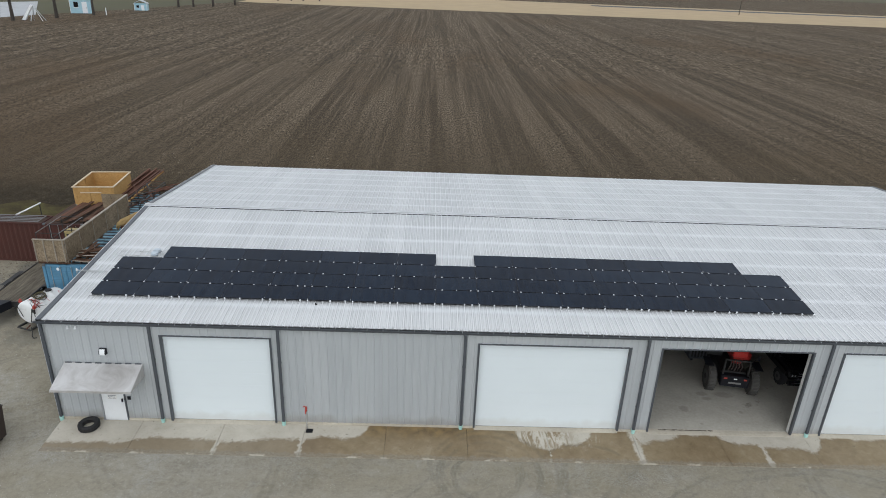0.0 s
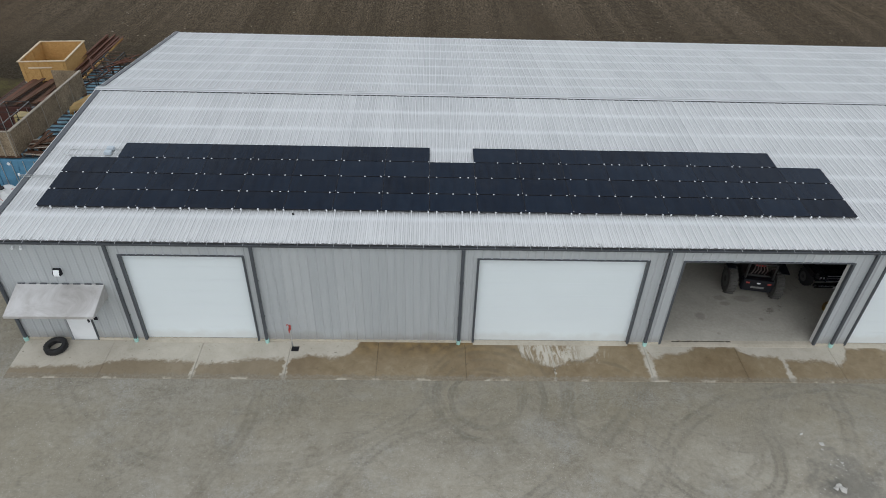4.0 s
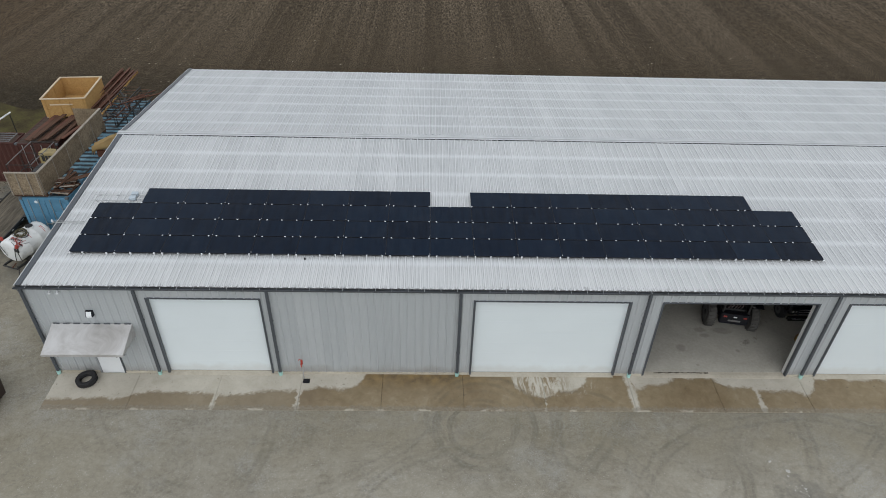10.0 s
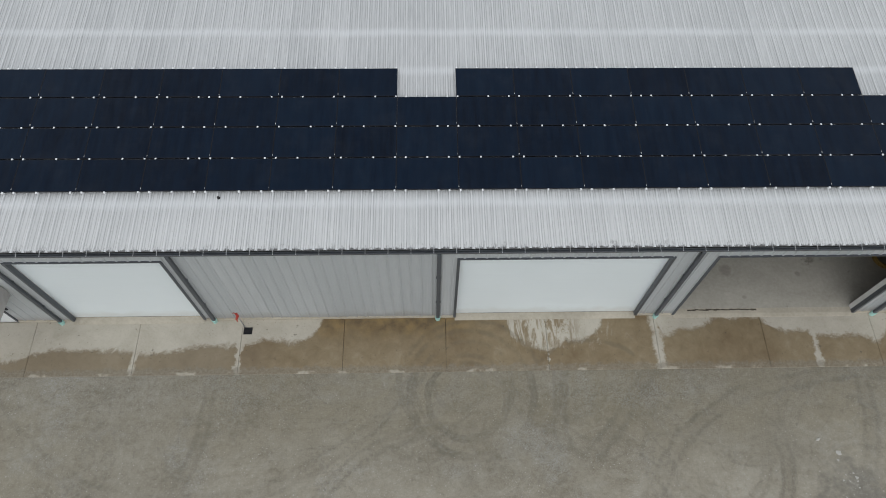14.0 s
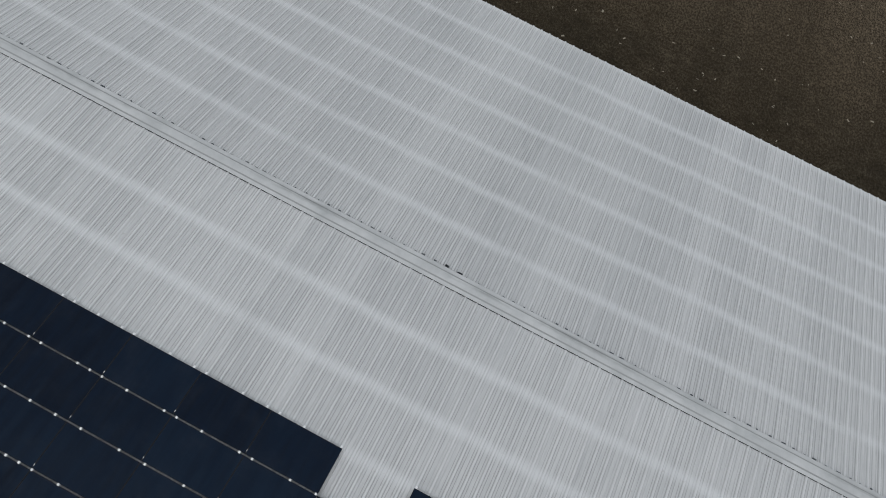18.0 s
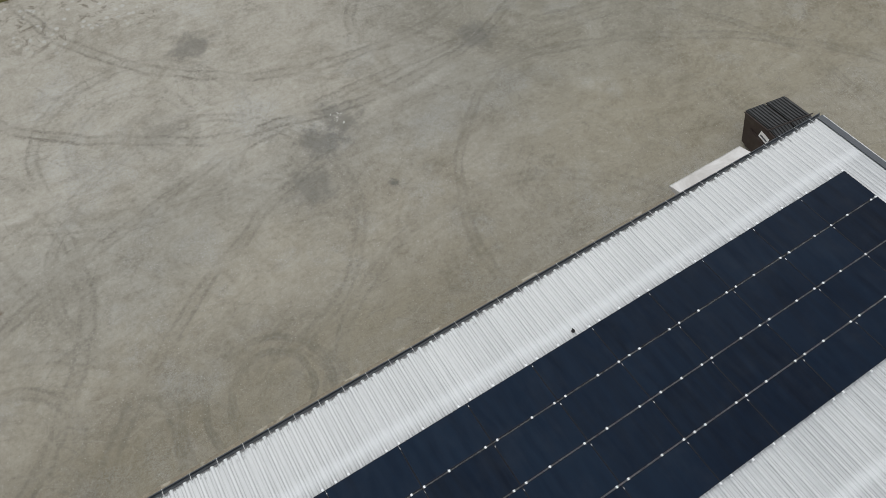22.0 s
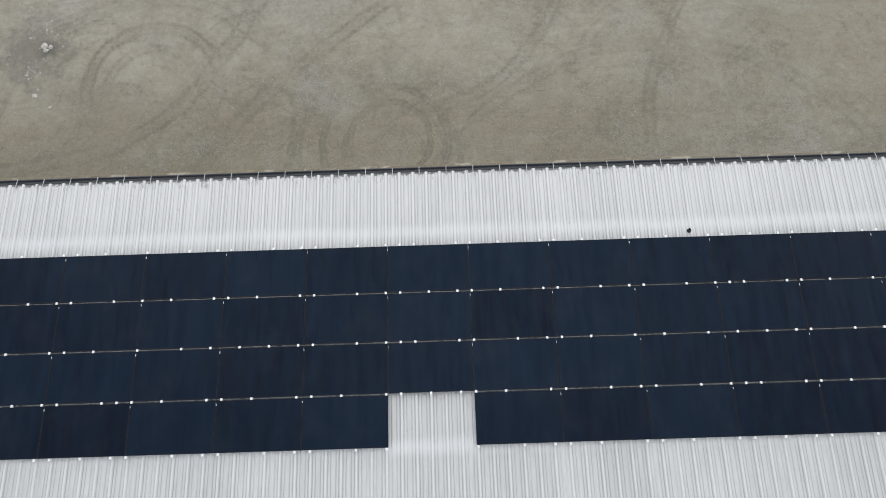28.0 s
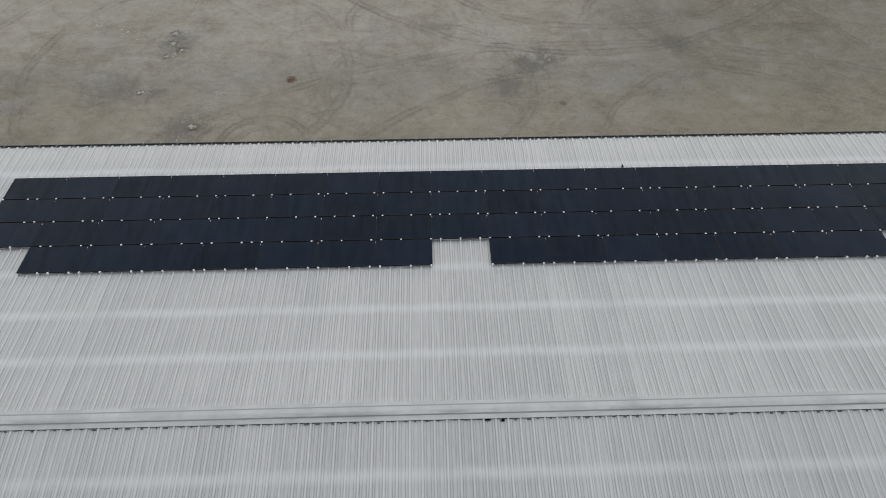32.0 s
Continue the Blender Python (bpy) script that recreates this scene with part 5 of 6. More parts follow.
WEATHERED = worn("dull_galvanised", (0.20, 0.20, 0.20), 0.6, 0.4, vary=0.3, dirt=0.4)
cg = thing("steel_cage", "open black steel tube cage inside the crate", "cage", (-5.78, 10.0, ZC))
L3, W3, H3 = 2.5, 1.2, 1.55
for z in (0.05, 0.7, H3):
    for x in (0.0, W3):
        part("rail", rod((x, 0, z), (x, L3, z), 0.022), WEATHERED if z == H3 else DARKSTEEL, cg)
    for y in (0.0, L3 / 2, L3):
        part("rail", rod((0, y, z), (W3, y, z), 0.02), DARKSTEEL, cg)
for x in (0.0, W3):
    for y in (0.0, L3 / 2, L3):
        part("post", rod((x, y, 0.0), (x, y, H3), 0.022), DARKSTEEL, cg)
part("tray", box((0.03, 0.03, 0.0), (W3 - 0.03, L3 - 0.03, 0.28), 0.02), DARKSTEEL, cg, "dark steel tray")
YEL = worn("yellow_machine_paint", (0.30, 0.235, 0.10), 0.55, dirt=0.7)
yb = thing("yellow_machine_case", "tall dirty yellow machine case with dark lettering bars", "machine case", (-6.85, 14.25, -0.02), (0, 0, -6))
part("case", box((0, 0, 0.12), (0.95, 0.62, 2.50), 0.03), YEL, yb)
for k in range(3):
    part("mark_bar", box((0.16 + k * 0.22, -0.006, 2.0), (0.32 + k * 0.22, -0.001, 2.35)), DARKSTEEL, yb)
part("lid", box((0.03, 0.03, 2.501), (0.92, 0.59, 2.53), 0.01), YEL, yb)
part("foot", box((0.05, 0.05, 0.0), (0.90, 0.57, 0.12)), DARKSTEEL, yb)
for k, (x, y, a) in enumerate(((-5.42, 13.35, 8), (-5.40, 14.95, -15), (-5.3, 15.9, 20))):
    t_ = thing("plywood_offcut", "pale plywood offcut lying in the crate", "board", (x, y, ZC + 0.02), (4 + 6 * k, 3, a), group="plywood offcuts")
    part("board", box((0, 0, 0.03), (0.75, 0.6, 0.05)), LUMBER, t_)
    part("batten", box((0.05, 0.05, 0.0), (0.70, 0.10, 0.029)), GREYWOOD, t_)

pb = thing("plywood_box", "large open-topped box of fresh yellow OSB with pale lumber rim", "plywood box", (-8.27, 18.56, ZC), (0, 0, 6))
BW, BL, BH = 2.52, 3.4, 1.24
part("floor", box((0.05, 0.05, 0.08), (BW - 0.05, BL - 0.05, 0.10)), OSB_NEW, pb)
for a in (0.0, BW / 2 - 0.04, BW - 0.08):
    part("skid", box((a, 0.0, 0.0), (a + 0.08, BL, 0.079)), GREYWOOD, pb)
part("wall", box((0.0, 0.0, 0.08), (BW, 0.02, BH)), OSB_NEW, pb)
part("wall", box((0.0, BL - 0.02, 0.08), (BW, BL, BH)), OSB_NEW, pb)
part("wall", box((0.0, 0.021, 0.08), (0.02, BL - 0.021, BH)), OSB_NEW, pb)
part("wall", box((BW - 0.02, 0.021, 0.08), (BW, BL - 0.021, BH)), OSB_NEW, pb)
for y0, y1 in ((-0.06, 0.04), (BL - 0.05, BL + 0.05)):
    part("rim", box((-0.06, y0, BH), (BW + 0.05, y1, BH + 0.045)), LUMBER, pb)
for x0 in (-0.06, BW - 0.05):
    part("rim", box((x0, 0.041, BH), (x0 + 0.11, BL - 0.051, BH + 0.043)), LUMBER, pb)
for x in (0.12, 0.95, 1.5, 2.3):
    part("stud", box((x, -0.04, 0.0), (x + 0.09, -0.001, BH - 0.002)), OSB_NEW, pb)
part("brace", box((0.45, -0.075, 0.86), (1.75, -0.041, 0.93)), LUMBER, pb)
for y in (0.9, 2.0):
    part("stud", box((0.021, y, 0.1), (0.06, y + 0.09, BH - 0.002)), OSB_NEW, pb)

rng = random.Random(5)
for k in range(9):
    x = -8.2 + 0.27 * k + rng.uniform(-0.05, 0.05)
    b = thing("old_board", "long brown weathered board stacked on a container", "board", (x, 15.35 + rng.uniform(0, 0.3), ZC + 0.02 + 0.10 * (k % 3)), (rng.uniform(0.5, 3), rng.uniform(-3, 3), rng.uniform(-14, -4)), group="old boards")
    part("plank", box((0, 0, 0), (0.24, 3.1, 0.05), 0.006), OLDBOARD if k % 4 else RUST, b)
for k in range(7):
    x = -6.35 + 0.21 * k + rng.uniform(-0.03, 0.03)
    pale = k in (2, 6)
    b = thing("steel_beam", "pale split timber beam among rusty steel" if pale else "long rusty steel channel beam laid on the container", "beam", (x, 18.75 + rng.uniform(0, 0.4), ZC + 0.14 + 0.11 * (k % 2)), (rng.uniform(1.5, 3.0), 0, rng.uniform(-3, 0.5)), group="beams")
    if pale:
        part("timber", box((0, 0, 0), (0.10, 6.3, 0.10), 0.01), LUMBER if k == 2 else OSB_NEW, b)
    else:
        part("web", box((0.0, 0, 0), (0.015, 6.4, 0.2)), RUST, b)
        part("flange", box((0.0151, 0, 0.185), (0.12, 6.4, 0.2)), RUST, b)
        part("flange", box((0.0151, 0, 0.0), (0.12, 6.4, 0.015)), RUST, b)
bk = thing("timber_bearer", "square timber bearer under the steel beams", "timber", (-6.45, 19.0, ZC))
part("bearer", box((0, 0, 0), (1.75, 0.12, 0.12)), GREYWOOD, bk)
bk = thing("timber_bearer", "square timber bearer under the steel beams", "timber", (-6.45, 21.0, ZC))
part("bearer", box((0, 0, 0), (1.75, 0.12, 0.12)), GREYWOOD, bk)

for i, (x, y, l, w_, h_) in enumerate(((-4.62, 17.5, 4.4, 0.98, 0.72), (-3.62, 17.7, 4.2, 0.62, 0.55))):
    rk = thing("steel_rack", "rusty welded steel rack lying on the container roof", "rack", (x, y, ZC), group="steel racks")
    for px in (0, w_):
        for pz in (0.03, h_):
            part("rail", box((px - 0.025, 0, pz - 0.025), (px + 0.025, l, pz + 0.025)), DARKSTEEL, rk)
    for k in range(9):
        y1 = k * l / 8
        part("rung", box((0.026, y1 - 0.02, h_ - 0.02), (w_ - 0.026, y1 + 0.02, h_ + 0.015)), OLDBOARD, rk)
        if k % 2 == 0:
            for px in (0, w_):
                part("post", box((px - 0.02, y1 - 0.02, 0.056), (px + 0.02, y1 + 0.02, h_ - 0.026)), DARKSTEEL, rk)

# scrap bars thrown over the racks and the container roof
rng = random.Random(17)
for k in range(16):
    sb = thing("scrap_bar", "bent rusty steel bar on a heap of scrap", "scrap metal", (rng.uniform(-4.3, -3.2), rng.uniform(16.6, 20.4), ZC + 0.58 + 0.03 * k / 2), (rng.uniform(-4, 8), rng.uniform(-6, 6), rng.uniform(-60, 60)), group="scrap bars")
    l_ = rng.uniform(0.8, 2.0)
    part("bar", box((0, 0, 0), (rng.uniform(0.04, 0.10), l_, 0.045), 0.004), RUST if k % 3 else DARKSTEEL, sb)
for k in range(9):
    sb = thing("scrap_bar", "bent rusty steel bar on a heap of scrap", "scrap metal", (rng.uniform(-3.9, -3.2), rng.uniform(9.9, 12.3), ZC + 0.001 * k), (0, 0, rng.uniform(-80, 80)), group="scrap bars")
    part("bar", box((0, 0, 0), (rng.uniform(0.05, 0.14), rng.uniform(0.5, 1.1), 0.03), 0.004), OLDBOARD if k % 2 else DARKSTEEL, sb)

# canvas over a tall load between container and shed
TARP = worn("tan_canvas", (0.52, 0.37, 0.165), 0.85, scale=2.5, vary=0.15, dirt=0.25)
tp = thing("canvas_tarp", "tan canvas tarp draped over a tall load beside the container", "tarp", (-2.92, 12.32, 0))
bm = bmesh.new()
n, mrows = 22, 20
grid = []
for i in range(n):
    row = []
    for j in range(mrows):
        u, v = i / (n - 1), j / (mrows - 1)
        bulge = math.sqrt(max(0.0, 1 - (1 - min(1.0, u / 0.28)) ** 2))
        x, y = u * 1.75, 0.55 + (v - 0.5) * (0.16 + 0.56 * bulge - 0.14 * u)
        crown = 3.70 + 0.74 * min(1.0, u / 0.8)
        side = min(v, 1 - v) / 0.16
        drop = (0.22 + 0.45 * u) * max(0.0, 1 - side) ** 1.3 + (0.35 * max(0.0, 1 - u / 0.08))
        fold = 0.055 * math.sin(9 * v + 5 * u) * (1 - 0.6 * u) + 0.05 * noise.noise(Vector((x * 3, y * 3, 1.0)))
        row.append(bm.verts.new((x, y + 0.04 * noise.noise(Vector((x * 4, 2, y))), crown - drop + fold)))
    grid.append(row)
for i in range(n - 1):
    for j in range(mrows - 1):
        bm.faces.new((grid[i][j], grid[i + 1][j], grid[i + 1][j + 1], grid[i][j + 1]))
bmesh.ops.solidify(bm, geom=bm.faces[:], thickness=0.006)
for f in bm.faces:
    f.smooth = True
part("canvas", bm, TARP, tp)
part("load", box((1.05, 0.43, -0.02), (1.60, 0.67, 4.15), 0.04), RUST, tp)
part("load_arm", box((0.25, 0.46, 3.10), (1.049, 0.64, 3.50), 0.03), RUST, tp)

for k in range(2):
    pl = thing("wood_pallet", "broken brown wooden pallet on the container roof", "pallet", (-4.0 + 0.12 * k, 9.75 + 0.25 * k, ZC + 0.16 * k), (0, 2 * k, -8 + 22 * k), group="pallets")
    for i in range(3):
        part("stringer", box((0.45 * i, 0, 0), (0.45 * i + 0.04, 1.2, 0.09)), OLDBOARD, pl)
    for i in range(8):
        if (i + k) % 5 != 3:
            part("slat", box((-0.02, 0.15 * i, 0.091), (0.98, 0.15 * i + 0.1, 0.11)), GREYWOOD if i % 3 == 0 else OLDBOARD, pl)
for k in range(4):
    lb = thing("loose_plank", "loose brown plank leaning on the pallets", "plank", (-3.75 + 0.1 * k, 10.0 + 0.3 * k, ZC + 0.29), (rng.uniform(2, 6), rng.uniform(-8, 8), rng.uniform(-70, 10)), group="loose planks")
    part("plank", box((0, 0, 0), (0.14, 1.5, 0.03)), OLDBOARD, lb)

# galvanised rails on the red containers
gt = thing("pipe_gate", "galvanised pipe farm gate laid on the red steel bin", "gate", (-12.6, 15.42, 2.562))
for k in range(5):
    part("pipe", rod((0, 0.25 * k, 0.03), (3.6, 0.25 * k, 0.03), 0.025), WEATHERED, gt)
for x in (0.02, 1.8, 3.58):
    part("upright", rod((x, -0.02, 0.03), (x, 1.02, 0.03), 0.026), WEATHERED, gt)
pp = thing("aluminium_pole", "long pale aluminium pole on props behind the steel bin", "pole", (-12.5, 16.7, 0))
part("pole", rod((-0.15, 0.05, 1.70), (0.30, 4.45, 1.70), 0.05, seg=10), ALU, pp)
part("prop", rod((-0.12, 0.12, -0.02), (-0.12, 0.12, 1.66), 0.03), DARKSTEEL, pp)
part("prop", rod((0.28, 4.36, -0.02), (0.28, 4.36, 1.67), 0.03), DARKSTEEL, pp)

# ---- flatbed trailer ----
tr = thing("flatbed_trailer", "flatbed trailer with worn dark plank deck and black tool box", "trailer", (-8.3, 8.25, 0))
TW, TL = 2.0, 5.6
for k in range(9):
    part("deck_plank", box((0.06 + k * 0.21, 0.05, 0.70), (0.06 + k * 0.21 + 0.203, TL - 0.05, 0.745)), DECKWOOD, tr)
for x0 in (0.0, TW - 0.055):
    part("side_rail", box((x0, 0.0, 0.60), (x0 + 0.055, TL, 0.78)), DARKSTEEL, tr)
part("head_rail", box((0.056, -0.0, 0.60), (TW - 0.056, 0.048, 0.92)), DARKSTEEL, tr)
part("tail_rail", box((0.056, TL - 0.048, 0.60), (TW - 0.056, TL, 0.76)), DARKSTEEL, tr)
for y in (0.6, 1.7, 2.8, 3.9, 5.0):
    part("cross_member", box((0.056, y, 0.60), (TW - 0.056, y + 0.06, 0.699)), DARKSTEEL, tr)
for x0 in (0.55, TW - 0.62):
    part("tongue", prism([(x0, 0.0), (x0 + 0.07, 0.0), (TW / 2 + 0.035 if x0 < 1 else TW / 2 + 0.03, -1.15), (TW / 2 - 0.035, -1.15)], "z", 0.5, 0.6), DARKSTEEL, tr)
part("coupler", box((TW / 2 - 0.06, -1.36, 0.50), (TW / 2 + 0.06, -1.10, 0.63), 0.02), DARKSTEEL, tr)
part("jack", rod((TW / 2 + 0.14, -0.95, 0.05), (TW / 2 + 0.14, -0.95, 0.95), 0.035), DARKSTEEL, tr)
part("jack_foot", box((TW / 2 + 0.06, -1.03, 0.0), (TW / 2 + 0.22, -0.87, 0.05)), DARKSTEEL, tr)
tb = part("tool_box", prism([(0.35, -0.12), (1.65, -0.12), (1.35, -0.72), (0.62, -0.72)], "z", 0.62, 1.02), FRAME_BLACK, tr, "black metal tool box")
part("lid", prism([(0.32, -0.09), (1.68, -0.09), (1.37, -0.75), (0.60, -0.75)], "z", 1.021, 1.05), FRAME_BLACK, tb)


def wheel(parent, at, r, w, axis="x", rim_mat=None, rubber=None):
    rubber = rubber or RUB
    bm = bmesh.new()
    add_rod(bm, (-w / 2, 0, 0), (w / 2, 0, 0), r, seg=28)
    bmesh.ops.bevel(bm, geom=[e for e in bm.edges if abs(e.verts[0].co.x - e.verts[1].co.x) < 1e-6], offset=r * 0.09, segments=2, affect="EDGES")
    t = part("tyre", bm, rubber, parent)
    t.location = at
    n_l = max(14, int(r * 36))
    bm = bmesh.new()
    for i in range(n_l):
        a = 2 * math.pi * i / n_l
        add_box(bm, (-w * 0.48, -0.03, r * 0.985), (w * 0.48, 0.03, r * 1.03), m=Matrix.Rotation(a, 4, "X") @ Matrix.Rotation(0.35, 4, "Z"))
    part("lug", bm, rubber, t)
    bm = bmesh.new()
    add_rod(bm, (-w / 2 - 0.012, 0, 0), (w / 2 + 0.012, 0, 0), r * 0.55, seg=20)
    part("rim", bm, rim_mat or ALU, t)
    add = add_rod(bmesh.new(), (-w / 2 - 0.03, 0, 0), (w / 2 + 0.03, 0, 0), r * 0.2, seg=10)
    part("hub", add, DARKSTEEL, t)
    return t


for x in (-0.14, TW + 0.14):
    for y in (2.55, 3.35):
        wheel(tr, (x, y, 0.38), 0.38, 0.22)
    part("fender", box((x - 0.14, 2.05, 0.80), (x + 0.14, 3.85, 0.815)), DARKSTEEL, tr)
part("axle", rod((-0.02, 2.55, 0.38), (TW + 0.02, 2.55, 0.38), 0.04), DARKSTEEL, tr)
part("axle", rod((-0.02, 3.35, 0.38), (TW + 0.02, 3.35, 0.38), 0.04), DARKSTEEL, tr)
for y in (0.9, 1.9, 4.6):
    part("marker", box((TW + 0.001, y, 0.66), (TW + 0.008, y + 0.16, 0.71)), WHITE, tr)

# ---- white sprayer trailer ----
POLY = worn("white_poly_tank", (0.70, 0.71, 0.70), 0.4, vary=0.08, dirt=0.25)
OLIVE = worn("olive_hose", (0.10, 0.085, 0.04), 0.6, vary=0.3)
sp = thing("sprayer_trailer", "white poly sprayer tank trailer with red valves and coiled hose", "sprayer", (-5.12, 6.88, 0), (0, 0, -20))
TA, TB, TZ = 0.70, 0.60, 1.02          # half width, half height and axis height of the tank


def tank_shell():
    bm = bmesh.new()
    rings, seg = [], 32
    for t, k in ((0.0, 0.30), (0.0, 0.70), (0.02, 0.84), (0.06, 0.93), (0.13, 0.98), (0.24, 1.0), (0.62, 1.0), (0.64, 1.02), (0.70, 1.02), (0.72, 1.0), (1.30, 1.0), (1.32, 1.02), (1.38, 1.02), (1.40, 1.0), (1.80, 1.0), (1.92, 0.98), (1.99, 0.93), (2.03, 0.84), (2.05, 0.70)):
        rings.append([bm.verts.new((TA * k * math.cos(2 * math.pi * i / seg), t, TZ + TB * k * math.sin(2 * math.pi * i / seg))) for i in range(seg)])
    for p, q in zip(rings, rings[1:]):
        for i in range(seg):
            bm.faces.new((p[i], p[(i + 1) % seg], q[(i + 1) % seg], q[i]))
    bm.faces.new(rings[0][::-1])
    bm.faces.new(rings[-1])
    bmesh.ops.recalc_face_normals(bm, faces=bm.faces[:])
    for f in bm.faces:
        f.smooth = True
    return bm


def on_tank(x, y, lift=0.0):
    return (x, y, TZ + TB * math.sqrt(max(0.0, 1 - (x / TA) ** 2)) + lift)


part("tank", tank_shell(), POLY, sp, "white ribbed elliptical tank")
for y in (0.45, 1.55):
    part("saddle", prism([(-0.62, 0.36), (0.62, 0.36), (0.55, 0.62), (0.25, 0.45), (-0.25, 0.45), (-0.55, 0.62)], "y", y - 0.06, y + 0.06), DARKSTEEL, sp)
for x in (-0.45, 0.38):
    part("chassis_beam", box((x, -0.25, 0.27), (x + 0.08, 2.25, 0.359)), DARKSTEEL, sp)
part("axle", rod((-0.78, 1.0, 0.31), (0.78, 1.0, 0.31), 0.035), DARKSTEEL, sp)
for x in (-0.84, 0.84):
    wheel(sp, (x, 1.0, 0.31), 0.31, 0.2)
part("front_bumper", box((-0.45, -0.33, 0.27), (0.46, -0.251, 0.33), 0.01), DARKSTEEL, sp)
neck = part("filler_neck", rod(on_tank(0.0, 1.42, -0.03), on_tank(0.0, 1.42, 0.05), 0.2, 0.19, 18), POLY, sp)
part("filler_cap", rod(on_tank(0.0, 1.42, 0.051), on_tank(0.0, 1.42, 0.10), 0.17, 0.16, 18), RUB, neck)
for x, y in ((-0.60, 0.26), (0.60, 0.02)):
    z0 = 1.42
    v = part("valve", rod((x, y, 1.15), (x, y, z0), 0.028), DARKSTEEL, sp)
    part("valve_head", box((x - 0.07, y - 0.06, z0 - 0.02), (x + 0.07, y + 0.06, z0 + 0.10), 0.02), HRED, v, "red valve head")
    part("valve_wheel", rod((x, y, z0 + 0.10), (x + 0.03, y, z0 + 0.16), 0.06, 0.06, 12), HRED, v)
    part("valve_lever", rod((x, y, z0 + 0.08), (x + 0.16, y - 0.10, z0 + 0.20), 0.014), HRED, v)
    part("valve_body", box((x - 0.12, y - 0.10, z0 - 0.20), (x + 0.10, y - 0.061, z0 - 0.03), 0.01), DARKSTEEL, v)
for x0, x1, z1 in ((-0.60, -0.74, 0.78), (-0.50, -0.16, 0.84), (0.58, 0.72, 0.70), (0.50, 0.30, 0.62)):
    part("boom_strut", rod((x0, -0.04, 1.42), (x1, -0.07, z1), 0.018), DARKSTEEL, sp)
rng = random.Random(23)
for k in range(8):
    cx, cy, rr_ = 0.10 + rng.uniform(-0.05, 0.05), 0.78 + rng.uniform(-0.06, 0.06), rng.uniform(0.14, 0.30)
    pts = []
    for i in range(17):
        px, py = cx + rr_ * math.cos(i * 0.40) * rng.uniform(0.93, 1.07), cy + rr_ * math.sin(i * 0.40) * rng.uniform(0.93, 1.07)
        pts.append(on_tank(px, py, 0.03 + 0.018 * k))
    part("hose_loop", add_tube(bmesh.new(), pts, 0.017), OLIVE if k % 3 else DARKSTEEL, sp, "olive hose loop" if k % 3 else "")
for k, hue in enumerate((DARKSTEEL, HRED, DARKSTEEL, HRED, DARKSTEEL, HRED)):
    x0, y0 = rng.uniform(0.0, 0.35), rng.uniform(0.15, 0.4)
    pts = [on_tank(min(0.62, x0 + 0.09 * i * rng.uniform(-0.4, 1.2)), y0 + 0.06 * i * rng.uniform(-1.0, 1.2), 0.02 + 0.01 * k) for i in range(7)]
    part("thin_hose", add_tube(bmesh.new(), pts, 0.011), hue, sp)
for y, l_ in ((1.70, 0.34), (1.77, 0.24), (0.95, 0.26)):
    x = 0.28
    part("mark_bar", add_tube(bmesh.new(), [on_tank(x + l_ * i / 6, y, 0.001) for i in range(7)], 0.012, 4), HRED, sp, "red print bar")
part("drain_pipe", rod((0.15, -0.05, 0.42), (0.20, -0.32, 0.36), 0.03), RUST, sp)
part("tangle", add_tube(bmesh.new(), [(0.35, -0.18, 0.40), (0.55, -0.30, 0.28), (0.62, -0.42, 0.10), (0.74, -0.46, 0.02), (0.85, -0.36, 0.02)], 0.025), DARKSTEEL, sp)

# ---- dumpster ----
DBROWN = worn("dark_brown_steel", (0.030, 0.019, 0.015), 0.6, vary=0.3, dirt=0.3)
dp = thing("dumpster", "dark brown steel dumpster with black ribbed plastic lids", "dumpster", (-3.50, -2.52, 0), (0, 0, -8))
DW = 1.85
body = prism([(0.50, 0.16), (1.60, 0.16), (1.75, 1.45), (1.15, 1.45), (0.0, 1.22)], "x", 0, DW)
part("body", body, DBROWN, dp)
for x in (0.0, DW - 0.05):
    part("rim", prism([(-0.02, 1.20), (1.15, 1.452), (1.77, 1.452), (1.77, 1.49), (1.14, 1.49), (-0.03, 1.235)], "x", x - 0.02, x + 0.07), DBROWN, dp)
LID = worn("black_lid_plastic", (0.014, 0.015, 0.016), 0.55, vary=0.3, dirt=0.1)
for k in range(2):
    x0 = 0.03 + k * (DW / 2 - 0.01)
    lid = part("lid", prism([(-0.06, 1.235), (1.13, 1.495), (1.13, 1.53), (-0.06, 1.27)], "x", x0 + 0.03, x0 + DW / 2 - 0.06), LID, dp, "black ribbed plastic lid")
    for j in range(6):
        xx = x0 + 0.08 + j * 0.135
        part("lid_rib", prism([(-0.04, 1.272), (1.11, 1.53), (1.11, 1.56), (-0.04, 1.302)], "x", xx, xx + 0.06), LID, lid)
    rl = part("rear_lid", box((x0 + 0.03, 1.20, 1.492), (x0 + DW / 2 - 0.06, 1.74, 1.525)), LID, dp)
    for j in range(6):
        xx = x0 + 0.08 + j * 0.135
        part("lid_rib", box((xx, 1.22, 1.5255), (xx + 0.06, 1.72, 1.55)), LID, rl)
part("hinge_bar", rod((-0.08, 1.165, 1.53), (DW + 0.08, 1.165, 1.53), 0.025), DBROWN, dp)
for x in (-0.09, DW + 0.002):
    part("fork_pocket", box((x, 0.55, 0.75), (x + 0.088, 1.35, 0.95)), DBROWN, dp)
part("label", box((DW + 0.0, 0.95, 0.98), (DW + 0.006, 1.40, 1.25)), PAPER, dp, "white paper label")
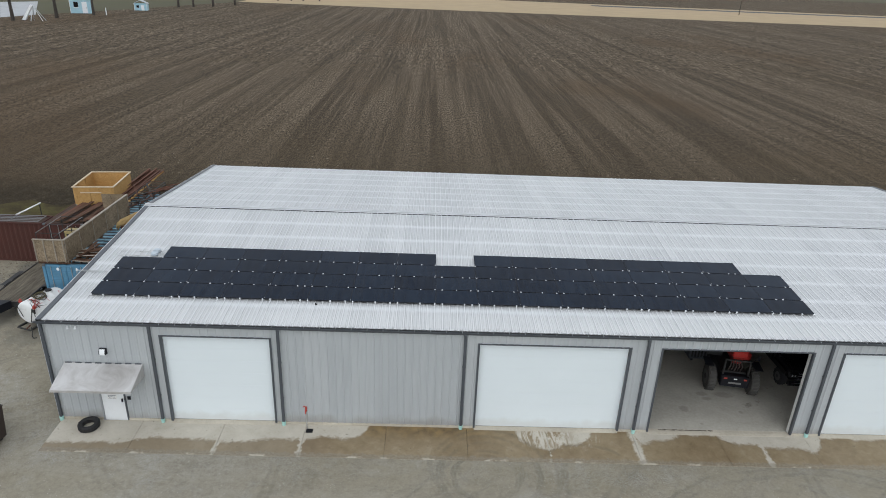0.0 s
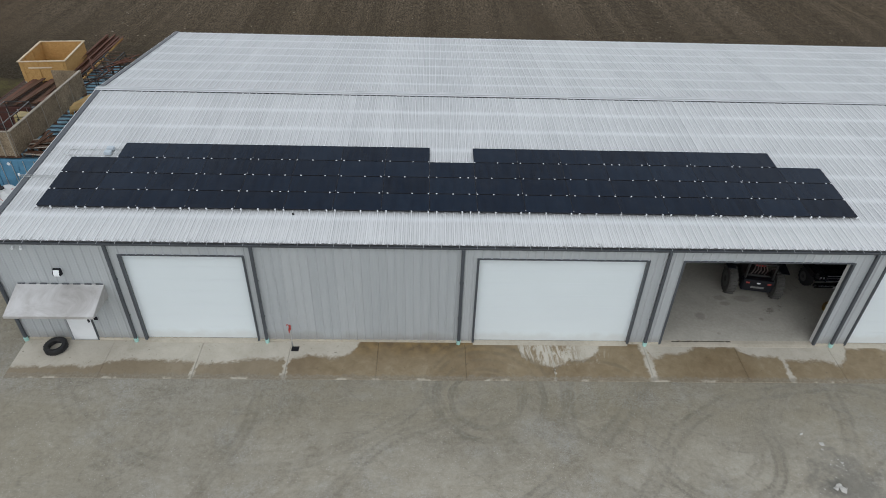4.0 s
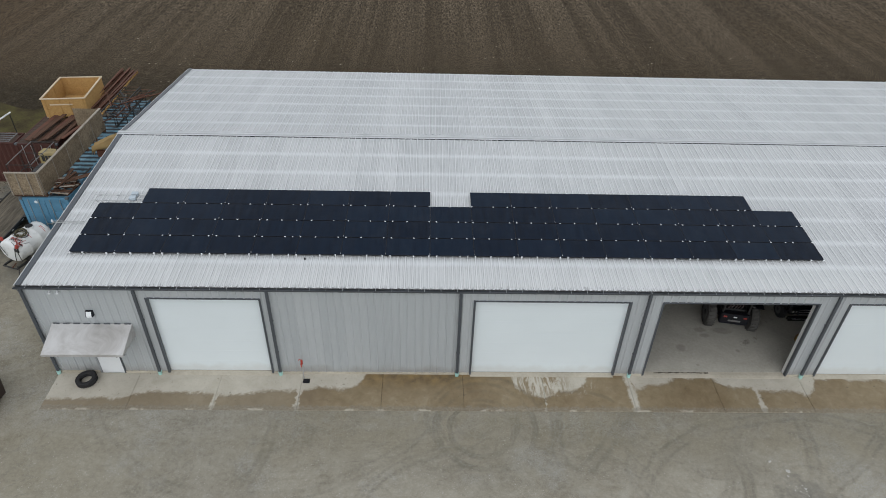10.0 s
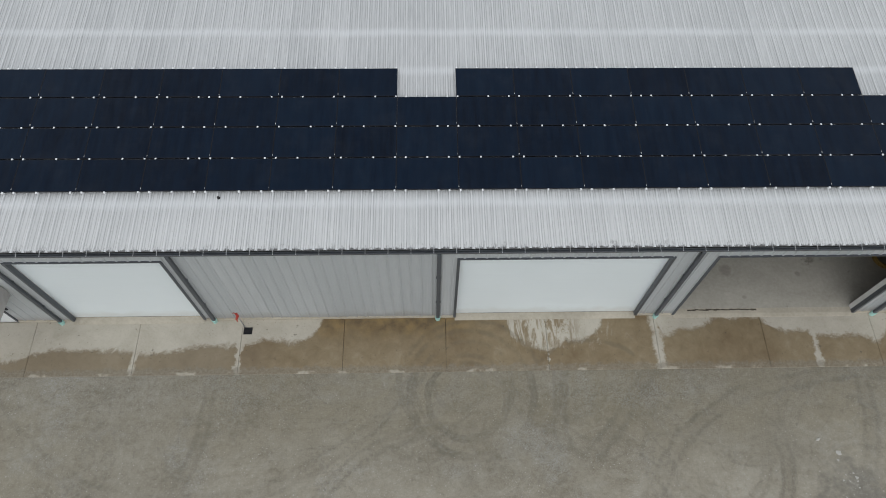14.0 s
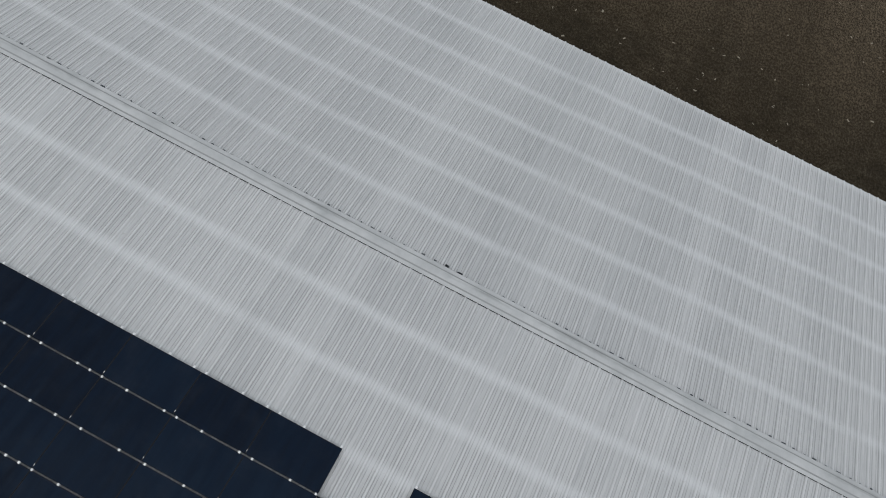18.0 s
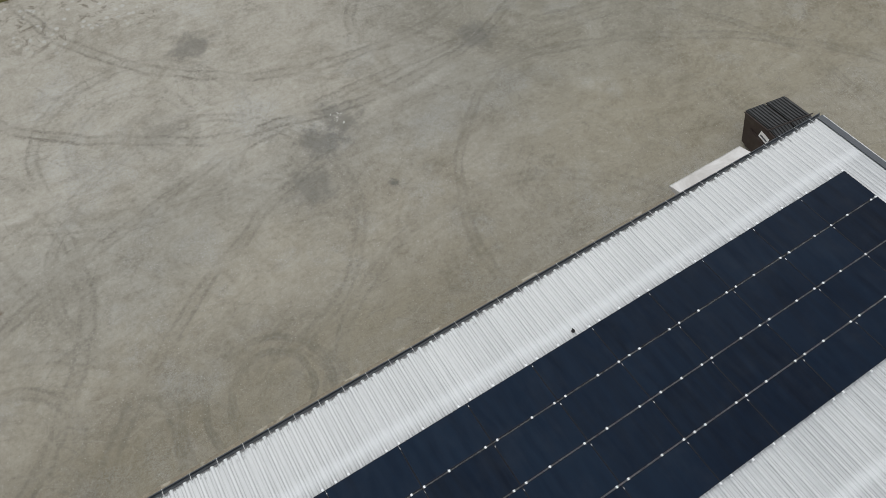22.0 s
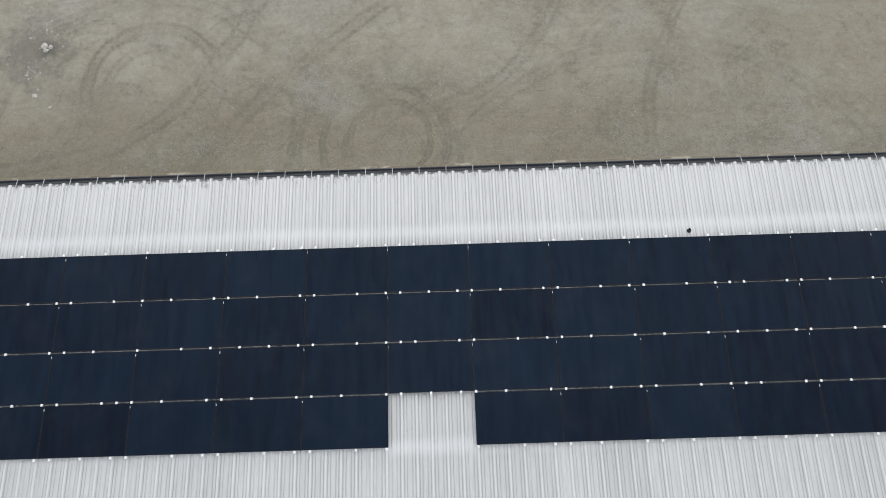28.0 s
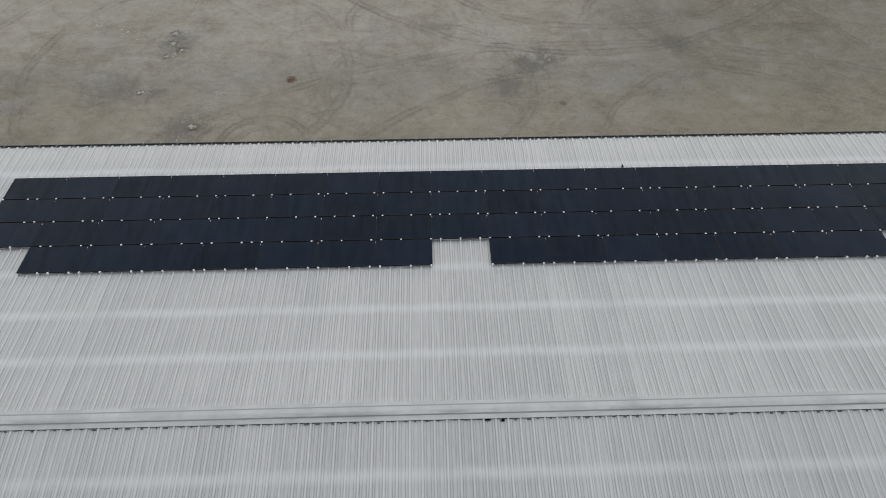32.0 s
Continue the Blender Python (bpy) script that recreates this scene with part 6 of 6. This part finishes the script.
part("label_bar", box((DW + 0.0062, 1.0, 1.05), (DW + 0.009, 1.35, 1.12)), CHAR, dp)
for x in (0.15, DW - 0.15):
    for y in (0.65, 1.45):
        part("caster", rod((x - 0.03, y, 0.08), (x + 0.03, y, 0.08), 0.08, seg=14), RUB, dp)
        part("caster_fork", box((x - 0.045, y - 0.05, 0.10), (x + 0.045, y + 0.05, 0.165)), DARKSTEEL, dp)

# ---- inside the open bay ----
TRED = worn("red_machine_paint", (0.42, 0.025, 0.02), 0.4, dirt=0.25)
RIMG = worn("rim_grey", (0.07, 0.07, 0.07), 0.6)
DUSTY = worn("dusty_tyre", (0.075, 0.072, 0.066), 0.9, scale=5, vary=0.5, dirt=0.4)
tele = thing("telehandler", "red and black telehandler with big lugged tyres in the shop", "telehandler", (29.17, 2.93, FLOOR), (0, 0, -10))
for x in (-0.94, 0.94):
    wheel(tele, (x, 0.20, 0.62), 0.62, 0.34, rim_mat=RIMG, rubber=DUSTY)
    wheel(tele, (x, 3.2, 0.62), 0.62, 0.34, rim_mat=RIMG, rubber=DUSTY)
part("axle", box((-0.79, 0.2, 0.5), (0.79, 0.5, 0.74), 0.05), DARKSTEEL, tele)
part("axle", box((-0.79, 3.05, 0.5), (0.79, 3.35, 0.74), 0.05), DARKSTEEL, tele)
part("chassis", box((-0.55, -0.05, 0.55), (0.55, 4.0, 1.15), 0.05), DARKSTEEL, tele)
tail = part("tail_panel", box((-0.62, -0.42, 0.55), (0.62, -0.06, 1.12), 0.05), FRAME_BLACK, tele, "black counterweight panel")
part("mark_bar", box((-0.27, -0.427, 0.74), (0.27, -0.4205, 0.83)), WEATHERED, tail, "pale lettering bar")
for x in (-0.5, 0.36):
    part("tail_lamp", box((x, -0.43, 0.96), (x + 0.14, -0.4205, 1.04)), HRED, tail)
part("reflector", box((-0.07, -0.43, 0.97), (0.07, -0.4205, 1.03)), WHITE, tail)
for x in (-0.58, 0.50):
    part("grille_post", box((x, -0.30, 1.121), (x + 0.08, -0.18, 1.85), 0.02), DARKSTEEL, tele)
part("top_bar", box((-0.58, -0.30, 1.851), (0.58, -0.18, 1.92), 0.02), DARKSTEEL, tele)
for k in range(5):
    x = -0.30 + 0.13 * k
    part("hose", add_tube(bmesh.new(), [(x, -0.1, 1.25 + 0.05 * (k % 2)), (x + 0.02, -0.22, 1.55), (x * 0.6, 0.1, 1.85)], 0.025), worn("hose_rubber", (0.09, 0.07, 0.065), 0.5), tele)
part("boom", box((-0.18, 0.0, 1.55), (0.22, 4.6, 1.95), 0.04), TRED, tele, "red lifting boom")
part("boom_head", box((-0.25, -0.12, 1.93), (0.42, 0.75, 2.28), 0.06), TRED, tele, "red boom pivot housing")
part("engine_cover", box((0.32, 0.9, 1.16), (0.95, 2.9, 1.62), 0.08), TRED, tele)
cab = part("cab", box((-1.0, 1.2, 1.16), (-0.22, 2.7, 2.38), 0.08), DARKSTEEL, tele, "dark cab")
GLASS = Mat("dark_glass", 0.05).out((0.01, 0.012, 0.014))
part("window", box((-0.92, 1.188, 1.55), (-0.30, 1.1995, 2.25)), GLASS, cab)
part("window", box((-1.012, 1.35, 1.55), (-1.0005, 2.5, 2.25)), GLASS, cab)
for x in (-1.15, 1.0):
    part("mud_guard", box((x - 0.1, 0.0, 1.30), (x + 0.25, 0.75, 1.335)), FRAME_BLACK, tele)
part("mirror", box((0.95, 0.2, 1.7), (1.08, 0.24, 1.95), 0.02), FRAME_BLACK, tele)
part("mirror_arm", rod((0.58, -0.2, 1.80), (0.95, 0.2, 1.80), 0.015), DARKSTEEL, tele)

TRK = worn("black_car_paint", (0.010, 0.010, 0.012), 0.2, vary=0.1, dirt=0.05)
CHROME = worn("chrome", (0.78, 0.78, 0.79), 0.35, 0.5, dirt=0.0)
tk = thing("pickup_truck", "black pickup truck with thin chrome grille bars parked inside", "pickup truck", (32.75, 2.95, FLOOR))
for x in (-0.82, 0.82):
    for y in (0.85, 4.4):
        wheel(tk, (x, y, 0.40), 0.40, 0.27, rim_mat=RIMG)


def shell(lo, hi, b):
    bm = bmesh.new()
    add_box(bm, lo, hi)
    bmesh.ops.bevel(bm, geom=bm.edges[:], offset=b, segments=3, affect="EDGES")
    return bm


part("hood", shell((-0.95, 0.10, 0.55), (0.95, 1.75, 1.22), 0.22), TRK, tk)
part("cab", shell((-0.90, 1.60, 0.55), (0.90, 3.40, 1.90), 0.16), TRK, tk)
part("bed", shell((-0.95, 3.35, 0.55), (0.95, 5.50, 1.25), 0.06), TRK, tk)
part("windscreen", prism([(1.585, 1.28), (1.60, 1.28), (1.72, 1.80), (1.705, 1.80)], "x", -0.72, 0.72), GLASS, tk)
gr = part("grille", box((-0.52, 0.04, 0.72), (0.52, 0.099, 1.10), 0.02), FRAME_BLACK, tk)
for z in (0.78, 0.92, 1.05):
    part("grille_bar", box((-0.50, 0.015, z), (0.50, 0.0395, z + 0.014), 0.004), CHROME, gr)
for x in (-0.88, 0.56):
    hl = part("headlight", box((x, 0.03, 0.84), (x + 0.32, 0.16, 1.06), 0.05), GLASS, tk, "clear headlight")
    for dx in (0.06, 0.20):
        part("reflector", box((x + dx, 0.024, 0.90), (x + dx + 0.07, 0.0295, 1.00), 0.002), CHROME, hl)
bp = part("bumper", shell((-0.98, -0.08, 0.42), (0.98, 0.14, 0.68), 0.09), TRK, tk, "black rounded bumper")
part("bumper_strip", box((-0.80, -0.088, 0.61), (0.80, -0.0805, 0.625)), CHROME, bp)
part("plate_bar", box((-0.16, -0.092, 0.48), (0.16, -0.0805, 0.58)), PAPER, tk)

qd = thing("motor_bike", "dark motor bike parked deep inside the shop", "motor bike", (26.5, 6.3, FLOOR), (0, 0, 35))
for y in (0.0, 1.25):
    wheel(qd, (0, y, 0.30), 0.30, 0.12)
part("frame", add_tube(bmesh.new(), [(0, 0, 0.3), (0, 0.25, 0.85), (0, 0.8, 0.6), (0, 1.25, 0.3)], 0.035), DARKSTEEL, qd)
part("fuel_tank", box((-0.13, 0.3, 0.70), (0.13, 0.75, 0.92), 0.06), DARKSTEEL, qd)
part("seat", box((-0.12, 0.72, 0.72), (0.12, 1.25, 0.82), 0.03), RUB, qd)
part("handlebar", rod((-0.35, 0.2, 1.0), (0.35, 0.2, 1.0), 0.02), DARKSTEEL, qd)
part("engine", box((-0.15, 0.4, 0.25), (0.15, 0.8, 0.6), 0.04), GALV, qd)
bn = thing("pallet_box", "dark steel stacking box raised behind the telehandler", "steel box", (28.25, 5.6, FLOOR))
part("box_wall", box((0, 0, 0.1), (1.2, 0.04, 1.7)), CHAR, bn)
part("box_wall", box((0, 1.0, 0.1), (1.2, 1.04, 1.7)), CHAR, bn)
part("box_side", box((0, 0.041, 0.1), (0.04, 0.999, 1.7)), CHAR, bn)
part("box_side", box((1.16, 0.041, 0.1), (1.2, 0.999, 1.7)), CHAR, bn)
part("box_floor", box((0.041, 0.041, 0.1), (1.159, 0.999, 0.14)), CHAR, bn)
for k in range(7):
    part("slat", box((0.08 + 0.16 * k, -0.012, 0.2), (0.16 + 0.16 * k, -0.0005, 1.6)), DARKSTEEL, bn)
for x in (0.1, 1.0):
    part("foot", box((x, 0.0, 0.0), (x + 0.1, 1.04, 0.099)), DARKSTEEL, bn)


hc = thing("coiled_hose", "coil of dirty yellow hose on the shop floor by the jamb", "hose", (32.34, 2.0, FLOOR))
for k in range(4):
    ring_r, zz = 0.40 - 0.02 * (k % 2), 0.025 + 0.045 * k
    bm = add_tube(bmesh.new(), [(ring_r * math.cos(a * 0.2618), ring_r * math.sin(a * 0.2618), zz) for a in range(25)], 0.024)
    part("hose_loop", bm, worn("yellow_hose", (0.26, 0.165, 0.04), 0.5, dirt=0.4) if k == 0 else bpy.data.materials["yellow_hose"], hc)
sill_crack = thing("silt_line", "dark line of silt along the foot of the doorway", "silt", (24.95, 0.10, FLOOR - 0.004), kind="stuff")
rr = random.Random(4)
bm = bmesh.new()
for k in range(26):
    add_box(bm, (k * 0.09, rr.uniform(-0.03, 0.0), 0.0), (k * 0.09 + 0.10, rr.uniform(0.015, 0.05), 0.005 + 0.0006 * (k % 5)))
part("silt", bm, worn("wet_silt", (0.075, 0.062, 0.045), 0.7, vary=0.4), sill_crack)
# ---- the distance ----
PALEBLUE = worn("pale_blue_siding", (0.33, 0.52, 0.60), 0.6, scale=0.8)
SHINGLE = worn("grey_shingle", (0.42, 0.45, 0.47), 0.8, scale=1.0)


def little_house(label, x, y, w, d, h, turn):
    s_ = thing("shed", label, "shed", (x, y, -0.05), (0, 0, turn))
    part("wall", box((-w / 2, -d / 2, 0), (w / 2, d / 2, h)), PALEBLUE, s_)
    part("roof", prism([(-w / 2 - 0.3, h), (0, h + w * 0.28), (w / 2 + 0.3, h), (w / 2 + 0.3, h - 0.15), (0, h + w * 0.28 - 0.15), (-w / 2 - 0.3, h - 0.15)], "y", -d / 2 - 0.3, d / 2 + 0.3), SHINGLE, s_)
    dr = part("door", box((w * 0.05, -d / 2 - 0.06, 0.1), (w * 0.28, -d / 2 - 0.001, h * 0.75)), WHITE, s_)
    part("knob", box((w * 0.24, -d / 2 - 0.10, h * 0.35), (w * 0.26, -d / 2 - 0.061, h * 0.39)), FRAME_BLACK, dr)
    wn_ = part("window", box((-w * 0.32, -d / 2 - 0.05, h * 0.4), (-w * 0.12, -d / 2 - 0.001, h * 0.75)), GLASS, s_)
    part("window_frame", box((-w * 0.34, -d / 2 - 0.03, h * 0.37), (-w * 0.10, -d / 2 - 0.0015, h * 0.395)), WHITE, wn_)
    for a in (-w / 2 - 0.03, w / 2 - 0.12):
        part("corner_board", box((a, -d / 2 - 0.04, 0.0), (a + 0.15, -d / 2 - 0.0012, h)), WHITE, s_)


little_house("pale blue garden house with white trim beyond the field", -104.9, 213.6, 6.6, 5.0, 4.9, 22)
little_house("small pale blue shed with a light roof at the field edge", -94.4, 236.6, 4.4, 3.4, 2.5, 12)
BARK = worn("grey_bark", (0.045, 0.037, 0.030), 0.9, scale=3, vary=0.4)


def bare_tree(x, y, h, seed):
    r = random.Random(seed)
    t = thing("tree", "bare winter tree with a grey trunk on the far lawn", "tree", (x, y, -0.05), group="far trees")
    trunk = bmesh.new()
    add_rod(trunk, (0, 0, 0), (0, 0, h * 0.35), h * 0.035, h * 0.026, 10)
    part("trunk", trunk, BARK, t)
    crown = bmesh.new()

    def grow(p, d, length, rad, depth):
        q = p + d * length
        add_rod(crown, p, q, rad, rad * 0.65, 5)
        if depth:
            for _ in range(3):
                nd = (d + Vector((r.uniform(-.7, .7), r.uniform(-.7, .7), r.uniform(-0.1, .5)))).normalized()
                grow(q, nd, length * r.uniform(0.6, 0.8), rad * 0.6, depth - 1)
    for k in range(4):
        a = k * 1.6 + r.uniform(-0.4, 0.4)
        grow(Vector((0, 0, h * 0.34)), Vector((math.cos(a) * 0.6, math.sin(a) * 0.6, 1)).normalized(), h * 0.2, h * 0.016, 3)
    part("crown", crown, BARK, t, "bare branches")


for i, (x, y, h) in enumerate(((-106, 176, 15), (-101, 190, 16), (-97, 205, 13), (-90, 262, 14), (-86, 268, 13), (-80, 275, 15), (-75, 290, 14), (-68, 345, 12), (-62, 350, 13), (-56, 352, 12), (-48, 356, 12), (-112, 230, 17), (-30, 400, 14), (-22, 402, 13))):
    bare_tree(x, y, h, i + 3)
tagged(link("pavement_pad", sheet([(-155.7, 251.4), (-115.0, 184.7), (-112.0, 198.0), (-148.0, 264.0)], 0.012), worn("pale_pad", (0.34, 0.35, 0.36), 0.9, scale=0.2, vary=0.3, dirt=0.5)), "pale gravel pad on the far lawn", "gravel pad", kind="structure")
sl = thing("play_slide", "white playground slide with an A-frame on the far lawn", "slide", (-101, 178, -0.05), (0, 0, 10))
part("chute", prism([(-3.2, 0.3), (-2.4, 0.1), (0.2, 4.2), (-0.4, 4.4)], "y", -0.4, 0.4), WHITE, sl)
for y in (-1.2, 1.2):
    part("leg", rod((0.2, 0, 4.3), (2.6, y, 0), 0.09), GALV, sl)
    part("leg", rod((0.2, 0, 4.3), (-0.6, y, 0), 0.09), GALV, sl)
pt = thing("marker_post", "thin white marker post at the field edge", "post", (-94.5, 208.5, -0.05))
part("post", box((-0.12, -0.12, 0), (0.12, 0.12, 2.2), 0.02), WHITE, pt)
part("cap", box((-0.14, -0.14, 2.2), (0.14, 0.14, 2.3)), WHITE, pt)
ASPH = worn("asphalt", (0.055, 0.056, 0.06), 0.9, scale=0.3)
tagged(link("road", sheet([(120, 430), (900, 395), (900, 410), (120, 448)], 0.01), ASPH), "grey farm road far beyond the stubble", "road", kind="structure")
tagged(link("ground_far_field", sheet([(60, 470), (900, 430), (1600, 900), (-600, 900)], 0.004), FIELD), "dark tilled land on the skyline", "field", kind="structure")
up = thing("utility_pole", "wooden utility pole beside the far road", "utility pole", (196, 385, -0.05))
part("pole", rod((0, 0, 0), (0, 0, 10), 0.2, 0.14, 8), BARK, up)
part("cross_arm", box((-1.4, -0.08, 9.1), (1.4, 0.08, 9.3)), BARK, up)
# neighbouring roof past the end of the shed
nb = thing("neighbour_shed", "white-roofed steel shed beyond the end of the long shed", "shed", (47.4, 8.0, 0))
part("wall", box((0.2, 0.2, -0.1), (13.8, 13.6, 4.0)), SIDING, nb)
part("roof", prism([(-0.1, 3.98), (6.9, 4.5), (14.1, 3.98), (14.1, 4.1), (6.9, 4.62), (-0.1, 4.1)], "y", 0.0, 13.9), ROOF, nb)
# lawn beyond the yard, and the grass strip by the red containers
m_ = Mat("winter_lawn", 0.95, spec=0.1)
_g = m_.math("ADD", m_.math("MULTIPLY", m_.noise(0.5, 5, 0.65), 0.6), m_.math("MULTIPLY", m_.noise(9, 4, 0.75), 0.4))
m_.bump(_g, 0.6, 0.06)
LAWN = m_.out(m_.ramp(_g, [(0.36, (0.028, 0.030, 0.011)), (0.5, (0.060, 0.060, 0.022)), (0.64, (0.13, 0.108, 0.048))]))
m_ = Mat("muddy_verge", 0.95, spec=0.1)
_g = m_.math("ADD", m_.math("MULTIPLY", m_.noise(0.45, 5, 0.65), 0.65), m_.math("MULTIPLY", m_.noise(7, 4, 0.8), 0.35))
m_.bump(_g, 0.6, 0.06)
VERGE = m_.out(m_.ramp(_g, [(0.36, (0.028, 0.024, 0.013)), (0.47, (0.056, 0.045, 0.022)), (0.58, (0.078, 0.070, 0.025)), (0.68, (0.125, 0.104, 0.056))]))
edge = []
for k in range(60):
    x = -30 + 100 * k / 59
    edge.append((x, -24.6 + 0.5 * noise.noise(Vector((x * 0.4, 0, 3))) + 0.25 * noise.noise(Vector((x * 1.7, 0, 5)))))
tagged(link("ground_lawn", sheet([(-30, -120), (70, -120)] + edge[::-1], -0.012), LAWN), "mossy winter lawn along the edge of the gravel yard", "lawn", kind="structure")
strip_e = [(-9.2 - 30 * k / 30, 21.6 + 0.4 * noise.noise(Vector((k * 0.7, 1, 2)))) for k in range(31)]
tagged(link("ground_verge", sheet(strip_e + [(-39.2 + k, 26.3 - 0.02 * k + 1.4 * noise.noise(Vector((k * 0.45, 5, 2))) + 0.5 * noise.noise(Vector((k * 1.6, 7, 1)))) for k in range(31)], -0.004), VERGE), "rough grass verge between yard and field", "grass", kind="structure")

# ---- stones and scraps on the ground ----
STONE = worn("pale_limestone", (0.47, 0.455, 0.42), 0.9, scale=6, vary=0.3, dirt=0.3)


def stones(x, y, n, spread, big, seed):
    """A scatter of flat pale stones bedded in the gravel: uncountable, so one piece."""
    r = random.Random(seed)
    bm = bmesh.new()
    for _ in range(n):
        a, d = r.uniform(0, 6.28), spread * abs(r.gauss(0, 0.55))
        s_ = big * r.uniform(0.25, 1.0)
        m = Matrix.Translation((d * math.cos(a), d * math.sin(a), -0.02 + s_ * 0.1)) @ Euler((r.uniform(-.3, .3), r.uniform(-.3, .3), r.uniform(0, 6))).to_matrix().to_4x4() @ Matrix.Diagonal((s_, s_ * r.uniform(0.6, 1), s_ * 0.4, 1))
        made = bmesh.ops.create_icosphere(bm, subdivisions=1, radius=0.5, matrix=m)
        for v in made["verts"]:
            v.co += Vector((r.uniform(-1, 1), r.uniform(-1, 1), r.uniform(-.5, .5))) * s_ * 0.17
    ob = link("stone_scatter", bm, STONE)
    ob.location = (x, y, -0.02)
    return tagged(ob, "scatter of pale broken stones bedded in the gravel", "stones", "stone scatters", "stuff")


for i, (x, y, n, sp_, big) in enumerate(((30.94, -13.78, 5, 0.16, 0.40), (30.85, -12.92, 4, 0.14, 0.34), (30.3, -12.3, 5, 0.18, 0.34), (30.95, -11.75, 4, 0.2, 0.32), (31.6, -8.82, 4, 0.4, 0.28), (27.5, -8.72, 6, 0.7, 0.22), (28.4, -6.2, 5, 0.3, 0.28), (28.9, -5.2, 6, 0.9, 0.20), (33.4, -13.9, 14, 0.9, 0.16), (35.2, -14.6, 5, 0.4, 0.2), (30.75, -13.2, 30, 0.9, 0.12), (30.6, -12.0, 26, 0.7, 0.12), (31.2, -11.0, 10, 0.5, 0.12), (31.5, -8.8, 50, 0.8, 0.10), (27.8, -8.7, 30, 0.7, 0.09),
                                         (28.5, -6.9, 45, 1.2, 0.09), (28.9, -5.5, 45, 1.2, 0.09), (10.85, -11.3, 26, 0.4, 0.12), (3.8, -12.3, 16, 0.5, 0.08), (-2.5, -16.0, 14, 1.6, 0.12), (20.0, -11.0, 26, 5.0, 0.07), (9.0, -6.0, 40, 6.0, 0.06), (2.0, -8.0, 40, 5.0, 0.06), (30.0, -16.0, 40, 6.0, 0.07), (16.0, -19.0, 50, 7.0, 0.07), (-6.0, 0.0, 40, 4.0, 0.07))):
    stones(x, y, n, sp_, big, 40 + i)


def scraps():
    r = random.Random(9)
    bm = bmesh.new()
    for _ in range(420):
        x, y = r.uniform(-12, 60), 22.8 + abs(r.gauss(0, 14))
        s_ = r.uniform(0.05, 0.16)
        m = Matrix.Translation((x, y, 0.0)) @ Matrix.Rotation(r.uniform(0, 3.1), 4, "Z") @ Matrix.Diagonal((s_, s_ * r.uniform(0.15, 0.6), 0.02, 1))
        bmesh.ops.create_cube(bm, size=1.0, matrix=m)
    return bm


def debris():
    """Broken boards, bark and leaves trodden into the mud: uncountable, so one piece."""
    r = random.Random(77)
    bm = bmesh.new()
    for _ in range(700):
        x, y = r.gauss(-8.9, 1.6), r.uniform(9.2, 16.0)
        if x > -5.9:
            continue
        s_ = r.uniform(0.02, 0.085)
        m = Matrix.Translation((x, y, -0.012)) @ Matrix.Rotation(r.uniform(0, 3.1), 4, "Z") @ Matrix.Diagonal((s_, s_ * r.uniform(0.2, 0.8), r.uniform(0.008, 0.02), 1))
        bmesh.ops.create_cube(bm, size=1.0, matrix=m)
    return bm


tagged(link("ground_debris", debris(), worn("rotten_wood", (0.075, 0.052, 0.034), 0.9, scale=1.5, vary=0.6)), "broken boards and rotten bark trodden into the mud", "debris", "", "stuff")
tagged(link("field_litter", scraps(), worn("bleached_stalks", (0.34, 0.30, 0.23), 0.9, vary=0.4)), "bleached stalks and scraps lying on the tilled soil", "plant litter", "", "stuff")
